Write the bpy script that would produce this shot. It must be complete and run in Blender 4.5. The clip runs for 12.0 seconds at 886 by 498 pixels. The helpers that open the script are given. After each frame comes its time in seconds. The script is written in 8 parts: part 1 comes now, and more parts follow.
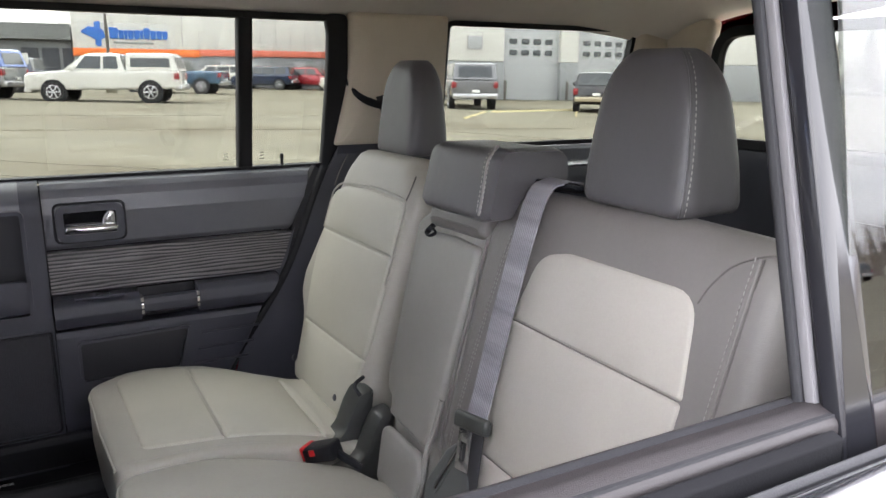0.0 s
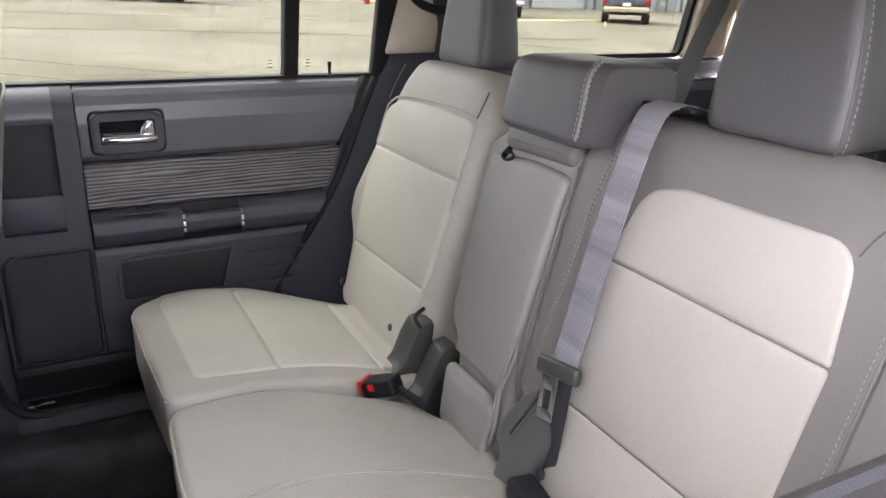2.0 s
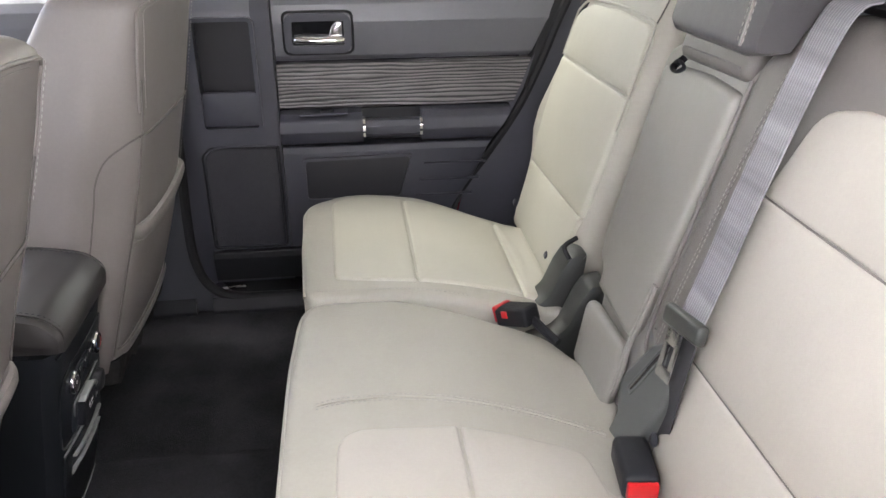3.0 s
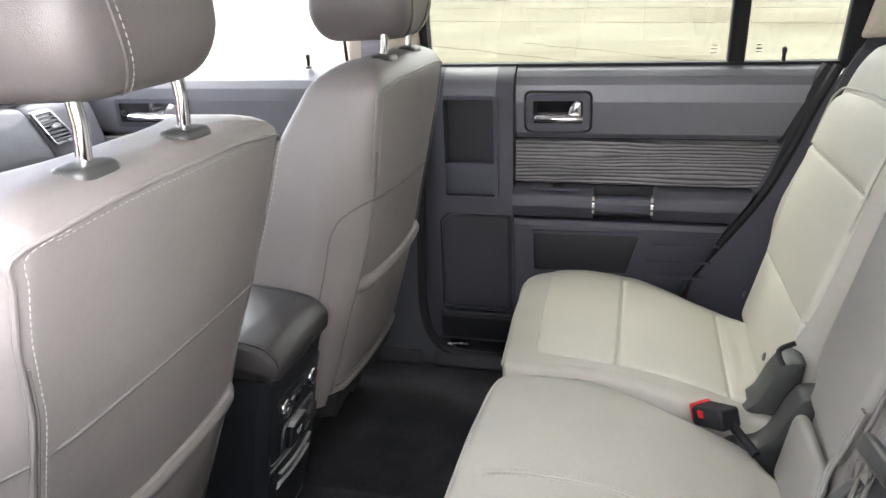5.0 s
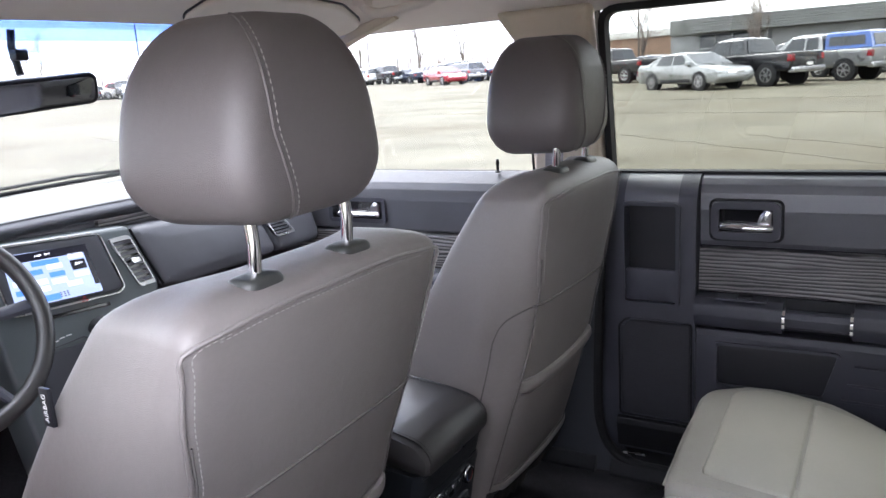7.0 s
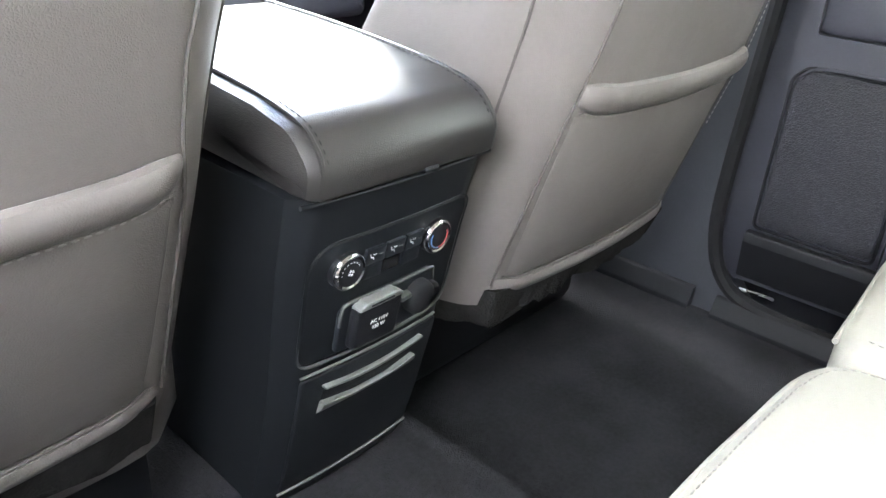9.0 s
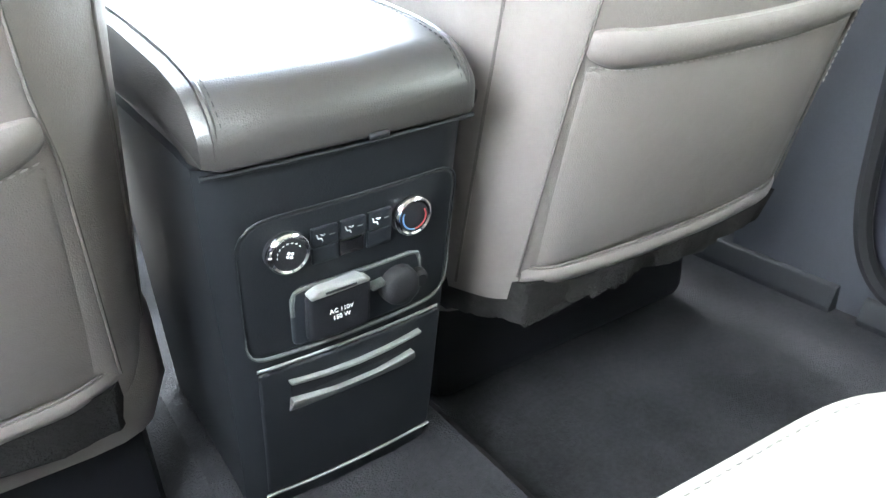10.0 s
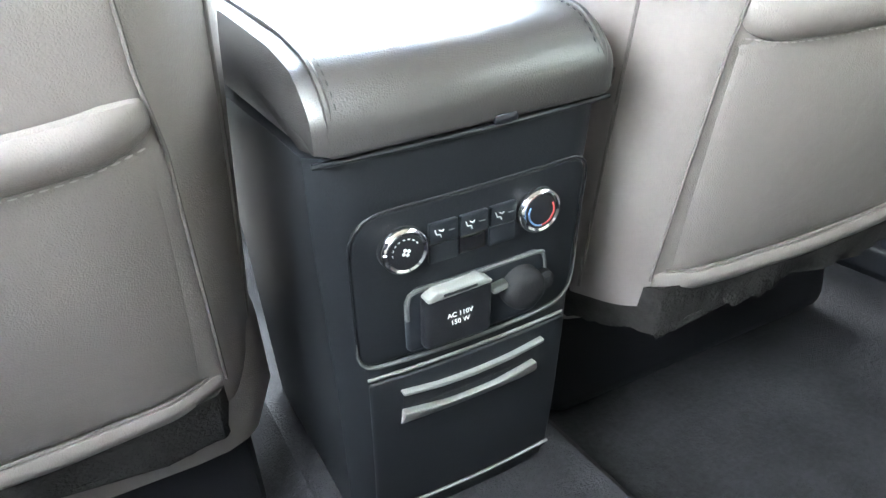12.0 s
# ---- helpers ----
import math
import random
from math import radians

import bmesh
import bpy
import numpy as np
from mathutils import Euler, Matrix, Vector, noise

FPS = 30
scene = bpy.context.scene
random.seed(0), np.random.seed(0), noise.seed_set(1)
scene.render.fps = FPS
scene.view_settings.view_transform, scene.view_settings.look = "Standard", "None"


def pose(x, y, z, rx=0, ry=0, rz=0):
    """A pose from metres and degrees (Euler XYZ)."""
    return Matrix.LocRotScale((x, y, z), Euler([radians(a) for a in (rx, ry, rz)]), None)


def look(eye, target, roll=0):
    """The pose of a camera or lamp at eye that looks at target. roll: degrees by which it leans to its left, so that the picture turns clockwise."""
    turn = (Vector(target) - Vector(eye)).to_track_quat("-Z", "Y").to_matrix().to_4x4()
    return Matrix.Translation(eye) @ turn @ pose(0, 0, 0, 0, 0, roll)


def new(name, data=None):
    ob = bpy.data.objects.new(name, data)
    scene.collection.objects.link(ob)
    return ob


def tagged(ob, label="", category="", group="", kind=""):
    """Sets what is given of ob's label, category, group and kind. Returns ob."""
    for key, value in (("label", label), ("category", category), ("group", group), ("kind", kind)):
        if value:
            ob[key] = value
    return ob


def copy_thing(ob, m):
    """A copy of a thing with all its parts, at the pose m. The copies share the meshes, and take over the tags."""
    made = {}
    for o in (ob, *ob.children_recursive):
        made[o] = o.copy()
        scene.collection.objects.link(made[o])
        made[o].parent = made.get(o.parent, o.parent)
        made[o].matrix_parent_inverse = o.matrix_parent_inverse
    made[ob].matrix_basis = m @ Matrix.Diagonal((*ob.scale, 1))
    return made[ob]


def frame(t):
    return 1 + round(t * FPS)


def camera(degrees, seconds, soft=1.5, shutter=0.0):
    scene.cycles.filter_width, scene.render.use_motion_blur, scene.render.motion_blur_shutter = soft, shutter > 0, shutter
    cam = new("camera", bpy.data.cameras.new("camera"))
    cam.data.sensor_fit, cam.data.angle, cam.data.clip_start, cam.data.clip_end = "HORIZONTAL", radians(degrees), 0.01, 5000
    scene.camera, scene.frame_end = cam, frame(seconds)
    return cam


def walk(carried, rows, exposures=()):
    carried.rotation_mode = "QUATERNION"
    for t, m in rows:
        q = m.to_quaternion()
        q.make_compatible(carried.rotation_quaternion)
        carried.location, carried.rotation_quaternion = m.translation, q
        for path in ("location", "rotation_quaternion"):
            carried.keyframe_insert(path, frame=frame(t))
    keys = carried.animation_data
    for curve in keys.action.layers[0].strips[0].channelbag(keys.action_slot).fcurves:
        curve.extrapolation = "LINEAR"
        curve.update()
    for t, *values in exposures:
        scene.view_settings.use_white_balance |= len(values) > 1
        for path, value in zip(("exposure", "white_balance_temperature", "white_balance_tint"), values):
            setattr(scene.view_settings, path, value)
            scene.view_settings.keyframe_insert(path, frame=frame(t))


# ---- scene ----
cam = camera(61.0, 12.0)
PATH = [
    (0, (-1.17, -0.212, 1.391), (0.534, -1.155, 0.934), 0.4),
    (0.5, (-1.116, -0.2, 1.389), (0.503, -1.257, 0.88), 0.9),
    (1, (-1.063, -0.188, 1.388), (0.514, -1.285, 0.832), 1.5),
    (1.5, (-1.023, -0.167, 1.392), (0.548, -1.245, 0.785), 2.0),
    (2, (-1.011, -0.182, 1.382), (0.652, -1.06, 0.701), 1.7),
    (2.5, (-1.006, -0.307, 1.352), (0.755, -0.841, 0.568), 0.8),
    (2.7, (-0.98, -0.382, 1.335), (0.803, -0.77, 0.517), 0.4),
    (4.3, (-0.978, -0.411, 1.321), (0.803, -0.338, 0.413), -1.3),
    (4.5, (-0.986, -0.41, 1.331), (0.808, -0.283, 0.455), -1.3),
    (5, (-0.997, -0.512, 1.355), (0.817, -0.027, 0.665), -2.3),
    (5.5, (-1.022, -0.582, 1.403), (0.758, 0.183, 0.906), -2.9),
    (6, (-1.026, -0.598, 1.416), (0.713, 0.304, 1.017), -3.3),
    (6.5, (-1.019, -0.61, 1.42), (0.686, 0.356, 1.017), -3.6),
    (6.7, (-1.016, -0.621, 1.412), (0.671, 0.37, 0.998), -3.8),
    (8.3, (-0.654, -0.39, 1.219), (0.894, 0.586, 0.412), -0.1),
    (8.5, (-0.565, -0.379, 1.155), (0.935, 0.586, 0.25), -0.5),
    (9, (-0.408, -0.39, 0.996), (0.955, 0.776, 0.112), 4.2),
    (9.5, (-0.296, -0.433, 0.978), (0.892, 0.927, 0.118), 0.1),
    (10, (-0.217, -0.455, 0.944), (0.74, 1.06, 0.056), -3.1),
    (10.5, (-0.217, -0.427, 0.929), (0.551, 1.203, 0.061), -3.3),
    (11, (-0.21, -0.39, 0.919), (0.513, 1.281, 0.092), -4.3),
    (11.5, (-0.211, -0.396, 0.91), (0.506, 1.276, 0.08), -5.3),
    (12, (-0.213, -0.401, 0.913), (0.537, 1.248, 0.066), -6.2),
]
EXPOSURES = [(0, 3.44, 6350, 15), (1.5, 3.64, 6350, 19), (2.5, 4.05, 6550, 16), (4.5, 4.37, 6700, 13), (5.0, 4.22, 6500, 13), (5.5, 3.67, 6300, 14), (6.0, 3.34, 6050, 17), (6.7, 3.32, 6000, 17), (8.5, 4.7, 6400, 12), (9.0, 5.49, 6250, 8), (9.5, 6.09, 6150, 6), (10.0, 6.34, 6050, 4), (12.0, 6.42, 6050, 4)]
walk(cam, [(t, look(eye, target, roll)) for t, eye, target, roll in PATH], EXPOSURES)

# ---- world, sun ----
def setup_world():
    w = bpy.data.worlds.new("overcast_sky")
    scene.world = w
    w.use_nodes = True
    nt = w.node_tree
    nt.nodes.clear()
    out = nt.nodes.new("ShaderNodeOutputWorld")
    bg = nt.nodes.new("ShaderNodeBackground")
    sky = nt.nodes.new("ShaderNodeTexSky")
    sky.sky_type, sky.sun_disc = "NISHITA", False
    sky.sun_elevation, sky.sun_rotation = radians(47), radians(33)
    hsv = nt.nodes.new("ShaderNodeHueSaturation")
    hsv.inputs["Saturation"].default_value = 0.18
    co = nt.nodes.new("ShaderNodeTexCoord")
    mp = nt.nodes.new("ShaderNodeMapping")
    mp.inputs["Scale"].default_value = (1.0, 1.0, 3.5)
    no = nt.nodes.new("ShaderNodeTexNoise")
    no.inputs["Scale"].default_value, no.inputs["Detail"].default_value = 2.2, 6
    ramp = nt.nodes.new("ShaderNodeValToRGB")
    ramp.color_ramp.elements[0].position, ramp.color_ramp.elements[1].position = 0.36, 0.66
    ramp.color_ramp.elements[0].color = (6.2, 6.4, 6.9, 1)
    ramp.color_ramp.elements[1].color = (10.5, 10.5, 10.4, 1)
    mix = nt.nodes.new("ShaderNodeMix")
    mix.data_type = "RGBA"
    mix.inputs[0].default_value = 0.82
    L = nt.links.new
    L(co.outputs["Generated"], mp.inputs["Vector"])
    L(mp.outputs["Vector"], no.inputs["Vector"])
    L(no.outputs["Fac"], ramp.inputs["Fac"])
    L(sky.outputs["Color"], hsv.inputs["Color"])
    L(hsv.outputs["Color"], mix.inputs[6])
    L(ramp.outputs["Color"], mix.inputs[7])
    # an overcast dome: the zenith is brighter than the horizon
    sep = nt.nodes.new("ShaderNodeSeparateXYZ")
    L(co.outputs["Generated"], sep.inputs["Vector"])
    mr = nt.nodes.new("ShaderNodeMapRange")
    mr.inputs["From Min"].default_value, mr.inputs["From Max"].default_value = 0.0, 1.0
    mr.inputs["To Min"].default_value, mr.inputs["To Max"].default_value = 1.0, 1.5
    L(sep.outputs["Z"], mr.inputs["Value"])
    sc = nt.nodes.new("ShaderNodeVectorMath")
    sc.operation = "SCALE"
    L(mix.outputs[2], sc.inputs[0])
    L(mr.outputs["Result"], sc.inputs["Scale"])
    L(sc.outputs[0], bg.inputs["Color"])
    bg.inputs["Strength"].default_value = 0.12
    L(bg.outputs["Background"], out.inputs["Surface"])
    s = bpy.data.lights.new("sun", "SUN")
    s.energy, s.angle, s.color = 1.2, radians(40), (1.0, 0.97, 0.93)
    ob = new("sun", s)
    ob.matrix_world = look((9, 14, 18), (0, 0, 0))


setup_world()


# ---- materials ----
MATS = {}


def surface(name, color, rough=0.5, metal=0.0, vary=0.12, scale=6.0, grain=300.0, bump=0.15, coat=0.0, spec=0.5, island=0.0, dirt=None, kind="noise"):
    """A painted, moulded or woven surface: colour that drifts at two scales, uneven gloss and a fine relief."""
    m = bpy.data.materials.new(name)
    m.use_nodes = True
    nt = m.node_tree
    L = nt.links.new
    b = nt.nodes["Principled BSDF"]
    b.inputs["Roughness"].default_value, b.inputs["Metallic"].default_value = rough, metal
    b.inputs["Coat Weight"].default_value, b.inputs["Specular IOR Level"].default_value = coat, spec
    co = nt.nodes.new("ShaderNodeTexCoord")
    n1 = nt.nodes.new("ShaderNodeTexNoise")
    n1.inputs["Scale"].default_value, n1.inputs["Detail"].default_value = scale, 5
    n2 = nt.nodes.new("ShaderNodeTexNoise")
    n2.inputs["Scale"].default_value, n2.inputs["Detail"].default_value = grain * 0.4, 3
    L(co.outputs["Object"], n1.inputs["Vector"])
    L(co.outputs["Object"], n2.inputs["Vector"])
    add = nt.nodes.new("ShaderNodeMath")
    add.operation = "MULTIPLY_ADD"
    add.inputs[1].default_value = 0.35
    L(n2.outputs["Fac"], add.inputs[0])
    L(n1.outputs["Fac"], add.inputs[2])
    ramp = nt.nodes.new("ShaderNodeValToRGB")
    lo = [max(0.0, c * (1 - vary)) for c in color]
    hi = [min(1.0, c * (1 + vary)) for c in color]
    e = ramp.color_ramp.elements
    e[0].position, e[1].position = 0.45, 0.9
    e[0].color, e[1].color = (*lo, 1), (*hi, 1)
    L(add.outputs[0], ramp.inputs["Fac"])
    col = ramp.outputs["Color"]
    if dirt:
        n3 = nt.nodes.new("ShaderNodeTexNoise")
        n3.inputs["Scale"].default_value, n3.inputs["Detail"].default_value = dirt[1], 8
        n3.inputs["Roughness"].default_value = 0.7
        L(co.outputs["Object"], n3.inputs["Vector"])
        r3 = nt.nodes.new("ShaderNodeValToRGB")
        r3.color_ramp.elements[0].position, r3.color_ramp.elements[1].position = dirt[2], dirt[3]
        L(n3.outputs["Fac"], r3.inputs["Fac"])
        mx = nt.nodes.new("ShaderNodeMix")
        mx.data_type = "RGBA"
        L(r3.outputs["Color"], mx.inputs[0])
        L(col, mx.inputs[6])
        mx.inputs[7].default_value = (*dirt[0], 1)
        col = mx.outputs[2]
    if island:
        g = nt.nodes.new("ShaderNodeNewGeometry")
        mr = nt.nodes.new("ShaderNodeMapRange")
        mr.inputs["To Min"].default_value, mr.inputs["To Max"].default_value = 1 - island, 1 + island
        L(g.outputs["Random Per Island"], mr.inputs["Value"])
        hs = nt.nodes.new("ShaderNodeHueSaturation")
        L(mr.outputs["Result"], hs.inputs["Value"])
        L(col, hs.inputs["Color"])
        col = hs.outputs["Color"]
    L(col, b.inputs["Base Color"])
    mr = nt.nodes.new("ShaderNodeMapRange")
    mr.inputs["To Min"].default_value, mr.inputs["To Max"].default_value = max(0.02, rough - 0.08), min(1, rough + 0.08)
    L(n1.outputs["Fac"], mr.inputs["Value"])
    L(mr.outputs["Result"], b.inputs["Roughness"])
    if bump:
        if kind in ("leather", "hide"):
            t = nt.nodes.new("ShaderNodeTexVoronoi")
            t.feature = "DISTANCE_TO_EDGE"
            t.inputs["Scale"].default_value = grain
            src = t.outputs["Distance"]
            wob = nt.nodes.new("ShaderNodeTexNoise")
            wob.inputs["Scale"].default_value = grain * 0.15
            L(co.outputs["Object"], wob.inputs["Vector"])
            va = nt.nodes.new("ShaderNodeVectorMath")
            va.operation = "MULTIPLY_ADD"
            va.inputs[1].default_value = (0.006, 0.006, 0.006)
            L(wob.outputs["Color"], va.inputs[0])
            L(co.outputs["Object"], va.inputs[2])
            L(va.outputs[0], t.inputs["Vector"])
        else:
            t = nt.nodes.new("ShaderNodeTexNoise")
            t.inputs["Scale"].default_value, t.inputs["Detail"].default_value = grain, 4
            L(co.outputs["Object"], t.inputs["Vector"])
            src = t.outputs["Fac"]
        bp = nt.nodes.new("ShaderNodeBump")
        bp.inputs["Strength"].default_value, bp.inputs["Distance"].default_value = bump, 0.002
        L(src, bp.inputs["Height"])
        if kind == "leather":
            n4 = nt.nodes.new("ShaderNodeTexNoise")
            n4.inputs["Scale"].default_value, n4.inputs["Detail"].default_value = 14, 4
            L(co.outputs["Object"], n4.inputs["Vector"])
            b2 = nt.nodes.new("ShaderNodeBump")
            b2.inputs["Strength"].default_value, b2.inputs["Distance"].default_value = 0.35, 0.006
            L(n4.outputs["Fac"], b2.inputs["Height"])
            L(b2.outputs["Normal"], bp.inputs["Normal"])
        L(bp.outputs["Normal"], b.inputs["Normal"])
    MATS[name] = m
    return m


def grain_lines(name, dark, light, period, wander, direction="Z", rough=0.45, slow=(1.0, 3.0, 22.0)):
    """Long dark lines over a lighter ground, wandering slowly along their length, in colour and relief."""
    m = surface(name, light, rough, vary=0.1, bump=0)
    nt = m.node_tree
    L = nt.links.new
    b = nt.nodes["Principled BSDF"]
    co = nt.nodes.new("ShaderNodeTexCoord")
    mp = nt.nodes.new("ShaderNodeMapping")
    mp.inputs["Scale"].default_value = slow
    no = nt.nodes.new("ShaderNodeTexNoise")
    no.inputs["Scale"].default_value, no.inputs["Detail"].default_value = 1.0, 3.0
    add = nt.nodes.new("ShaderNodeVectorMath")
    add.operation = "MULTIPLY_ADD"
    add.inputs[1].default_value = (wander, wander, wander)
    wv = nt.nodes.new("ShaderNodeTexWave")
    wv.bands_direction = direction
    wv.inputs["Scale"].default_value, wv.inputs["Distortion"].default_value = 0.314 / period, 0.0
    ramp = nt.nodes.new("ShaderNodeValToRGB")
    e = ramp.color_ramp.elements
    e[0].position, e[1].position = 0.12, 0.62
    e[0].color, e[1].color = (*dark, 1), (*light, 1)
    n2 = nt.nodes.new("ShaderNodeTexNoise")
    n2.inputs["Scale"].default_value, n2.inputs["Detail"].default_value = 2.0, 4.0
    mx = nt.nodes.new("ShaderNodeMix")
    mx.data_type, mx.blend_type = "RGBA", "MULTIPLY"
    mx.inputs[0].default_value = 0.7
    r2 = nt.nodes.new("ShaderNodeMapRange")
    r2.inputs["From Min"].default_value, r2.inputs["From Max"].default_value = 0.3, 0.7
    r2.inputs["To Min"].default_value, r2.inputs["To Max"].default_value = 0.35, 1.0
    bp = nt.nodes.new("ShaderNodeBump")
    bp.inputs["Strength"].default_value, bp.inputs["Distance"].default_value = 0.5, 0.002
    L(co.outputs["Object"], mp.inputs["Vector"])
    L(mp.outputs["Vector"], no.inputs["Vector"])
    L(mp.outputs["Vector"], n2.inputs["Vector"])
    L(no.outputs["Color"], add.inputs[0])
    L(co.outputs["Object"], add.inputs[2])
    L(add.outputs[0], wv.inputs["Vector"])
    L(wv.outputs["Fac"], ramp.inputs["Fac"])
    L(n2.outputs["Fac"], r2.inputs["Value"])
    L(ramp.outputs["Color"], mx.inputs[6])
    L(r2.outputs["Result"], mx.inputs[7])
    L(mx.outputs[2], b.inputs["Base Color"])
    L(wv.outputs["Fac"], bp.inputs["Height"])
    L(bp.outputs["Normal"], b.inputs["Normal"])
    return m


def glass(name, tint, gloss=0.06):
    """A thin pane: tinted straight-through light with a clear reflection on top."""
    m = bpy.data.materials.new(name)
    m.use_nodes = True
    nt = m.node_tree
    nt.nodes.clear()
    L = nt.links.new
    out = nt.nodes.new("ShaderNodeOutputMaterial")
    tr = nt.nodes.new("ShaderNodeBsdfTransparent")
    tr.inputs["Color"].default_value = (*tint, 1)
    gl = nt.nodes.new("ShaderNodeBsdfGlossy")
    gl.inputs["Roughness"].default_value = 0.01
    lw = nt.nodes.new("ShaderNodeLayerWeight")
    pw = nt.nodes.new("ShaderNodeMath")
    pw.operation = "POWER"
    pw.inputs[1].default_value = 5.0
    ma = nt.nodes.new("ShaderNodeMath")
    ma.operation = "MULTIPLY_ADD"
    ma.inputs[1].default_value, ma.inputs[2].default_value = 0.9, gloss * 0.5
    mx = nt.nodes.new("ShaderNodeMixShader")
    L(lw.outputs["Facing"], pw.inputs[0])
    L(pw.outputs[0], ma.inputs[0])
    L(ma.outputs[0], mx.inputs["Fac"])
    L(tr.outputs["BSDF"], mx.inputs[1])
    L(gl.outputs["BSDF"], mx.inputs[2])
    L(mx.outputs["Shader"], out.inputs["Surface"])
    MATS[name] = m
    return m


def glow(name, color, strength):
    m = bpy.data.materials.new(name)
    m.use_nodes = True
    b = m.node_tree.nodes["Principled BSDF"]
    b.inputs["Base Color"].default_value = (0.01, 0.01, 0.012, 1)
    b.inputs["Roughness"].default_value = 0.15
    b.inputs["Emission Color"].default_value = (*color, 1)
    b.inputs["Emission Strength"].default_value = strength
    MATS[name] = m
    return m


# one stone leather in several tones; FRONTL, CUSHION and MIDL carry cabin light
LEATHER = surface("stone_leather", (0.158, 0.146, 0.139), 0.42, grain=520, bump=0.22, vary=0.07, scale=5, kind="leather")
FRONTL = surface("stone_leather_lit_front", (0.186, 0.168, 0.162), 0.40, grain=520, bump=0.22, vary=0.07, scale=5, kind="leather")
# head restraints: shade below the roof put into darker leather copies
HEADF = surface("front_leather_shaded", (0.125, 0.112, 0.112), 0.40, grain=520, bump=0.22, vary=0.07, scale=5, kind="leather")
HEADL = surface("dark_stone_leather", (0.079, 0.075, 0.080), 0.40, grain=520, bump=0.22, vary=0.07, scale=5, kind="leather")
CUSHION = surface("stone_leather_lit", (0.345, 0.329, 0.287), 0.45, grain=520, bump=0.22, vary=0.07, scale=5, kind="leather")
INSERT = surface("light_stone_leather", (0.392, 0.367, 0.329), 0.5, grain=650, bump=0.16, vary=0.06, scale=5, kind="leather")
MIDL = surface("stone_leather_half_lit", (0.225, 0.214, 0.198), 0.43, grain=520, bump=0.22, vary=0.07, scale=5, kind="leather")
# right seat inserts: INSERT lightened to hold the stronger light there
RIGHTI = surface("insert_leather_lit", (0.418, 0.404, 0.346), 0.48, grain=650, bump=0.16, vary=0.06, scale=5, kind="leather")
LIDSKIN = surface("black_leather", (0.024, 0.022, 0.022), 0.40, grain=560, bump=0.20, vary=0.15, scale=6, kind="hide", spec=1.0)
STITCH = surface("pale_thread", (0.30, 0.288, 0.275), 0.8, grain=900, bump=0.1)
# dark bead along the seams; the crease's shade is drawn as colour
SEAMM = surface("seam_crease_shade", (0.105, 0.096, 0.092), 0.8, grain=900, bump=0.1)
BLACK = surface("black_moulded_plastic", (0.013, 0.0135, 0.0165), 0.5, grain=900, bump=0.2, vary=0.2, spec=0.25)
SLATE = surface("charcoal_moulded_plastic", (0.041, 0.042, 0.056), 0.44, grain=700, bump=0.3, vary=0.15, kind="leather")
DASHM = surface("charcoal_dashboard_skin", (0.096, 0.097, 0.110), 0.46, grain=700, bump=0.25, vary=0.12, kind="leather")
# upper door skin paler than the lower SLATE, holding light from the window
DOORPAD = surface("charcoal_door_skin_lit", (0.088, 0.090, 0.106), 0.33, grain=700, bump=0.2, vary=0.12, kind="leather", spec=1.0)
# dash skin lightened: windscreen glare put into its colour
DASHTOP = surface("dash_top_glare", (0.135, 0.138, 0.138), 0.38, grain=700, bump=0.2, vary=0.08, kind="leather", spec=0.8)
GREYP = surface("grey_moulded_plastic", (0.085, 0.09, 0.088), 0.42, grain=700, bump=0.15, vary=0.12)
TRAY = surface("light_grey_plastic", (0.33, 0.33, 0.33), 0.5, grain=700, bump=0.15, vary=0.08)
CHANNEL = surface("satin_grey_channel", (0.095, 0.092, 0.097), 0.55, bump=0, vary=0.08, spec=0.2)
SEALB = surface("soft_black_seal", (0.007, 0.007, 0.008), 0.85, grain=500, bump=0.2, spec=0.06)
PIANO = surface("polished_black_cover", (0.010, 0.010, 0.012), 0.12, bump=0, spec=0.3)
# console edges that catch light: the highlight is put into a paler plastic
LIPG = surface("lit_edge_plastic", (0.19, 0.195, 0.19), 0.42, grain=700, bump=0.15, vary=0.12)
COVER = surface("dark_latch_plastic", (0.042, 0.044, 0.042), 0.36, grain=700, bump=0.15, vary=0.12)
CONP = surface("black_console_plastic", (0.0118, 0.0135, 0.0165), 0.48, grain=900, bump=0.2, vary=0.2, spec=0.35)
CONB = surface("black_console_panel", (0.0165, 0.0190, 0.0235), 0.42, grain=900, bump=0.1, vary=0.15, spec=0.35)
GLOSSB = surface("gloss_black", (0.012, 0.012, 0.014), 0.08, bump=0, coat=1.0)
RUBBER = surface("black_rubber", (0.016, 0.016, 0.018), 0.62, grain=500, bump=0.2, spec=0.2)
ETCH = surface("etched_glass_mark", (0.34, 0.34, 0.33), 0.8, bump=0, vary=0.05)
BEIGE = surface("beige_trim", (0.62, 0.55, 0.45), 0.75, grain=800, bump=0.15, vary=0.06)
LINER = surface("headliner_cloth", (0.74, 0.70, 0.655), 0.95, grain=1200, bump=0.3, vary=0.05)
CARPET = surface("black_carpet", (0.025, 0.025, 0.028), 1.0, grain=420, bump=1.0, vary=0.45, scale=9, dirt=((0.022, 0.021, 0.020), 30, 0.60, 0.85), spec=0.08)
FELT = surface("worn_felt", (0.026, 0.025, 0.025), 1.0, grain=300, bump=1.0, vary=0.4, scale=12, spec=0.1)
CHROME = surface("chrome", (0.78, 0.78, 0.8), 0.1, metal=1.0, bump=0, vary=0.03)
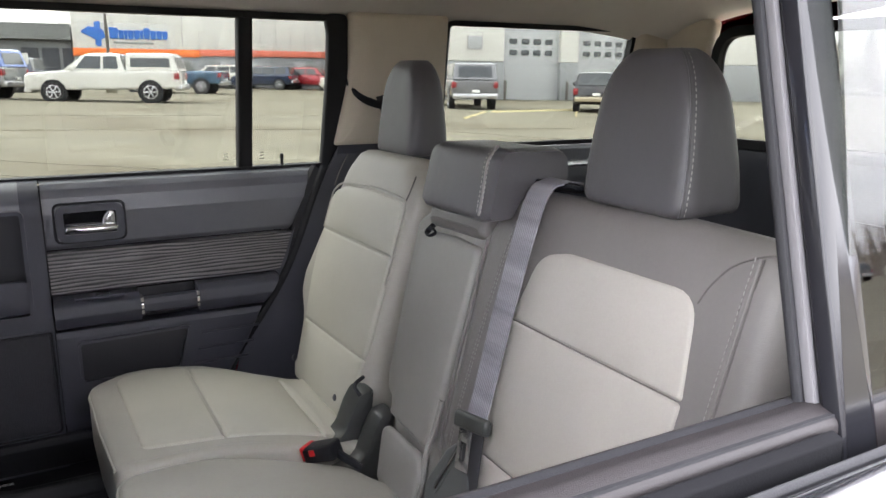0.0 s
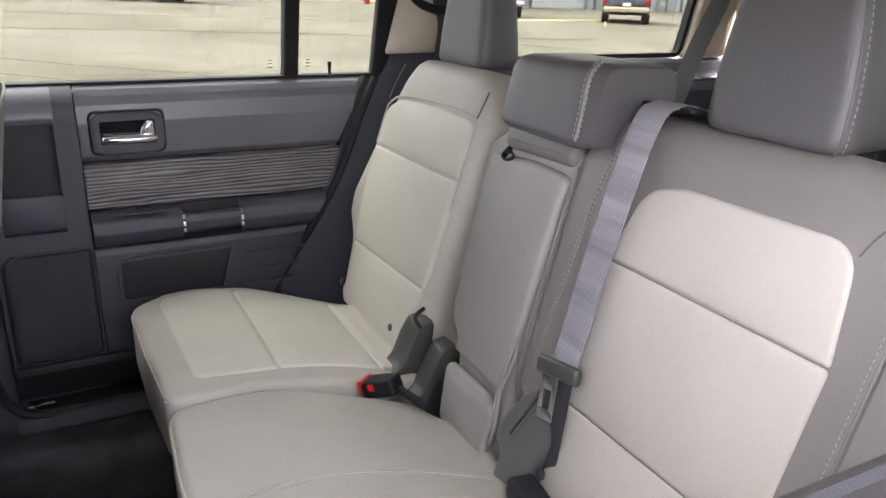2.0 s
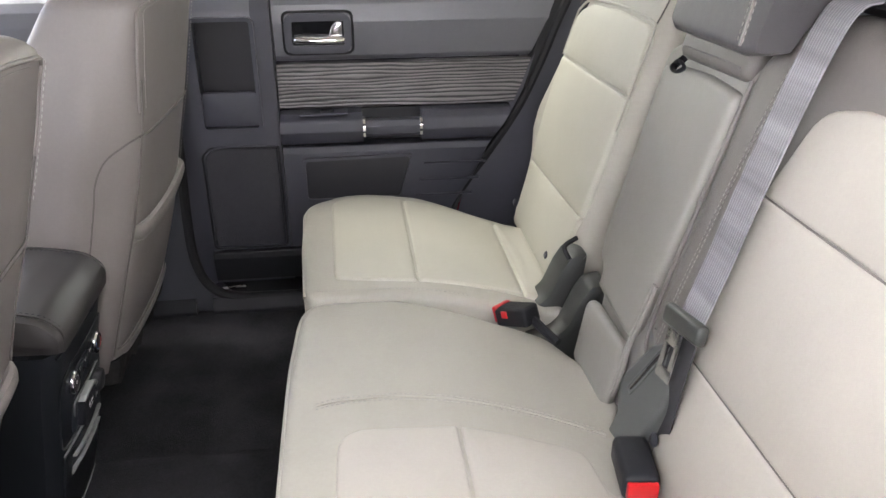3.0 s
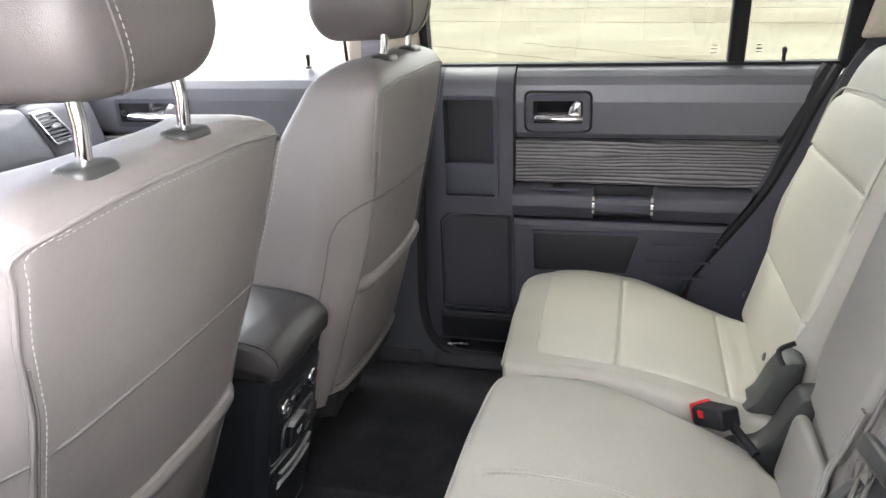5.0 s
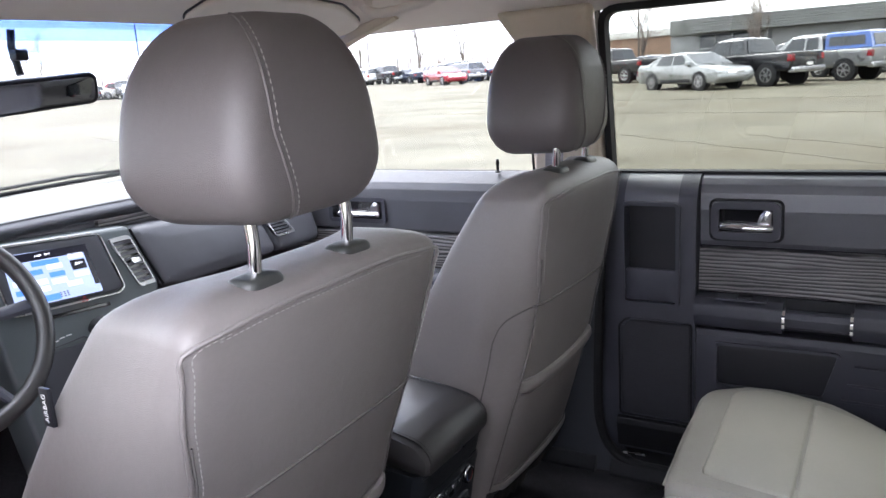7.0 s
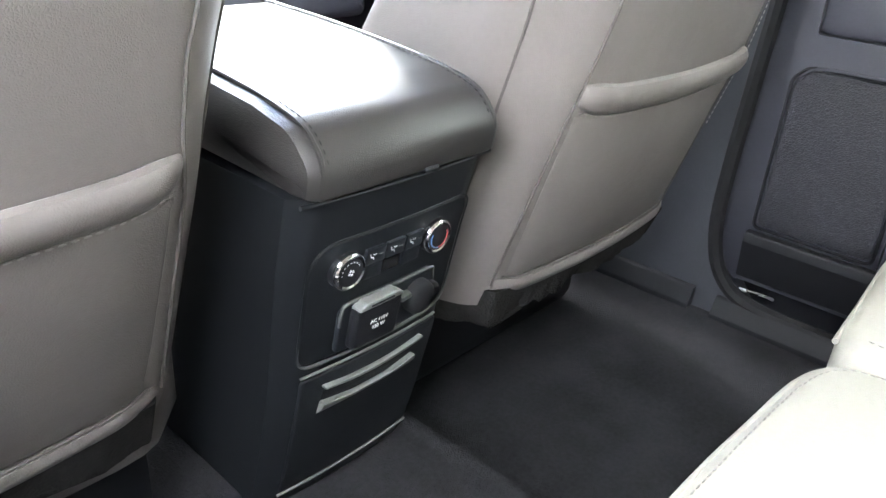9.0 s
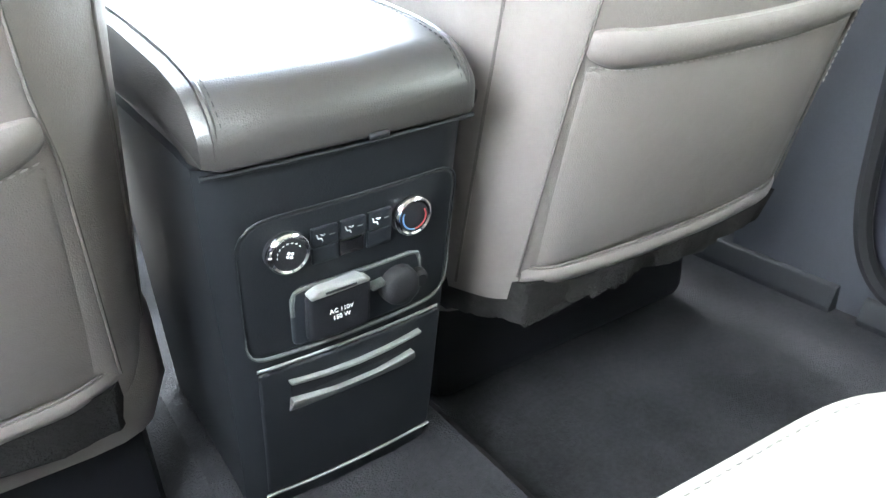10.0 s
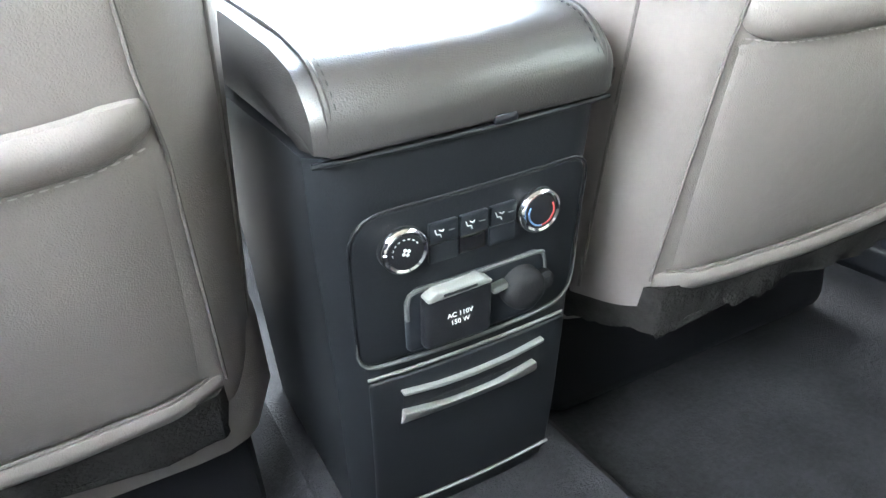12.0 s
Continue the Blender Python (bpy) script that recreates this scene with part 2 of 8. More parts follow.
SATIN = surface("satin_metal", (0.55, 0.55, 0.56), 0.28, metal=1.0, bump=0, vary=0.05)
WOOD = grain_lines("grey_wood_trim", (0.018, 0.017, 0.020), (0.20, 0.188, 0.190), 0.0085, 0.030)
BELT = grain_lines("grey_webbing", (0.235, 0.225, 0.252), (0.335, 0.322, 0.352), 0.0044, 0.0, "X", 0.6)
BELTB = surface("black_webbing", (0.03, 0.03, 0.034), 0.75, grain=900, bump=0.5, vary=0.1)
RED = surface("red_plastic", (0.55, 0.015, 0.02), 0.35, bump=0, vary=0.05)
WHITE = surface("white_print", (0.8, 0.8, 0.8), 0.6, bump=0, vary=0.02)
ARCRED = surface("dull_red_print", (0.30, 0.04, 0.04), 0.6, bump=0, vary=0.02)
BLUEP = surface("blue_print", (0.10, 0.19, 0.36), 0.6, bump=0, vary=0.02)
PAINT = surface("maroon_car_paint", (0.17, 0.012, 0.022), 0.22, metal=0.3, bump=0, coat=0.5, vary=0.05)
TINT = glass("privacy_glass", (0.47, 0.482, 0.457), 0.09)
CLEAR = glass("clear_glass", (0.63, 0.642, 0.638))
SHADES = [glass("blue_shade_%d" % k, c, 0.0) for k, c in enumerate(((0.86, 0.90, 0.97), (0.66, 0.75, 0.92), (0.46, 0.57, 0.84), (0.34, 0.45, 0.76)))]
SCREEN = glow("display_ground", (0.45, 0.55, 0.85), 0.16)
TILE_L = glow("display_tile", (0.75, 0.82, 0.95), 0.20)
TILE_B = glow("display_blue_tile", (0.08, 0.22, 0.75), 0.22)
TILE_D = glow("display_dark", (0.01, 0.01, 0.02), 0.1)
PALE_D = glow("display_text", (0.9, 0.93, 1.0), 0.3)


# ---- building blocks ----
def obj(name, bm, material, parent=None, label="", smooth=True):
    bmesh.ops.recalc_face_normals(bm, faces=bm.faces[:])
    me = bpy.data.meshes.new(name)
    bm.to_mesh(me)
    bm.free()
    me.materials.append(material)
    if smooth:
        me.polygons.foreach_set("use_smooth", [True] * len(me.polygons))
        me.set_sharp_from_angle(angle=radians(38))
    ob = new(name, me)
    if parent is not None:
        ob.parent = parent
        ob.matrix_parent_inverse = parent.matrix_world.inverted()
    if label:
        ob["label"] = label
    return ob


def part(name, bm, material, parent, label=""):
    return obj(name, bm, material, parent, label)


def thing(name, at, label, category, group="", kind=""):
    e = new(name)
    e.empty_display_size = 0.05
    e.matrix_world = Matrix.Translation(at)
    bpy.context.view_layer.update()
    return tagged(e, label, category, group, kind)


def rbox(lo, hi, r=0.004, seg=2):
    bm = bmesh.new()
    bmesh.ops.create_cube(bm, size=1)
    for v in bm.verts:
        v.co = [lo[i] + (v.co[i] + 0.5) * (hi[i] - lo[i]) for i in range(3)]
    r = min(r, 0.49 * min(abs(hi[i] - lo[i]) for i in range(3)))
    if r > 0:
        bmesh.ops.bevel(bm, geom=bm.edges[:], offset=r, segments=seg, affect="EDGES", profile=0.5)
    return bm


def merge(a, *others):
    for b in others:
        me = bpy.data.meshes.new("tmp")
        b.to_mesh(me)
        a.from_mesh(me)
        bpy.data.meshes.remove(me)
        b.free()
    return a


def moved(bm, m):
    bmesh.ops.transform(bm, matrix=m, verts=bm.verts[:])
    return bm


def rpoly(pts, rad=0.01, seg=5, step=0.03):
    """A closed 2D outline with rounded corners and points along its sides."""
    n = len(pts)
    rads = rad if isinstance(rad, (list, tuple)) else [rad] * n
    area = sum(pts[i][0] * pts[(i + 1) % n][1] - pts[(i + 1) % n][0] * pts[i][1] for i in range(n))
    if area < 0:
        pts, rads = pts[::-1], list(rads)[::-1]
    out = []
    for i in range(n):
        p, a, b = Vector(pts[i]), Vector(pts[i - 1]), Vector(pts[(i + 1) % n])
        da, db = a - p, b - p
        la, lb = da.length, db.length
        da.normalize(), db.normalize()
        half = math.acos(max(-1, min(1, da.dot(db)))) / 2
        t = min(rads[i] / max(0.05, math.tan(half)), la * 0.49, lb * 0.49) if half > 0.01 else 0
        p0, p1 = p + da * t, p + db * t
        for k in range(seg + 1):
            s = k / seg
            out.append(p0 * (1 - s) ** 2 + p * 2 * s * (1 - s) + p1 * s * s)
    res = []
    for i, p in enumerate(out):
        q = out[(i + 1) % len(out)]
        d = (q - p).length
        if d < 1e-5:
            continue
        k = max(1, int(d / step))
        for j in range(k):
            res.append(p.lerp(q, j / k))
    return res


def skin(bm, rings, cap0=True, cap1=True):
    """Quads between closed rings of equal count, with fans at the ends."""
    vs = [[bm.verts.new(p) for p in r] for r in rings]
    n = len(vs[0])
    for a, b in zip(vs, vs[1:]):
        for i in range(n):
            bm.faces.new((a[i], a[(i + 1) % n], b[(i + 1) % n], b[i]))
    for flag, r in ((cap0, vs[0]), (cap1, vs[-1])):
        if flag:
            c = bm.verts.new(sum((v.co for v in r), Vector()) / n)
            for i in range(n):
                bm.faces.new((r[i], r[(i + 1) % n], c))
    return bm


def pillow(outline, F, w0, w1, r=0.012, bulge=0.0, rings=6, rseg=4, r0=None, centre=None):
    """An upholstered or moulded pad: an outline in (u, v), thick from w0 to w1, with rounded rims and a domed face; F maps (u, v, w) to space."""
    n = len(outline)
    c = Vector(centre) if centre else sum(outline, Vector((0, 0))) / n
    nor = []
    for i in range(n):
        d = outline[(i + 1) % n] - outline[i - 1]
        nor.append(Vector((-d.y, d.x)).normalized())
    r0 = min(r, abs(w1 - w0) * 0.4) if r0 is None else r0
    levels = []
    for k in range(3):
        a = k / 2 * math.pi / 2
        levels.append((r0 * (1 - math.sin(a)), w0 + r0 * (1 - math.cos(a)), 1.0))
    rr = min(r, (w1 - w0) - r0)
    for k in range(rseg + 1):
        a = k / rseg * math.pi / 2
        levels.append((r * (1 - math.cos(a)), w1 - rr + rr * math.sin(a), 1.0))
    for k in range(1, rings):
        s = 1 - k / rings
        levels.append((r, w1, s))
    us, vs = [p.x for p in outline], [p.y for p in outline]
    mu, mv, hu, hv = (min(us) + max(us)) / 2, (min(vs) + max(vs)) / 2, (max(us) - min(us)) / 2, (max(vs) - min(vs)) / 2
    res = []
    for inset, w, s in levels:
        ring = []
        for p, m in zip(outline, nor):
            q = p + m * inset
            q = c + (q - c) * s
            dome = max(0.0, 1 - ((q.x - mu) / hu) ** 2) * max(0.0, 1 - ((q.y - mv) / hv) ** 2)
            ring.append(F(q.x, q.y, w + (bulge * dome * min(1.0, 6 * (1 - s)) if s < 1 else 0.0)))
        res.append(ring)
    bm = bmesh.new()
    skin(bm, res)
    bmesh.ops.remove_doubles(bm, verts=bm.verts[:], dist=1e-6)
    return bm


def tube(pts, r, n=8, closed=False, flat=1.0):
    """A round bead along points; r may be a list."""
    pts = [Vector(p) for p in pts]
    m = len(pts)
    rs = r if isinstance(r, (list, tuple)) else [r] * m
    rings, prev = [], None
    for i, p in enumerate(pts):
        if closed:
            d = pts[(i + 1) % m] - pts[i - 1]
        else:
            d = pts[min(i + 1, m - 1)] - pts[max(i - 1, 0)]
        d.normalize()
        if prev is None:
            prev = d.orthogonal()
        prev = (prev - d * prev.dot(d)).normalized()
        q = d.cross(prev)
        rings.append([p + (prev * math.cos(a) + q * math.sin(a) * flat) * rs[i] for a in (2 * math.pi * k / n for k in range(n))])
    bm = bmesh.new()
    if closed:
        rings.append(rings[0])
        skin(bm, rings, False, False)
        bmesh.ops.remove_doubles(bm, verts=bm.verts[:], dist=1e-6)
        return bm
    return skin(bm, rings)


def resample(pts, step):
    pts = [Vector(p) for p in pts]
    out = [pts[0]]
    for a, b in zip(pts, pts[1:]):
        k = max(1, round((b - a).length / step))
        out += [a.lerp(b, j / k) for j in range(1, k + 1)]
    return out


def curve(pts, per=8):
    """A smooth line through the points."""
    pts = [Vector(p) for p in pts]
    out = []
    for i in range(len(pts) - 1):
        p0, p1, p2, p3 = pts[max(i - 1, 0)], pts[i], pts[i + 1], pts[min(i + 2, len(pts) - 1)]
        for k in range(per):
            t = k / per
            out.append(0.5 * ((2 * p1) + (p2 - p0) * t + (2 * p0 - 5 * p1 + 4 * p2 - p3) * t * t + (3 * p1 - p0 - 3 * p2 + p3) * t ** 3))
    return out + [pts[-1]]


def stitches(pts, length=0.0048, gap=0.0026, r=0.00055):
    """A row of thread stitches along a line, one small bead each."""
    line = resample(curve(pts, 10), 0.002)
    cum = [0.0]
    for a, b in zip(line, line[1:]):
        cum.append(cum[-1] + (b - a).length)
    bm = bmesh.new()

    def at(s):
        for i in range(len(cum) - 1):
            if cum[i + 1] >= s:
                return line[i].lerp(line[i + 1], (s - cum[i]) / max(1e-9, cum[i + 1] - cum[i]))
        return line[-1]
    s = 0.0
    while s + length < cum[-1]:
        a, b = at(s), at(s + length)
        d = (b - a).normalized()
        u = d.orthogonal()
        v = d.cross(u)
        rings = [[p + (u * math.cos(t) + v * math.sin(t)) * q for t in (0, 1.57, 3.14, 4.71)] for p, q in ((a, r * 0.5), (a.lerp(b, 0.5), r), (b, r * 0.5))]
        skin(bm, rings)
        s += length + gap
    return bm


def slab(profile, y0, y1, ny=2, ends=True):
    """A moulding: a closed (x, z) profile run along y; y0 and y1 may depend on z."""
    f0 = y0 if callable(y0) else (lambda z: y0)
    f1 = y1 if callable(y1) else (lambda z: y1)
    rings = []
    for k in range(ny):
        s = k / (ny - 1)
        rings.append([Vector((x, f0(z) * (1 - s) + f1(z) * s, z)) for x, z in profile])
    return skin(bmesh.new(), rings, ends, ends)


def prism(outline, F, w0, w1):
    rings = [[F(p[0], p[1], w) for p in outline] for w in (w0, w1)]
    return skin(bmesh.new(), rings)


def lathe(profile, n=24, m=None):
    """A turned shape: (radius, height) pairs round z."""
    rings = [[Vector((r * math.cos(a), r * math.sin(a), h)) for a in (2 * math.pi * k / n for k in range(n))] for r, h in profile]
    bm = skin(bmesh.new(), rings)
    return moved(bm, m) if m else bm


def lettering(text, size, m, material, parent, name="lettering"):
    cu = bpy.data.curves.new(name, "FONT")
    cu.body, cu.size, cu.extrude, cu.align_x, cu.align_y = text, size, 0.0002, "CENTER", "CENTER"
    ob = new("tmp_text", cu)
    me = bpy.data.meshes.new_from_object(ob)
    bpy.data.objects.remove(ob)
    bm = bmesh.new()
    bm.from_mesh(me)
    bmesh.ops.transform(bm, matrix=m, verts=bm.verts[:])
    return obj(name, bm, material, parent, "", smooth=False)


# ---- seats ----
def lerp_table(x, table):
    return float(np.interp(x, [a for a, _ in table], [b for _, b in table]))


def rear_back(u, v, w):
    """Rear backrest plane: u across, v up, w out of the face."""
    return Vector((u, -0.736 - 0.26 * (v - 0.712) + w * 0.968, v + w * 0.2516))


def flat_up(u, v, w):
    return Vector((u, v, w))


def seat_panel(name, pts, rad, parent, F, w, bulge=0.006, material=INSERT, rim=0.006, label="", drop=0.02):
    return part(name, pillow(rpoly(pts, rad, step=0.02), F, w - drop, w, rim, bulge, rings=8), material, parent, label)


def seam_line(parent, pts, F, w, r=0.0014, material=SEAMM, name="seam"):
    line = [F(*p, w) for p in [(q.x, q.y) for q in curve([Vector((a, b)) for a, b in pts], 10)]]
    return part(name, tube(line, r, 6), material, parent)


def stitch_row(parent, pts, F, w, off=(0.0, 0.0)):
    return part("stitching", stitches([F(a + off[0], b + off[1], w) for a, b in pts]), STITCH, parent, "pale thread stitching")


def headrest(parent, xc, front, rear, z0, z1, hw_front, hw_rear, hw_top, lean=0.0, seam_side=0, corner=0.022, dome=0.72, stitched=True, foot=(0.30, 0.58), rear_lean=None, cloth=None, swing=0):
    """A padded head restraint lofted upward; lean moves the top along y."""
    def ring(z, k, hf, hr):
        sh = lean * (z - z0) / (z1 - z0)
        yf, yr = front + sh, rear + (sh if rear_lean is None else rear_lean * (z - z0) / (z1 - z0))
        cy = (yf + yr) / 2
        pts = [(hf, yf), (-hf, yf), (-hr, yr), (hr, yr)]
        out = []
        for i in range(4):
            p, a, b = Vector(pts[i]), Vector(pts[i - 1]), Vector(pts[(i + 1) % 4])
            da, db = (a - p), (b - p)
            t = corner * 1.3
            p0, p1 = p + da.normalized() * t, p + db.normalized() * t
            for j in range(7):
                s = j / 6
                out.append(p0 * (1 - s) ** 2 + p * 2 * s * (1 - s) + p1 * s * s)
            q1 = b + (p - b).normalized() * t
            for j in range(1, 5):
                out.append(p1.lerp(q1, j / 5))
        return [Vector((xc + q.x * k, cy + (q.y - cy) * k, z)) for q in out]
    rings = []
    H = z1 - z0
    for k in range(25):
        s = 0.5 - 0.5 * math.cos(math.pi * k / 24)
        z = z0 + H * s
        low = math.sqrt(max(0.0, 1 - (1 - min(1.0, s / foot[0])) ** 2))
        top = math.sqrt(max(0.0, 1 - max(0.0, (s - dome) / (1.005 - dome)) ** 2.5))
        f = (foot[1] + (1 - foot[1]) * low) * (0.42 + 0.58 * top)
        t = max(0.0, s - 0.25) / 0.75
        rings.append(ring(z, f, hw_front + (hw_top - hw_front) * t ** 1.4, hw_rear + (hw_top * hw_rear / hw_front - hw_rear) * t ** 1.4))
    pad = part("headrest", skin(bmesh.new(), rings), cloth or HEADL, parent)
    if stitched:
        # piping along one rear or front corner, and its stitches
        n = len(rings[0])
        for idx in seam_side:
            line = []
            for k, r in enumerate(rings[1:-1]):
                f = idx if swing == 0 else (28.9 - swing * (k / 22) ** 2.8 if idx < 30 else 32.1 + swing * (k / 22) ** 2.8)
                p = r[int(f)].lerp(r[(int(f) + 1) % n], f - int(f))
                line.append(p + (p - sum(r, Vector()) / n).normalized() * 0.0006)
            part("piping", tube(curve(line, 3), 0.0016, 6), cloth or HEADL, pad)
            for nb in (1,):
                row = []
                for p, r in zip(line[1:-1], rings[2:-2]):
                    o = (p - sum(r, Vector()) / n).normalized()
                    row.append(p + Vector((-o.y, o.x, 0)).normalized() * (0.0055 if idx < 30 else -0.0055) + o * 0.0006)
                part("stitching", stitches(row), STITCH, pad, "pale thread stitching")
    return pad


def right_panel(name, pts, rad, parent, F, w, bulge=0.006, rim=0.008):
    return seat_panel(name, pts, rad, parent, F, w, bulge, RIGHTI, rim)


def rear_seat_right():
    t = thing("second_row_seat", (0.38, -0.5, 0.37), "stone grey leather second row seat with lighter stitched inserts", "car seat", "second row seats")
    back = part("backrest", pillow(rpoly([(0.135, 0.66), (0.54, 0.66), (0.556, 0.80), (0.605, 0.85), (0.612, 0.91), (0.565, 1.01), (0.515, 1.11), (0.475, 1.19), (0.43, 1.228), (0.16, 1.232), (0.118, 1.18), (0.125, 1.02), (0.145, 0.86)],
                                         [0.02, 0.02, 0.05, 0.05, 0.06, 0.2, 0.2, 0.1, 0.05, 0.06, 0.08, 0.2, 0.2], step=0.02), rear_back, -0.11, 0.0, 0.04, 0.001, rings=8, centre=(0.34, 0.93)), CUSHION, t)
    w = 0.004
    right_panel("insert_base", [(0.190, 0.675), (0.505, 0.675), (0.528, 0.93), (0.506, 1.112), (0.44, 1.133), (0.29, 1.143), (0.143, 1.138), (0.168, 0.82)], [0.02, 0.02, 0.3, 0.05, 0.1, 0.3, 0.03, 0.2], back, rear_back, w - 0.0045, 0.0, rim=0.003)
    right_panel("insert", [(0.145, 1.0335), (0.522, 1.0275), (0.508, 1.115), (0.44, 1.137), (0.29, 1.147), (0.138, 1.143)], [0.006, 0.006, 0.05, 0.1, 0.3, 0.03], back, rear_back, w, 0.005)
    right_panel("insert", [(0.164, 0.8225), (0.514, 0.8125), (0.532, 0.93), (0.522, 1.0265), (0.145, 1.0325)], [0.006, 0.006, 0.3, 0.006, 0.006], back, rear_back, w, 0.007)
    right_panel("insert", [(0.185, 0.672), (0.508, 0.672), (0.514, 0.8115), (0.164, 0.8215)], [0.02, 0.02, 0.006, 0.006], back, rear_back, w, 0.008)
    seam_line(back, [(0.47, 1.205), (0.495, 1.165), (0.508, 1.128)], rear_back, 0.002)
    seam_line(back, [(0.140, 1.140), (0.128, 1.165), (0.118, 1.195)], rear_back, 0.001)
    part("piping", tube(curve([rear_back(a, b, 0.0035) for a, b in ((0.516, 1.03), (0.506, 1.10), (0.494, 1.122), (0.44, 1.143), (0.29, 1.152), (0.155, 1.149), (0.132, 1.135), (0.136, 1.06), (0.142, 0.98))], 8), 0.0022, 6), CUSHION, back)
    for x, z in ((0.515, 0.712), (0.241, 0.716)):
        part("trim_button", lathe([(0.0075, 0), (0.0075, 0.002), (0.005, 0.004)], 14, Matrix.Translation(rear_back(x, z, 0.0075)) @ Matrix.Rotation(radians(-76), 4, "X")), SLATE, back, "dark round trim button")
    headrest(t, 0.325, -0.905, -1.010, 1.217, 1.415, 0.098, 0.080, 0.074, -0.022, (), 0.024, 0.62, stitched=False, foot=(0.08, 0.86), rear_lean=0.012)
    cush = part("seat_cushion", pillow(rpoly([(0.197, -0.292), (0.40, -0.279), (0.63, -0.277), (0.685, -0.36), (0.69, -0.42), (0.655, -0.53), (0.575, -0.64), (0.54, -0.74), (0.15, -0.74), (0.15, -0.60), (0.196, -0.45)],
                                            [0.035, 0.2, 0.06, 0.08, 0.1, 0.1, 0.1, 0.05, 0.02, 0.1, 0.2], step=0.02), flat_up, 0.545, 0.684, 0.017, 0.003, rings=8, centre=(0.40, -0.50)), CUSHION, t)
    right_panel("insert_base", [(0.256, -0.350), (0.628, -0.340), (0.652, -0.40), (0.620, -0.50), (0.572, -0.598), (0.518, -0.67), (0.506, -0.731), (0.194, -0.731), (0.196, -0.67), (0.230, -0.495)], [0.02, 0.05, 0.08, 0.05, 0.1, 0.02, 0.01, 0.01, 0.05, 0.1], cush, flat_up, 0.6860, 0.0, rim=0.003)
    right_panel("insert", [(0.252, -0.346), (0.632, -0.336), (0.658, -0.40), (0.628, -0.4960), (0.226, -0.4965)], [0.02, 0.05, 0.08, 0.01, 0.006], cush, flat_up, 0.690, 0.006)
    right_panel("insert", [(0.226, -0.4975), (0.624, -0.4970), (0.575, -0.60), (0.525, -0.6705), (0.192, -0.6705)], [0.006, 0.01, 0.1, 0.02, 0.006], cush, flat_up, 0.690, 0.006)
    right_panel("insert", [(0.19, -0.6715), (0.52, -0.6715), (0.51, -0.735), (0.19, -0.735)], 0.008, cush, flat_up, 0.692, 0.004)
    edge = [(0.2015, -0.315), (0.1985, -0.36), (0.1985, -0.43), (0.187, -0.50), (0.165, -0.575)]
    part("piping", tube(curve([(x, y, 0.668) for x, y in edge], 6), 0.0035, 8), CUSHION, cush)
    part("stitching", stitches([(x + 0.012, y, 0.6846) for x, y in edge]), STITCH, cush, "pale thread stitching")
    part("piping", tube(curve([(0.212, -0.2925, 0.674), (0.30, -0.2880, 0.674), (0.40, -0.2825, 0.674), (0.50, -0.2805, 0.674), (0.60, -0.2800, 0.674), (0.655, -0.316, 0.674)], 6), 0.0028, 8), CUSHION, cush)
    part("seat_base", rbox((0.20, -0.72, 0.375), (0.62, -0.34, 0.56), 0.02), SLATE, t, "dark plastic seat base on the floor")
    return t


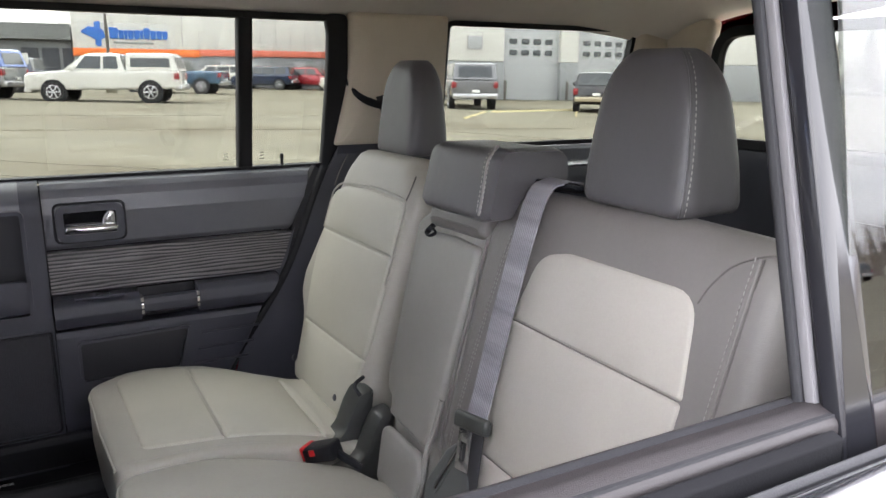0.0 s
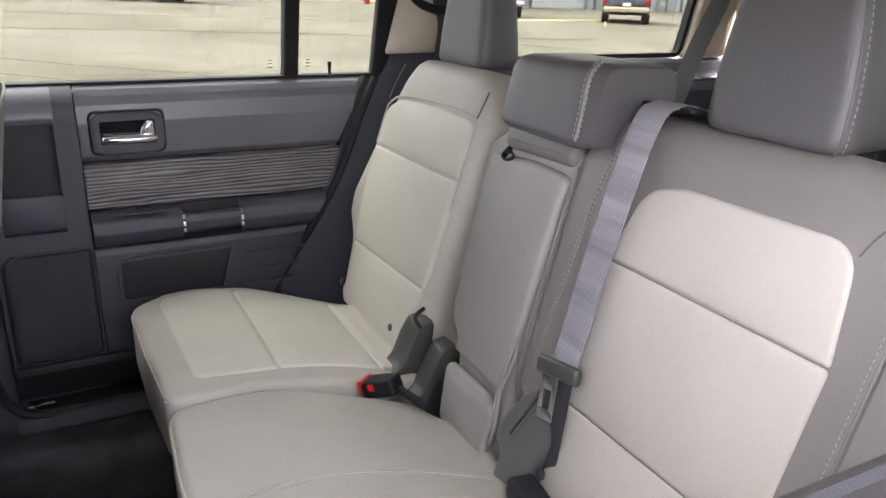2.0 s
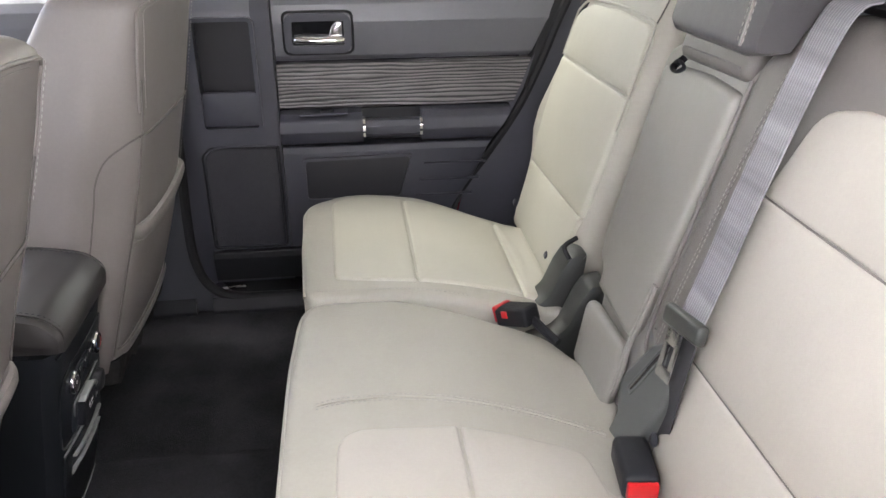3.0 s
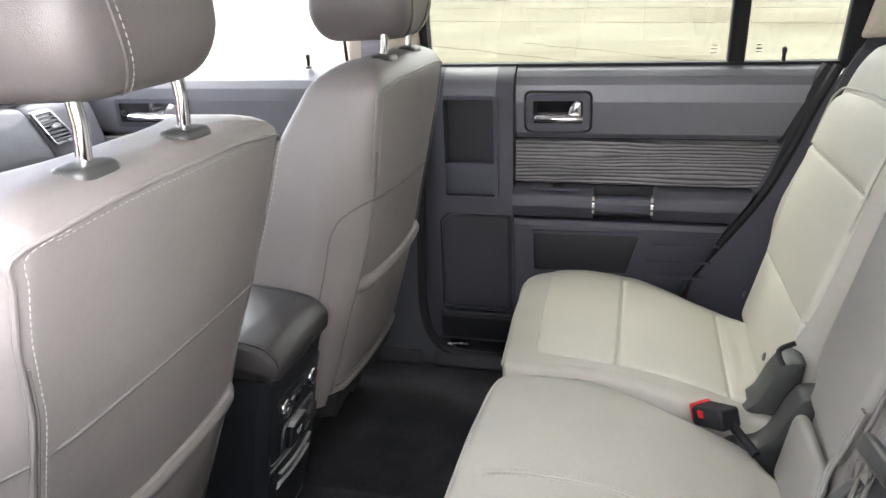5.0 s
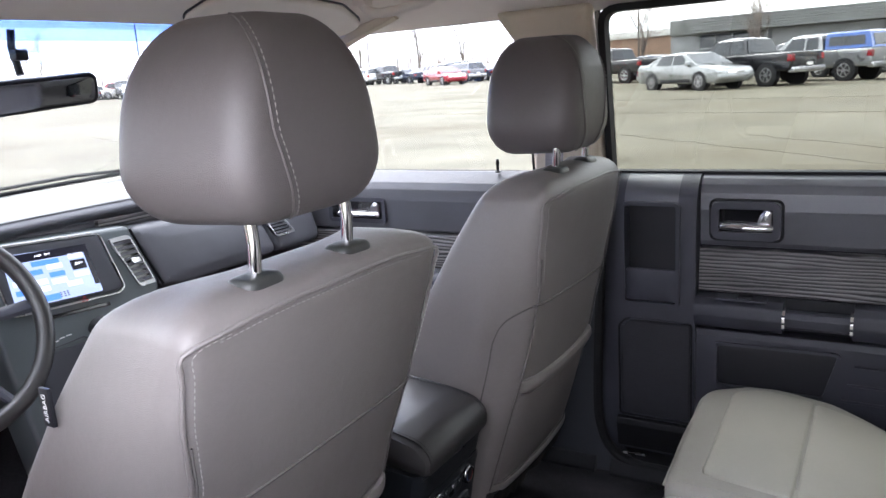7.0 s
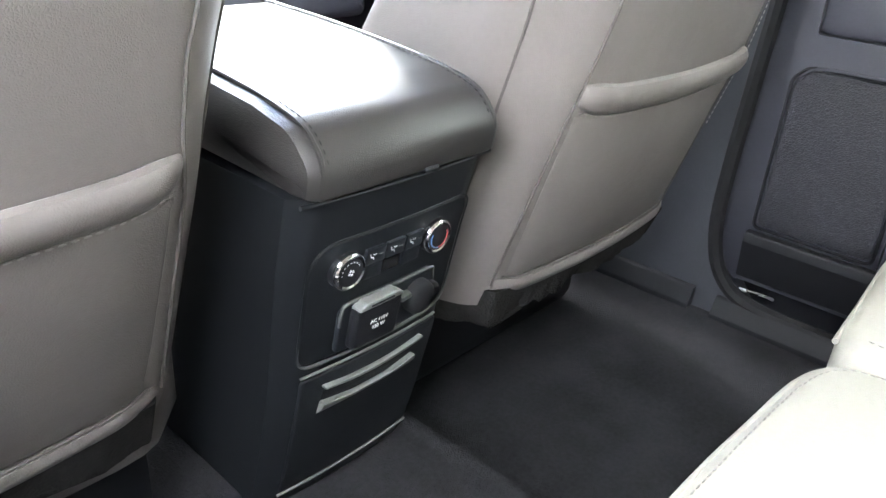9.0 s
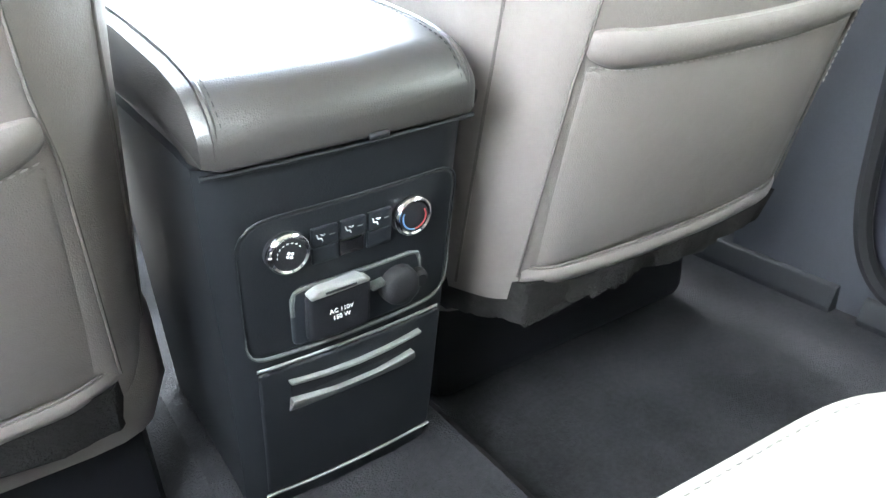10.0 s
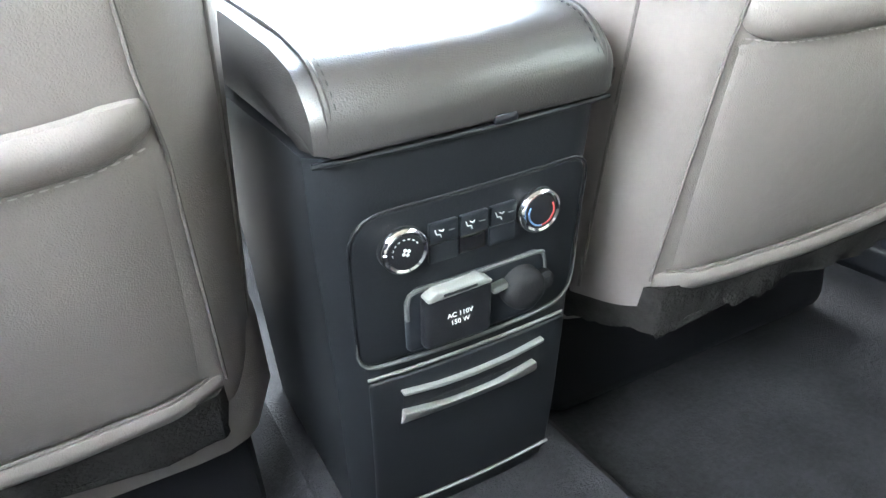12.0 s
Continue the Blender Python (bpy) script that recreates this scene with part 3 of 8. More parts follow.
def rear_bench_left():
    t = thing("bench_seat", (-0.25, -0.5, 0.37), "stone grey leather bench seat with centre armrest and light inserts", "car seat", "second row seats")
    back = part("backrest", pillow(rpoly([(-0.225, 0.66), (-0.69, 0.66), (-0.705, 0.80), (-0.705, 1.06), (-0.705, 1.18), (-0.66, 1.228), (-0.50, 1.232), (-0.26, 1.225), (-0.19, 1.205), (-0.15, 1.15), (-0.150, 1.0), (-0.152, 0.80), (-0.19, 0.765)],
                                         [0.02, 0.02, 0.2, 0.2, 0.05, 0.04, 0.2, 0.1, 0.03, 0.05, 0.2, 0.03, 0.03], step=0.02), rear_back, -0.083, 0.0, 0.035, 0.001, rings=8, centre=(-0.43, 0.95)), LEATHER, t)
    w = 0.0042
    seat_panel("insert_base", [(-0.292, 0.673), (-0.276, 0.83), (-0.28, 1.03), (-0.314, 1.131), (-0.37, 1.146), (-0.595, 1.148), (-0.611, 1.034), (-0.602, 0.83), (-0.588, 0.673)], [0.03, 0.1, 0.1, 0.05, 0.1, 0.04, 0.1, 0.1, 0.02], back, rear_back, w - 0.0045, 0.0, rim=0.003)
    seat_panel("insert", [(-0.278, 1.0340), (-0.31, 1.135), (-0.37, 1.150), (-0.598, 1.152), (-0.615, 1.0340)], [0.006, 0.05, 0.1, 0.04, 0.006], back, rear_back, w, 0.003)
    seat_panel("insert", [(-0.272, 0.8315), (-0.276, 1.0330), (-0.615, 1.0330), (-0.606, 0.8315)], [0.006, 0.006, 0.006, 0.006], back, rear_back, w, 0.007)
    seat_panel("insert", [(-0.29, 0.67), (-0.273, 0.8305), (-0.605, 0.8305), (-0.585, 0.67)], [0.03, 0.006, 0.006, 0.02], back, rear_back, w, 0.01)
    # the stitched shoulder seams of the outer bolster
    def shoulder(a, b, w):
        # the face rolls away towards the top and the door side
        d = max(0.0, 0.035 - max(0.0, min(1.228 - b, 0.705 + a)))
        return rear_back(a, b, w - 0.035 + math.sqrt(0.035 ** 2 - d * d))
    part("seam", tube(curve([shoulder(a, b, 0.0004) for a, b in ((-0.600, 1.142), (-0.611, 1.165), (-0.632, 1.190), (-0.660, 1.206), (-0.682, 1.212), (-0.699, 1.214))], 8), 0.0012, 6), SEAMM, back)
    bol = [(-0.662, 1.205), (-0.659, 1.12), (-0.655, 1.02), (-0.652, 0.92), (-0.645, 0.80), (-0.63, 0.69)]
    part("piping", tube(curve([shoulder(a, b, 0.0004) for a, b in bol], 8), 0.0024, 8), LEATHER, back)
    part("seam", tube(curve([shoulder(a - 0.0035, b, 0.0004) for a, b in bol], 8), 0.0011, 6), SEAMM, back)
    stitch_row(back, bol, shoulder, 0.0020, (0.0062, 0))
    inner = [(-0.243, 1.20), (-0.222, 1.12), (-0.208, 1.0), (-0.199, 0.88), (-0.197, 0.79)]
    stitch_row(back, inner, rear_back, 0.0018)
    stitch_row(back, inner, rear_back, 0.0018, (-0.006, 0))
    part("piping", tube(curve([rear_back(a, b, -0.006) for a, b in [(-0.158, 1.13), (-0.156, 1.0), (-0.156, 0.85), (-0.165, 0.785), (-0.19, 0.77), (-0.225, 0.79)]], 8), 0.003, 8), LEATHER, back)
    part("trim_button", lathe([(0.009, 0), (0.009, 0.002), (0.006, 0.004)], 14, Matrix.Translation(rear_back(-0.290, 0.722, 0.008)) @ Matrix.Rotation(radians(-76), 4, "X")), SLATE, back, "dark round trim button")
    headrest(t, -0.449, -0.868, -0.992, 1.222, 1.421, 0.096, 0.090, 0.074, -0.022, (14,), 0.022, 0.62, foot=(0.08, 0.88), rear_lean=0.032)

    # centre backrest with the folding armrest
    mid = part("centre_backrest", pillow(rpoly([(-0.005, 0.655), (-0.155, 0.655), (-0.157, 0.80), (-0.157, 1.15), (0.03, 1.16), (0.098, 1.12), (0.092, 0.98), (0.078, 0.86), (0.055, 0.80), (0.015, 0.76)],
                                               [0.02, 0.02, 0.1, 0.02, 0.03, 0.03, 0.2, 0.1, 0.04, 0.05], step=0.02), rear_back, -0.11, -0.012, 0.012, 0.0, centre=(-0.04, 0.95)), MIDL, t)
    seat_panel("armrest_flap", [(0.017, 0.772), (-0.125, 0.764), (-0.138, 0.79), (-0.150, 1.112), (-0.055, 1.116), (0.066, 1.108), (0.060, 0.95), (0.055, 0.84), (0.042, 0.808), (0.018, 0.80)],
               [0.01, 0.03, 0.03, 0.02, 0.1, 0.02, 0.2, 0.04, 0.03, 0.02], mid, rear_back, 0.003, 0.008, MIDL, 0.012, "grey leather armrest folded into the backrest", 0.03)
    seat_panel("lower_pad", [(-0.006, 0.655), (-0.150, 0.655), (-0.148, 0.735), (-0.128, 0.757), (0.018, 0.755)], [0.02, 0.02, 0.04, 0.03, 0.02], mid, rear_back, 0.012, 0.006, MIDL, 0.012)
    for off in (0.0, -0.008):
        part("piping", tube(curve([rear_back(a + off, b, 0.006) for a, b in [(-0.150, 0.86), (-0.147, 0.80), (-0.142, 0.77), (-0.152, 0.72), (-0.150, 0.69)]], 8), 0.0028, 8), MIDL, mid)
    # armrest pull strap
    part("pull_strap", tube(curve([rear_back(0.012, 1.122, 0.0), rear_back(0.002, 1.108, 0.016), rear_back(-0.012, 1.104, 0.018), rear_back(-0.02, 1.112, 0.012), rear_back(-0.008, 1.118, 0.014), rear_back(0.006, 1.112, 0.012)], 6), 0.005, 8, flat=0.45), BLACK, mid, "small black pull strap")
    # low centre head restraint
    rings = []
    for k in range(12):
        s = k / 11
        x = -0.010 - 0.220 * s
        f = math.sin(min(1, s / 0.10 + 0.25) * math.pi / 2) * math.sin(min(1, (1 - s) / 0.10 + 0.25) * math.pi / 2)
        zt, zb = 1.286 + 0.004 * s, 1.166 + 0.002 * s
        prof = rpoly([(-0.800 + 0.0, zb), (-0.826, zt - 0.01), (-0.955, zt - 0.012), (-0.955, zb + 0.055), (-0.86, zb + 0.03), (-0.845, zb)], [0.012, 0.028, 0.03, 0.02, 0.03, 0.01], 5, 0.5)
        cy, cz = -0.88, (zt + zb) / 2
        rings.append([Vector((x, cy + (p.x - cy) * (0.9 + 0.1 * f), cz + (p.y - cz) * (0.85 + 0.15 * f))) for p in prof])
    hr = part("centre_headrest", skin(bmesh.new(), rings), HEADL, t, "low grey leather centre head restraint")
    line = [(-0.208, -0.8335, 1.284), (-0.210, -0.815, 1.262), (-0.212, -0.806, 1.22), (-0.213, -0.798, 1.18)]
    part("piping", tube(curve(line, 8), 0.002, 6), LEATHER, hr)
    for o in (0.006, -0.006):
        part("stitching", stitches([(x + o, y + 0.001, z) for x, y, z in line]), STITCH, hr, "pale thread stitching")
    part("headrest_bar", pillow(rpoly([(0.04, 1.12), (-0.15, 1.125), (-0.15, 1.172), (0.04, 1.165)], 0.018), rear_back, -0.06, 0.002, 0.015, 0.004), LEATHER, mid)

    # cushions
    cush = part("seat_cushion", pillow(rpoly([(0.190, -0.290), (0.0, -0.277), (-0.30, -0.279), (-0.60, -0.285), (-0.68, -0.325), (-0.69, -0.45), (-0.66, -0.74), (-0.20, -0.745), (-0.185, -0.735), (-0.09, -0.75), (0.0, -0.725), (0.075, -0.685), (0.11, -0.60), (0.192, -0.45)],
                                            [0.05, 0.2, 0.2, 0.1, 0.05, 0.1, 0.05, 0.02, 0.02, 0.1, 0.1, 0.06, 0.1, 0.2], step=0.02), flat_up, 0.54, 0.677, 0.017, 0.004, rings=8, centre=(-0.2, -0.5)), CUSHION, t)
    seat_panel("insert_base", [(-0.174, -0.356), (-0.597, -0.350), (-0.626, -0.40), (-0.626, -0.51), (-0.607, -0.665), (-0.588, -0.731), (-0.312, -0.731), (-0.304, -0.672), (-0.232, -0.658), (-0.185, -0.51)], [0.035, 0.05, 0.05, 0.1, 0.05, 0.01, 0.01, 0.02, 0.03, 0.1], cush, flat_up, 0.6795, 0.0, rim=0.003)
    seat_panel("insert", [(-0.170, -0.352), (-0.60, -0.346), (-0.63, -0.40), (-0.63, -0.5090), (-0.181, -0.5105)], [0.045, 0.05, 0.05, 0.006, 0.006], cush, flat_up, 0.6835, 0.006)
    seat_panel("insert", [(-0.181, -0.5115), (-0.63, -0.5100), (-0.61, -0.665), (-0.30, -0.668), (-0.228, -0.660)], [0.006, 0.006, 0.02, 0.03, 0.03], cush, flat_up, 0.6835, 0.006)
    seat_panel("insert", [(-0.30, -0.674), (-0.60, -0.672), (-0.59, -0.735), (-0.31, -0.735)], 0.01, cush, flat_up, 0.6835, 0.005)
    part("stitching", stitches([(0.183, -0.40, 0.6765), (0.181, -0.35, 0.6765), (0.170, -0.314, 0.6765), (0.135, -0.2975, 0.6765), (0.06, -0.2910, 0.6765), (-0.05, -0.2872, 0.6765)]), STITCH, cush, "pale thread stitching")
    line = [(-0.120, -0.286, 0.670), (-0.109, -0.34, 0.6802), (-0.105, -0.40, 0.6805), (-0.107, -0.45, 0.6805), (-0.120, -0.51, 0.6805), (-0.148, -0.60, 0.6805), (-0.180, -0.70, 0.680)]
    part("piping", tube(curve(line, 8), 0.0015, 6), CUSHION, cush)
    for o in (0.006, -0.007):
        part("stitching", stitches([(x + o, y, z + 0.0005) for x, y, z in line]), STITCH, cush, "pale thread stitching")
    part("piping", tube(curve([(0.187, -0.40, 0.668), (0.186, -0.35, 0.668), (0.175, -0.307, 0.668), (0.14, -0.2895, 0.668), (0.06, -0.2835, 0.668), (-0.05, -0.2795, 0.668), (-0.3, -0.2815, 0.668), (-0.56, -0.2875, 0.668), (-0.64, -0.309, 0.668)], 8), 0.003, 8), CUSHION, cush)
    tag = part("care_label", rbox((-0.6345, -1.0085, 1.150), (-0.604, -1.0065, 1.166), 0.0006), TRAY, back, "small white label sewn to the back")
    part("label_stripe", rbox((-0.6345, -1.0065, 1.1605), (-0.604, -1.0060, 1.1632), 0.0002), ARCRED, tag, "red stripe")
    part("seat_base", rbox((-0.62, -0.72, 0.375), (0.17, -0.345, 0.56), 0.02), SLATE, t, "dark plastic seat base on the floor")
    return t


SEAT_REAR = [(0.42, 0.109), (0.57, 0.062), (0.70, 0.022), (0.83, -0.018), (1.0, -0.058), (1.18, -0.089), (1.23, -0.09)]
SEAT_FRONT = [(0.42, 0.32), (0.60, 0.32), (0.75, 0.27), (0.81, 0.245), (0.95, 0.165), (1.1, 0.085), (1.2, 0.025), (1.23, 0.01)]
SEAT_CORNER = [(0.42, 0.200), (0.60, 0.202), (0.80, 0.192), (0.90, 0.176), (1.02, 0.178), (1.10, 0.194), (1.18, 0.198), (1.23, 0.188)]
SEAT_HALF = [(0.42, 0.215), (0.60, 0.232), (0.85, 0.236), (1.0, 0.230), (1.10, 0.215), (1.18, 0.196), (1.23, 0.185)]


def front_seat(xc, outer, label):
    """A front seat seen from behind; outer is the sign of the door side."""
    t = thing("front_seat", (xc, 0.3, 0.37), label, "car seat", "front seats")

    def shift(z):
        # the driver seat leans back more and stands further forward
        return 0.09 * (1.205 - z) if outer < 0 else -0.018

    def rear_y(z):
        return lerp_table(z, SEAT_REAR) + shift(z)

    def inboard(z):
        # the side towards the console is a little fuller
        return lerp_table(z, [(0.55, 0.012), (0.85, 0.017), (1.0, 0.035), (1.23, 0.036)]) if outer < 0 else 0.009

    def corner(z, s):
        """Half width of the rear face on side s."""
        bolster = 0.014 * min(1.0, max(0.0, (z - 0.7) / 0.3))
        return lerp_table(z, SEAT_CORNER) + (bolster if s == outer else inboard(z))

    def half(z, s):
        return lerp_table(z, SEAT_HALF) + (0.0 if s == outer else inboard(z))

    def rear_face(u, v, w):
        bow = 0.012 * (1 - (u / lerp_table(v, SEAT_CORNER)) ** 2)
        return Vector((xc + u, rear_y(v) - bow - w, v))

    def section(z, k=1.0):
        yr, yf = rear_y(z), lerp_table(z, SEAT_FRONT) + shift(z) + (0.04 if outer < 0 else 0.02)
        cy = (yr + yf) / 2
        hr, d = lerp_table(z, SEAT_CORNER), min(0.075, (yf - yr) * 0.5)
        wl, wr = half(z, -1), half(z, 1)
        pts = [(-corner(z, -1), yr), (corner(z, 1), yr), (wr, yr + d), (wr * 0.99, yf), (wr * 0.5, yf - 0.04), (-wl * 0.5, yf - 0.04), (-wl * 0.99, yf), (-wl, yr + d)]
        rad = [0.034, 0.034, 0.02, 0.03, 0.04, 0.04, 0.03, 0.02]
        out = []
        for i in range(8):
            p, a, b = Vector(pts[i]), Vector(pts[i - 1]), Vector(pts[(i + 1) % 8])
            da, db = (a - p).normalized(), (b - p).normalized()
            p0, p1 = p + da * rad[i], p + db * rad[i]
            for j in range(7):
                s = j / 6
                out.append(p0 * (1 - s) ** 2 + p * 2 * s * (1 - s) + p1 * s * s)
            q1 = b + (p - b).normalized() * rad[(i + 1) % 8]
            m = 9 if i == 0 else 3
            for j in range(1, m):
                q = p1.lerp(q1, j / m)
                if i == 0:
                    q.y -= 0.012 * (1 - (q.x / hr) ** 2)
                out.append(q)
        return [Vector((xc + q.x * (1 - (1 - k) * 0.5), cy + (q.y - cy) * k, z)) for q in out]
    rings = [section(z) for z in np.linspace(0.570, 1.175, 23)]
    for a in (15, 30, 45, 60, 75, 88):
        rings.append(section(1.175 + (0.036 if outer < 0 else 0.045) * math.sin(radians(a)), 0.10 + 0.90 * math.cos(radians(a)) ** 0.8 if a < 88 else 0.12))
    back = part("backrest", skin(bmesh.new(), rings), FRONTL, t)
    # seams: along the upper rear edge, down both rear corners, and across the back
    top = [(-0.172, 1.182), (-0.10, 1.190), (0.0, 1.192), (0.10, 1.190), (0.172, 1.182)]
    part("piping", tube(curve([rear_face(a, b, 0.0) for a, b in top], 8), 0.0026, 8), FRONTL, back)
    part("stitching", stitches([rear_face(a, b - 0.007, 0.0012) for a, b in top]), STITCH, back, "pale thread stitching")
    for s in (-1, 1):
        col = []
        for z in np.linspace(1.172, 0.60, 24):
            hr = corner(z, s)
            col.append(Vector((xc + s * (hr - 0.0045), rear_y(z) + 0.006, z)))
        col.insert(0, rear_face(s * 0.172, 1.182, 0.0))
        cut = 8 if s != outer else 20
        part("piping", tube(curve(col[:cut], 3), 0.0026, 8), FRONTL, back)
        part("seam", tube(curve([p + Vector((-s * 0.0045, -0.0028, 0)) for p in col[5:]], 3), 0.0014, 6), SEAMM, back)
        part("stitching", stitches([p + Vector((-s * 0.008, -0.0075, 0)) for p in col[:cut]]), STITCH, back, "pale thread stitching")
        # the side panel's edge curves forward below the shoulder
        side = []
        start = 0.978 - 0.006 * s * outer
        for z, f in ((start, 0.004), (start - 0.006, 0.03), (start - 0.026, 0.062), (start - 0.06, 0.075), (0.88, 0.075), (0.80, 0.075), (0.70, 0.075), (0.58, 0.075)):
            hw, hr = half(z, s), corner(z, s)
            g = 0.76 * min(1.0, max(0.0, (f - 0.004) / 0.071))
            side.append(Vector((xc + s * (hr + (hw - hr) * g + 0.0002 - 0.004 * (g < 0.1)), rear_y(z) + 0.075 * g + 0.006 * (g < 0.1), z)))
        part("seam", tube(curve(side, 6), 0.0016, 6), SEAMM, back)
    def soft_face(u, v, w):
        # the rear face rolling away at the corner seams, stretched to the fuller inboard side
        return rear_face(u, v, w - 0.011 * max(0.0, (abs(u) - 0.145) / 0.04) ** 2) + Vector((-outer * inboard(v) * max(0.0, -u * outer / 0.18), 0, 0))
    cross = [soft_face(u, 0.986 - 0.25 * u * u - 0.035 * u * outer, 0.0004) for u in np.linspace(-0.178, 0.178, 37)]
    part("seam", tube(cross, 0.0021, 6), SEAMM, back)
    # map pocket with a rolled hem, sewn into the corner seams
    def edge(z):
        return lerp_table(z, SEAT_CORNER) - 0.013
    pocket = part("map_pocket", pillow(rpoly([(-edge(0.60), 0.60), (edge(0.60), 0.60), (edge(0.70), 0.70), (edge(0.80), 0.806), (0.0, 0.800), (-edge(0.80), 0.806), (-edge(0.70), 0.70)], [0.006, 0.006, 0.2, 0.004, 0.4, 0.004, 0.2], step=0.02), soft_face, -0.012, 0.003, 0.010, 0.005, centre=(0, 0.70)), FRONTL, t, "grey leather map pocket on the seat back")
    e = edge(0.83) + 0.004
    mids = [(-e, 0.824), (-0.14, 0.816), (-0.07, 0.813), (0.0, 0.812), (0.07, 0.813), (0.14, 0.816), (e, 0.824)]
    hc = curve([Vector((a, b, 0)) for a, b in mids], 6)
    rings = []
    for p in hc:
        rings.append([])
        for k in range(12):
            c, d = math.cos(2 * math.pi * k / 12), math.sin(2 * math.pi * k / 12)
            near = math.sqrt(min(1.0, max(0.0, (e - abs(p.x)) / 0.022)))
            rings[-1].append(soft_face(p.x, p.y + 0.0165 * (0.45 + 0.55 * near) * c, 0.001 + 0.0125 * (0.2 + 0.8 * near) * d))
    part("hem", skin(bmesh.new(), rings), FRONTL, pocket)
    part("stitching", stitches([soft_face(a * 0.985, b - 0.0172, 0.0055) for a, b in mids]), STITCH, pocket, "pale thread stitching")
    e = edge(0.59)
    rings = []
    lows = curve([Vector((a, b, 0)) for a, b in [(-e, 0.597), (-0.15, 0.592), (-0.08, 0.589), (0.0, 0.588), (0.08, 0.589), (0.15, 0.592), (e, 0.597)]], 6)
    for p in lows:
        rings.append([soft_face(p.x, p.y + 0.0115 * math.cos(2 * math.pi * k / 10), 0.001 + 0.009 * math.sin(2 * math.pi * k / 10)) for k in range(10)])
    part("hem", skin(bmesh.new(), rings), FRONTL, pocket)
    part("seam", tube([soft_face(p.x, p.y + 0.0118, 0.0045) for p in lows[2:-2]], 0.0013, 6), SEAMM, pocket)
    # ragged carpet skirt hanging below the hem
    rings = []
    for k in range(9):
        rings.append([])
        for q in np.linspace(-0.180, 0.236, 131):
            u = -outer * q
            inner = min(1.0, max(0.0, (q - 0.10) / 0.07))
            wrap = 0.07 * min(1.0, max(0.0, (q - 0.196) / 0.04))
            z = 0.592 - (0.0050 + 0.0014 * inner * inner * (3 - 2 * inner)) * k
            sag = (0.016 * noise.noise(Vector((u * 22, xc * 10, 0))) + 0.009 * noise.noise(Vector((u * 90, xc * 10, 3))) + 0.004 * noise.noise(Vector((u * 260, xc * 10, 5)))) * (0.25 if outer < 0 else 1.0) * k / 8
            p = rear_face(u, 0.60, 0.0)
            rings[-1].append(Vector((p.x, p.y + wrap - 0.004 + 0.30 * (0.592 - z) + 0.010 * (k / 8) * math.sin(u * 60 + xc * 9) * 0.4, z + sag)))
        rings[-1] += [v + Vector((0, 0.006, 0)) for v in rings[-1][::-1]]
    part("skirt", skin(bmesh.new(), rings), FELT, t, "dark felt skirt under the seat back")
    part("seat_cushion", pillow(rpoly([(xc - 0.25, 0.12), (xc + 0.25, 0.12), (xc + 0.25, 0.66), (xc - 0.25, 0.66)], 0.08, step=0.04), flat_up, 0.50, 0.66, 0.05, 0.0), FRONTL, t)
    part("seat_base", rbox((xc - 0.22, 0.17, 0.37), (xc + 0.22, 0.62, 0.51), 0.02), BLACK, t, "black seat base and rails")
    # head restraint on chrome posts
    lift = -0.018 if outer > 0 else 0.0
    dy = shift(1.205)
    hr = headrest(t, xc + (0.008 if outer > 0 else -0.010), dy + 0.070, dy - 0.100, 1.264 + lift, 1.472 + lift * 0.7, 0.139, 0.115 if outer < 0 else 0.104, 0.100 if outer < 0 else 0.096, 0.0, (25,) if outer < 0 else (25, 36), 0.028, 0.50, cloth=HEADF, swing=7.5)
    for s in (-1, 1):
        x = xc + (0.0 if outer > 0 else -0.007) + s * 0.0765
        base = 1.200 if outer > 0 else 1.191
        post = part("post", tube([(x, dy - 0.052, base + 0.005), (x, dy - 0.056, 1.245), (x, dy - 0.052, 1.295)], 0.0072, 14), CHROME, hr, "chrome headrest post")
        part("guide", pillow(rpoly([(x - 0.029, dy - 0.073), (x + 0.029, dy - 0.073), (x + 0.029, dy - 0.032), (x - 0.029, dy - 0.032)], 0.017, step=0.01), flat_up, base, base + 0.023, 0.009, 0.002, rings=3), COVER, t, "dark post guide in the seat top")
    return t


def set_back(t, keep=()):
    """Grow a rear seat's upright parts away from the door opening."""
    e = Vector((-1.01, -0.20, 1.37))
    m = Matrix.Translation(e) @ Matrix.Scale(1.045, 4) @ Matrix.Translation(-e)
    for ob in t.children_recursive:
        if ob.type == "MESH" and ob.name.split(".")[0] not in keep and (ob.parent == t or ob.parent.name.split(".")[0] not in keep):
            ob.data.transform(m)


def sag_cushion(t):
    """The cushions dip towards the backrest."""
    for ob in t.children_recursive:
        if ob.type == "MESH" and (ob.name.startswith("seat_cushion") or ob.parent.name.startswith("seat_cushion")):
            for v in ob.data.vertices:
                if v.co.z > 0.6:
                    k = min(1.0, max(0.0, (-0.48 - v.co.y) / 0.22))
                    v.co.z -= 0.036 * k * k
                    v.co.y -= 0.02 * k


SEAT_R = rear_seat_right()
SEAT_L = rear_bench_left()
for seat in (SEAT_R, SEAT_L):
    set_back(seat, ("seat_cushion", "seat_base"))
    sag_cushion(seat)
SEAT_D = front_seat(-0.377, -1, "stone grey leather driver seat with stitched back and map pocket")
front_seat(0.378, 1, "stone grey leather passenger seat with stitched back and map pocket")
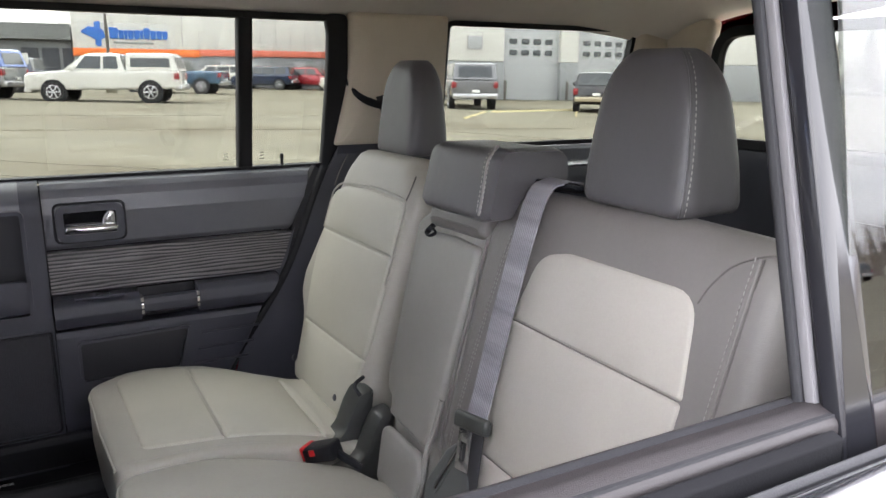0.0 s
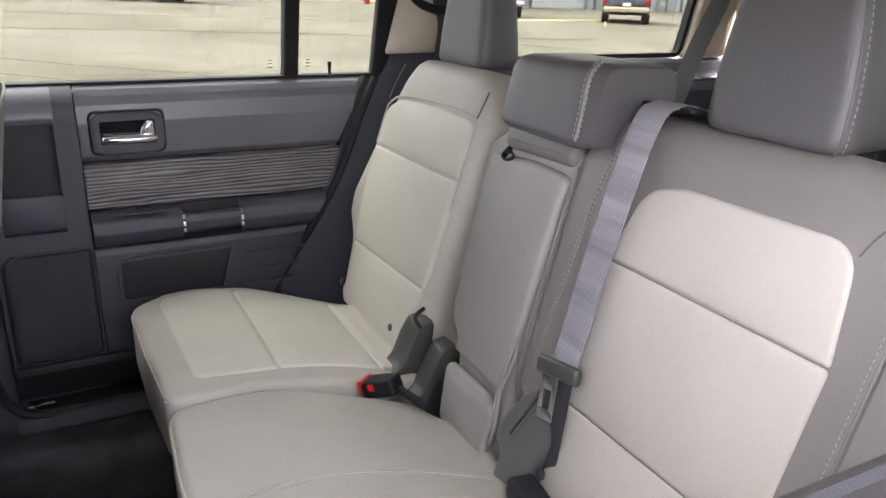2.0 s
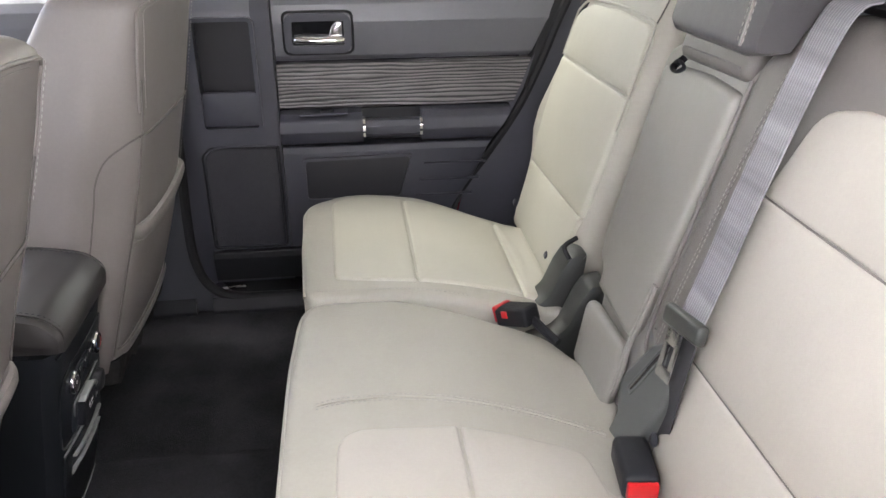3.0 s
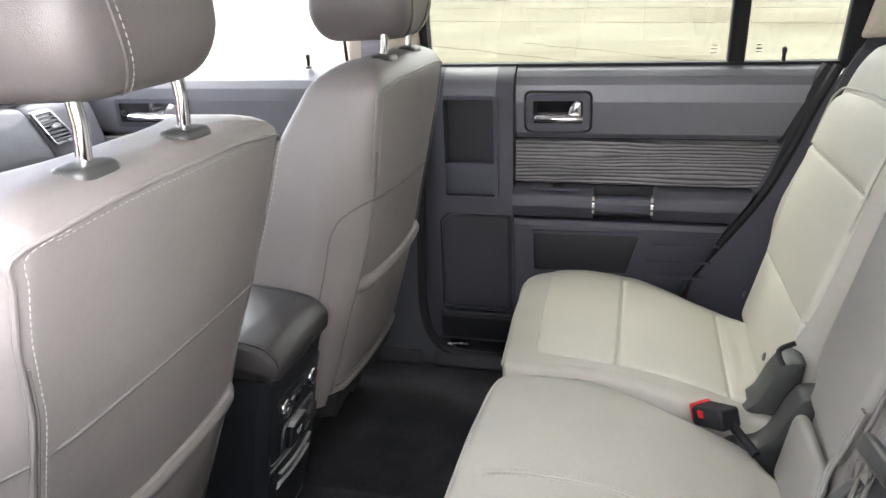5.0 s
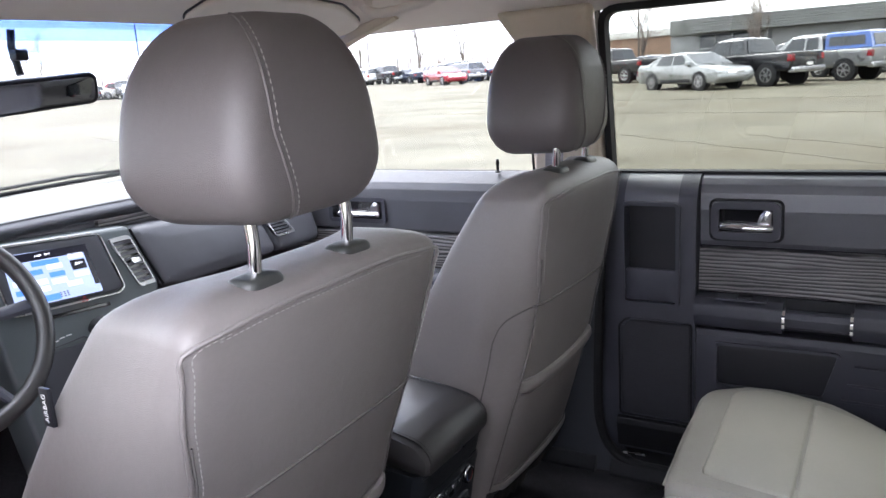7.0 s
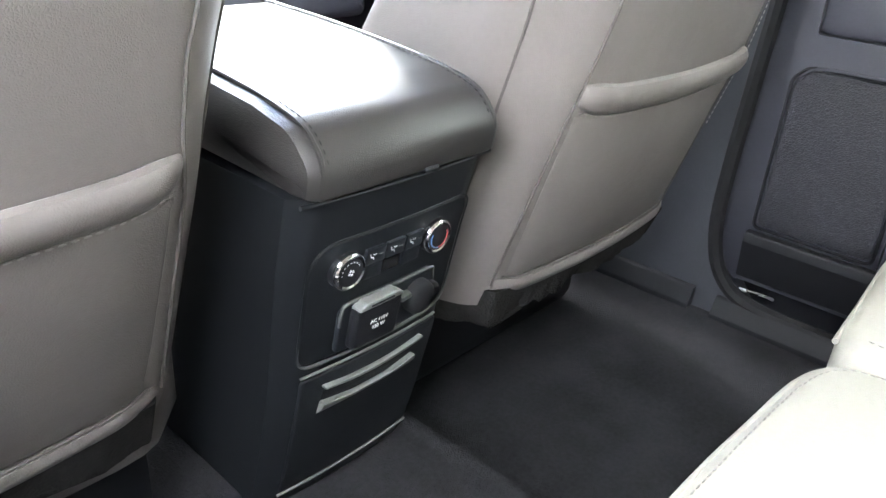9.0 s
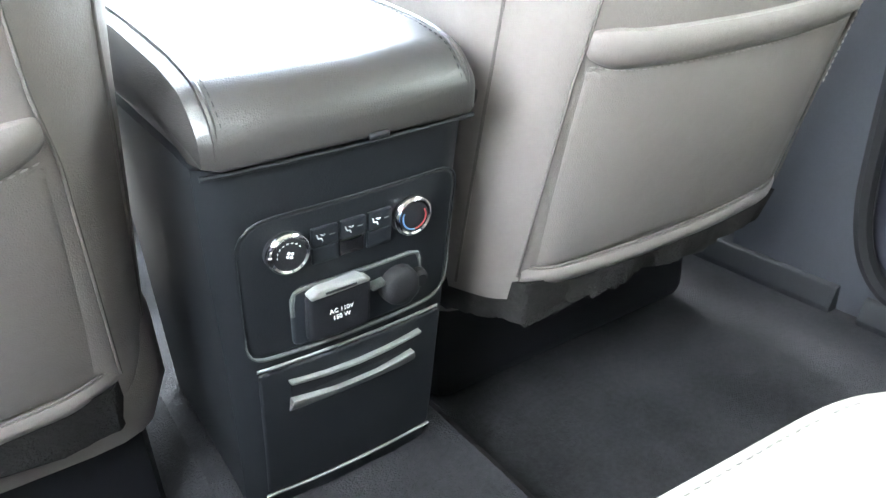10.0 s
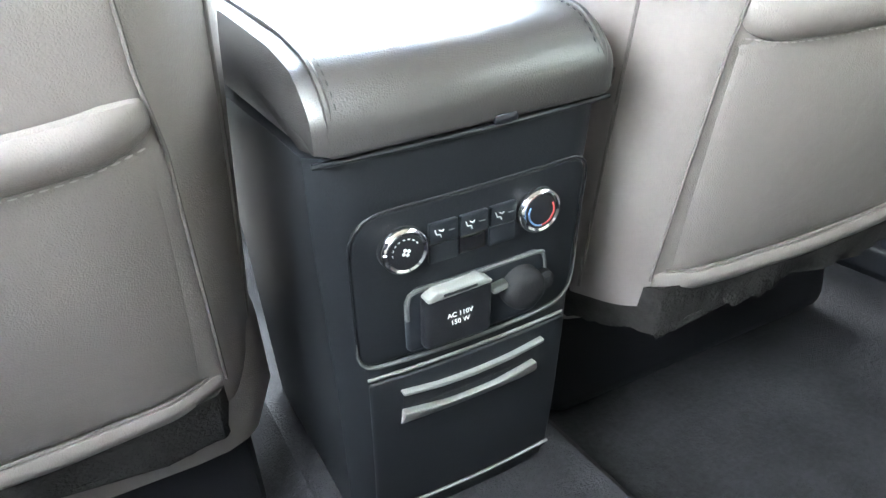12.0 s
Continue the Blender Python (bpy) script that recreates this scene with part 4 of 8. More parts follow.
# side airbag tag sewn into the driver seat
tag = part("airbag_tag", rbox((-0.5990, 0.114, 1.074), (-0.5945, 0.131, 1.116), 0.001), BLACK, SEAT_D, "black woven airbag tag")
lettering("AIRBAG", 0.009, Matrix.Translation((-0.5996, 0.1225, 1.095)) @ Matrix.Rotation(radians(90), 4, "X") @ Matrix.Rotation(radians(-90), 4, "Y") @ Matrix.Rotation(radians(90), 4, "Z"), WHITE, tag)


# ---- belts and buckles ----
def belt(points, width, name="webbing", along=(1, 0, 0), thick=0.0016):
    """Webbing as a thin ribbed ribbon; along is the direction of its width."""
    line = curve(points, 8)
    a = Vector(along).normalized()
    rings = []
    for i, p in enumerate(line):
        d = (line[min(i + 1, len(line) - 1)] - line[max(i - 1, 0)]).normalized()
        wv = (a - d * a.dot(d)).normalized()
        nv = d.cross(wv)
        top, bot = [], []
        m = 20
        for k in range(m + 1):
            u = (k / m - 0.5) * width
            rib = 0.0006 * (k % 2)
            top.append(p + wv * u + nv * (thick + rib))
            bot.append(p + wv * u - nv * (thick * 0.2))
        rings.append(top + bot[::-1])
    return skin(bmesh.new(), rings)


def centre_belt():
    t = thing("seat_belt", (-0.28, -0.75, 0.87), "grey seat belt lying down the bench backrest with its tongue", "seat belt")
    part("webbing", belt([rear_back(-0.275, 1.245, -0.045), rear_back(-0.290, 1.238, -0.005), rear_back(-0.293, 1.205, 0.022), rear_back(-0.285, 1.05, 0.024), rear_back(-0.285, 0.95, 0.024), rear_back(-0.286, 0.885, 0.026)], 0.050), BELT, t)
    part("webbing", belt([rear_back(-0.288, 0.872, 0.026), rear_back(-0.292, 0.80, 0.019), rear_back(-0.288, 0.74, 0.006), rear_back(-0.285, 0.68, -0.006)], 0.046, along=(1, 0, 0.3)), BELTB, t, "folded lower run of webbing")
    R = Matrix.Translation(rear_back(-0.286, 0.876, 0.031)) @ Matrix.Rotation(radians(14.5), 4, "X") @ Matrix.Rotation(radians(10), 4, "Y")
    tg = part("tongue_cover", moved(rbox((-0.043, -0.007, -0.012), (0.043, 0.008, 0.013), 0.006, 3), R), COVER, t, "grey plastic tongue cover")
    # the metal blade with its slot
    blade = merge(rbox((-0.004, -0.0015, -0.060), (0.006, 0.0015, -0.012), 0.001), rbox((0.020, -0.0015, -0.060), (0.030, 0.0015, -0.012), 0.001),
                  rbox((-0.004, -0.0015, -0.074), (0.030, 0.0015, -0.058), 0.001), rbox((-0.004, -0.0015, -0.032), (0.030, 0.0015, -0.012), 0.001))
    part("blade", moved(blade, R), SATIN, tg, "metal belt tongue")
    part("belt_guide", pillow(rpoly([(-0.245, 1.226), (-0.338, 1.233), (-0.338, 1.240), (-0.245, 1.238)], 0.003), rear_back, -0.06, -0.004, 0.005, 0.0), BLACK, t, "black belt guide on the seat top")
    part("guide_plate", pillow(rpoly([(-0.245, 1.240), (-0.340, 1.241), (-0.340, 1.2435), (-0.245, 1.243)], 0.001), rear_back, -0.052, -0.035, 0.002, 0.0), CHROME, t, "bright metal guide plate")
    return t


set_back(centre_belt())


def buckle_right():
    t = thing("belt_buckle", (0.12, -0.66, 0.67), "black belt buckle with a red button between the cushions", "belt buckle")
    R = Matrix.Translation((0.122, -0.650, 0.672)) @ Matrix.Rotation(radians(-52), 4, "Z") @ Matrix.Rotation(radians(-20), 4, "X")
    part("body", moved(rbox((-0.020, -0.045, -0.022), (0.020, 0.026, 0.012), 0.006, 3), R), BLACK, t)
    part("button", moved(rbox((-0.0195, 0.016, -0.016), (0.0195, 0.029, 0.0145), 0.004, 2), R), RED, t, "red release button")
    part("button", moved(rbox((-0.0212, -0.006, -0.006), (-0.018, 0.008, 0.007), 0.0015, 2), R), RED, t, "red side mark")
    part("stalk", tube(curve([(0.10, -0.675, 0.674), (0.07, -0.69, 0.666), (0.04, -0.71, 0.655)], 6), 0.008, 8), BLACK, t)


def buckle_left():
    t = thing("belt_buckle", (-0.28, -0.70, 0.68), "tall black belt buckle with a red button beside the backrest", "belt buckle")
    R = Matrix.Translation((-0.280, -0.722, 0.676)) @ Matrix.Rotation(radians(-98), 4, "Z")
    part("body", moved(rbox((-0.023, -0.045, -0.020), (0.023, 0.040, 0.019), 0.010, 3), R), BLACK, t)
    part("button", moved(rbox((-0.019, -0.050, -0.012), (0.019, -0.040, 0.013), 0.003, 2), R), RED, t, "red release button")


def latch_covers():
    t = thing("latch_cover", (0.1, -0.68, 0.68), "dark grey curved plastic covers of the seat latch", "latch cover")
    for x0, x1, dy, dz in ((0.118, 0.182, 0.0, 0.0), (0.058, 0.114, -0.018, -0.026)):
        prof = [(-0.752, 0.60), (-0.63, 0.60), (-0.628, 0.652), (-0.645, 0.672), (-0.682, 0.680), (-0.704, 0.700), (-0.722, 0.745), (-0.738, 0.772), (-0.770, 0.778)]
        part("cover", pillow(rpoly([(a + dy, b + dz) for a, b in prof], [0.01, 0.01, 0.012, 0.02, 0.03, 0.04, 0.05, 0.02, 0.01], step=0.012), lambda u, v, w: Vector((w, u, v)), x0, x1, 0.010, 0.0, rings=3, centre=(-0.70 + dy, 0.64 + dz)), COVER, t)
    part("strap_anchor", tube(curve([rear_back(0.13, 0.80, 0.01), rear_back(0.12, 0.785, 0.03), rear_back(0.105, 0.77, 0.02)], 6), 0.004, 8), BLACK, t, "dark latch wire")
    return t


def side_shield():
    t = thing("buckle_shield", (-0.21, -0.72, 0.72), "grey plastic shield with a narrow slot beside the armrest", "plastic shield")
    bod = part("shield", pillow(rpoly([(-0.180, 0.722), (-0.183, 0.745), (-0.217, 0.808), (-0.256, 0.842), (-0.290, 0.822), (-0.298, 0.773), (-0.278, 0.712), (-0.240, 0.672), (-0.197, 0.660), (-0.203, 0.70)], [0.01, 0.03, 0.03, 0.012, 0.02, 0.05, 0.03, 0.02, 0.01, 0.02], step=0.012), rear_back, -0.004, 0.019, 0.007, 0.0, rings=4), GREYP, t)
    a, b = Vector((-0.215, 0.742)), Vector((-0.258, 0.836))
    part("slot", tube([rear_back(*a.lerp(b, k / 8), 0.0192) for k in range(9)], 0.0022, 6), GLOSSB, bod, "dark slot")
    n = Vector((b.y - a.y, a.x - b.x)).normalized() * 0.006
    lip = [b + n, a.lerp(b, 0.5) + n, a + n, a - (b - a).normalized() * 0.006, a - n, a.lerp(b, 0.5) - n, b - n]
    part("slot_lip", tube(curve([rear_back(p.x, p.y, 0.0188) for p in lip], 6), 0.0016, 6), GREYP, bod, "raised lip round the slot")
    return t


buckle_right()
buckle_left()
set_back(latch_covers())
set_back(side_shield())


# ---- centre console ----
CON_Y = [(0.36, 0.104), (0.43, 0.084), (0.50, 0.064), (0.585, 0.044), (0.63, 0.036), (0.71, 0.022), (0.75, 0.012), (0.782, 0.004), (0.80, 0.002)]
CON_W = [(0.36, 0.097), (0.43, 0.099), (0.60, 0.102), (0.782, 0.107), (0.80, 0.107)]


def con(u, v, w):
    hw = lerp_table(v, CON_W)
    return Vector((u, lerp_table(v, CON_Y) - 0.006 * (1 - (u / hw) ** 2) - w, v))


def console():
    t = thing("centre_console", (0, 0.1, 0.37), "black centre console with rear climate knobs and padded lid", "console")
    rings = []
    for z in np.linspace(0.375, 0.782, 18):
        hw, y = lerp_table(z, CON_W), lerp_table(z, CON_Y)
        r = []
        for k in range(17):
            u = -hw + 2 * hw * k / 16
            e = 0.016 * (max(0.0, abs(u) / hw - 0.80) / 0.20) ** 2.2
            r.append(Vector((u, y - 0.006 * (1 - (u / hw) ** 2) + e, z)))
        r += [Vector((hw, y + 0.028, z)), Vector((hw - 0.001, y + 0.06, z)), Vector((hw - 0.002, 0.335, z)), Vector((-hw + 0.002, 0.335, z)), Vector((-hw + 0.001, y + 0.06, z)), Vector((-hw, y + 0.028, z))]
        rings.append(r)
    body = part("body", skin(bmesh.new(), rings), CONP, t)
    part("edge_strip", tube([con(-0.106 + 0.212 * k / 20, 0.780, 0.001) for k in range(21)], 0.002, 8), CONP, body)
    # lid with an overhanging padded rear
    prof = rpoly([(0.03, 0.7825), (-0.004, 0.7825), (-0.009, 0.810), (0.014, 0.836), (0.06, 0.846), (0.18, 0.857), (0.335, 0.864), (0.338, 0.790)], [0.004, 0.005, 0.025, 0.045, 0.1, 0.3, 0.03, 0.01], 6, 0.02)
    lid = part("lid", pillow(prof, lambda u, v, w: Vector((w, u - 0.008 * (1 - (w / 0.11) ** 2), v + 0.004 * (1 - (w / 0.11) ** 2))), -0.109, 0.109, 0.016, 0.0, rings=3, r0=0.016, centre=(0.15, 0.825)), LIDSKIN, t, "black leather padded lid with twin stitching")
    for s in (-1, 1):
        line = [(s * 0.0945, y - 0.0015, z + 0.0015) for y, z in ((-0.0035, 0.790), (-0.0055, 0.811), (0.003, 0.8245), (0.018, 0.8355), (0.045, 0.8425), (0.08, 0.8478), (0.14, 0.8535), (0.22, 0.8590), (0.33, 0.8635))]
        part("piping", tube(curve(line, 8), 0.0022, 6), LIDSKIN, lid)
        for o in (-s * 0.005,):
            part("stitching", stitches([(x + o, y - 0.0008, z + 0.0002) for x, y, z in line[1:]], 0.004, 0.003, 0.0004), BLACK, lid, "dark thread stitching")
    part("latch", rbox((0.010, -0.0085, 0.7815), (0.028, 0.004, 0.7885), 0.003), BLACK, lid, "small lid latch tab")
    # switch panel set into the rear face
    pan = part("switch_panel", pillow(rpoly([(-0.089, 0.615), (0.089, 0.615), (0.096, 0.740), (-0.088, 0.738)], [0.016, 0.022, 0.02, 0.03], step=0.01), con, -0.004, 0.0012, 0.003, 0.0, rings=3), CONP, t)
    rim = [con(p.x, p.y, 0.001) for p in rpoly([(-0.090, 0.614), (0.090, 0.614), (0.097, 0.741), (-0.089, 0.739)], [0.016, 0.022, 0.02, 0.03], step=0.01)]
    part("rim", tube(rim, 0.0009, 6, closed=True), CONP, pan)
    # lower lip drawn in paler grey as a highlight
    low = [con(a, b, 0.0022) for a, b in [(-0.0895, 0.640), (-0.089, 0.626), (-0.082, 0.616), (-0.06, 0.6135), (0.0, 0.6125), (0.06, 0.6145), (0.080, 0.619), (0.090, 0.632), (0.093, 0.66)]]
    rl = curve(low, 6)
    part("rim_lower", tube(rl, [0.0017 * min(1.0, 0.1 + min(k, len(rl) - 1 - k) / 14) for k in range(len(rl))], 6), GREYP, pan, "switch panel lip, grey for the light it catches")
    for x, nm in ((-0.053, "fan"), (0.051, "temperature")):
        m = Matrix.Translation(con(x, 0.709, 0.0)) @ Matrix.Rotation(radians(96), 4, "X") @ Matrix.Diagonal((0.92, 0.92, 0.62, 1))
        k = part("knob", lathe([(0.0185, 0), (0.0180, 0.010), (0.0172, 0.013), (0.0150, 0.0145)], 32, m), BLACK, t, "black rotary %s knob with chrome ring" % nm)
        part("ring", lathe([(0.0183, 0.009), (0.0187, 0.0115), (0.0178, 0.0145), (0.0158, 0.0162), (0.0140, 0.0150), (0.0140, 0.012)], 32, m), CHROME, k, "chrome ring")
        part("cap", lathe([(0.0140, 0.012), (0.0140, 0.0148), (0.0120, 0.0155)], 32, m), BLACK, k)
        tick = radians(172 if nm == "fan" else 88)
        part("pointer", moved(rbox((0.0150, -0.0008, 0.0140), (0.0176, 0.0008, 0.0164), 0.0003), m @ Matrix.Rotation(tick, 4, "Z")), WHITE, k, "white pointer mark")
        if nm == "fan":
            for q in range(4):
                a = q * math.pi / 2 + 0.4
                part("fan_mark", moved(lathe([(0.0014, 0), (0.0014, 0.0003)], 10), m @ Matrix.Translation((0.0022 * math.cos(a), 0.0022 * math.sin(a), 0.0157))), WHITE, k, "white fan symbol")
            for q in range(8):
                a = radians(180 - q * 21)
                s = 0.0002 + 0.00005 * q
                part("scale_mark", moved(rbox((-0.0009, -s, 0), (0.0009, s, 0.0003), 0), m @ Matrix.Rotation(a, 4, "Z") @ Matrix.Translation((0.0105, 0, 0.0155)) @ Matrix.Rotation(radians(90), 4, "Z")), WHITE, k, "white scale mark")
        else:
            for c, a0, a1 in ((BLUEP, 150, 270), (ARCRED, 30, -90)):
                arc = [m @ Vector((0.0112 * math.cos(radians(a0 + (a1 - a0) * j / 10)), 0.0112 * math.sin(radians(a0 + (a1 - a0) * j / 10)), 0.0156)) for j in range(11)]
                part("scale_arc", tube(arc, 0.0007, 6), c, k, "coloured temperature scale arc")
    for i in range(3):
        x = -0.0235 + 0.0230 * i
        b = part("button", pillow(rpoly([(x - 0.0105, 0.7055), (x + 0.0105, 0.7055), (x + 0.0105, 0.7215), (x - 0.0105, 0.7215)], 0.0012, 2, 0.006), con, 0.0, 0.005, 0.0012, 0.0, 2, 2), CONB, t, "black vent button with white symbol")
        for mk in (((-0.0070, 0.7165), (-0.0058, 0.7128), (-0.0030, 0.7124), (-0.0022, 0.7100)), ((-0.0040, 0.7160), (-0.0018, 0.7146), (-0.0004, 0.7158))):
            part("symbol", tube([con(x + p, q, 0.0052) for p, q in mk], 0.00042, 5), WHITE, b, "white airflow symbol")
        part("symbol", tube([con(x + 0.003, 0.714, 0.0053), con(x + 0.0075, 0.714, 0.0053)], 0.0004, 5), GREYP, b, "grey indicator line")
        part("button", pillow(rpoly([(x - 0.0105, 0.690), (x + 0.0105, 0.690), (x + 0.0105, 0.7045), (x - 0.0105, 0.7045)], 0.001, 2, 0.006), con, 0.0, 0.004 if i != 1 else 0.002, 0.001, 0.0, 2, 2), CONB if i != 1 else GLOSSB, t, "plain black button")
    # outlet plate: mains socket cover and capped lighter socket
    plate = part("outlet_plate", pillow(rpoly([(-0.054, 0.620), (0.052, 0.620), (0.064, 0.632), (0.060, 0.668), (0.052, 0.674), (-0.046, 0.674), (-0.054, 0.664)], [0.006, 0.01, 0.01, 0.006, 0.004, 0.008, 0.006], step=0.008), con, 0.0, 0.006, 0.003, 0.0, rings=3), CONB, t)
    # plate's top edge: light on the slope painted as a grey bead
    part("plate_edge", tube(curve([con(a, b, 0.0055) for a, b in ((-0.0530, 0.650), (-0.0525, 0.664), (-0.0455, 0.6725), (0.0, 0.6728), (0.051, 0.6728), (0.0585, 0.667), (0.0605, 0.655))], 6), 0.0017, 6), GREYP, plate, "outlet plate edge in lit grey")
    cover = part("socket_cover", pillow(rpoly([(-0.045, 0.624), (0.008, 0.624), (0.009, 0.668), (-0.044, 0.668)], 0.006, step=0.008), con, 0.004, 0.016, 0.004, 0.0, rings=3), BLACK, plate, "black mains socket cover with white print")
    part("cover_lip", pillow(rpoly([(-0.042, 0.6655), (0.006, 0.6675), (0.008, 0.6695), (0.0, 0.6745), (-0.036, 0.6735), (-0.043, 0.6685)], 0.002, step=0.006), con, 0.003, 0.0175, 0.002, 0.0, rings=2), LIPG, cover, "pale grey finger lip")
    part("lip_slot", pillow(rpoly([(-0.031, 0.6684), (-0.005, 0.6692), (-0.005, 0.6714), (-0.031, 0.6706)], 0.0004, 2, 0.006), con, 0.0168, 0.0179, 0.0003, 0.0, rings=2), BLACK, cover, "dark slot in the lip")
    for txt, z in (("AC 110V", 0.6500), ("150 W", 0.6435)):
        lettering(txt, 0.0054, Matrix.Translation(con(-0.018, z, 0.0165)) @ Matrix.Rotation(radians(96), 4, "X"), WHITE, cover)
    m = Matrix.Translation(con(0.037, 0.650, 0.004)) @ Matrix.Rotation(radians(96), 4, "X")
    cap = part("socket_cap", lathe([(0.0172, 0), (0.0172, 0.007), (0.0166, 0.011), (0.0135, 0.0142), (0.007, 0.0155)], 28, m), RUBBER, plate, "black rubber socket cap")
    part("tab", moved(rbox((-0.026, 0.009, 0.004), (-0.013, 0.0145, 0.012), 0.0015, 2), m @ Matrix.Rotation(radians(8), 4, "Z")), GREYP, cap, "small grey pull tab")
    part("lobe", moved(lathe([(0.0085, 0), (0.0082, 0.006), (0.0055, 0.009)], 16), m @ Matrix.Translation((0.0195, -0.001, 0.001))), RUBBER, cap, "rubber hinge lobe")
    # lower storage bin
    bin_ = part("bin_door", pillow(rpoly([(-0.084, 0.448), (0.086, 0.448), (0.086, 0.601), (-0.084, 0.600)], 0.005, step=0.01), con, 0.0, 0.004, 0.0025, 0.0, rings=3), CONP, t, "black bin door with a finger grip")
    # bin edge, lip and scoop: catchlights as paler parts
    part("gap", tube([con(-0.084 + 0.168 * k / 20, 0.6035, 0.0018) for k in range(21)], 0.0013, 6), LIPG, bin_, "upper edge of the bin door as a pale highlight")
    part("grip", pillow(rpoly([(-0.060, 0.5835), (-0.03, 0.5805), (0.0, 0.5798), (0.03, 0.5812), (0.062, 0.5850), (0.063, 0.5885), (0.03, 0.5845), (0.0, 0.5832), (-0.03, 0.5838), (-0.061, 0.5870)], [0.001, 0.05, 0.05, 0.05, 0.001, 0.001, 0.05, 0.05, 0.05, 0.001], step=0.008), con, 0.002, 0.010, 0.0016, 0.0, rings=2), LIPG, bin_, "finger grip lip, paler for the light on it")
    # flat black plate painted in for the shade below the lip
    part("grip_hollow", pillow(rpoly([(-0.059, 0.566), (0.058, 0.568), (0.060, 0.582), (-0.059, 0.580)], 0.003, step=0.008), con, 0.002, 0.0046, 0.001, 0.0, rings=2), BLACK, bin_, "black plate for the shade under the lip")
    part("scoop", pillow(rpoly([(-0.0615, 0.5500), (-0.03, 0.5455), (0.0, 0.5440), (0.03, 0.5460), (0.0600, 0.5525), (0.056, 0.5675), (0.02, 0.5615), (-0.02, 0.5610), (-0.060, 0.5665)], [0.001, 0.05, 0.05, 0.05, 0.001, 0.001, 0.05, 0.05, 0.001], step=0.006), lambda u, v, w: con(u, v, w * min(1.0, max(0.12, (v - 0.5435) / 0.018))), 0.003, 0.011, 0.001, 0.0, rings=3), LIPG, bin_, "finger grip scoop, paler for the light on it")
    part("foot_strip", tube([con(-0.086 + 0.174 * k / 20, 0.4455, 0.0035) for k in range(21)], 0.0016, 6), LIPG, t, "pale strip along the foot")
    return t


console()


# ---- doors and cabin shell ----
def frame_ring(outline, width, F, w0, w1):
    """A window frame: a flat band of a given width inside an outline."""
    n = len(outline)
    inner = []
    for i in range(n):
        d = outline[(i + 1) % n] - outline[i - 1]
        inner.append(outline[i] + Vector((-d.y, d.x)).normalized() * width)
    rings = []
    for line, w in ((outline, w0), (outline, w1), (inner, w1), (inner, w0)):
        rings.append([F(p.x, p.y, w) for p in line])
    rings.append(rings[0])
    bm = skin(bmesh.new(), rings, False, False)
    bmesh.ops.remove_doubles(bm, verts=bm.verts[:], dist=1e-6)
    return bm


def side_glass(s):
    """The leaning side plane at one side: u along the car, v up, w inwards."""
    return lambda u, v, w: Vector((s * (0.852 - (v - 1.14) * 0.19 - w), u, v))


def pane(outline, F, w=0.0, t=0.004):
    return prism(outline, F, w, w + t)


def rounded(profile, r=0.006):
    return [(p.x, p.y) for p in rpoly(profile, r, 4, 0.5)]


REAR_EDGE = [(0.45, -0.60), (0.60, -0.62), (0.66, -0.65), (0.75, -0.715), (0.88, -0.80), (0.97, -0.835), (1.1, -0.885), (1.15, -0.91)]


def rear_edge(z):
    return lerp_table(z, REAR_EDGE)


def door_face(x0):
    return lambda u, v, w: Vector((x0 - w, u, v))


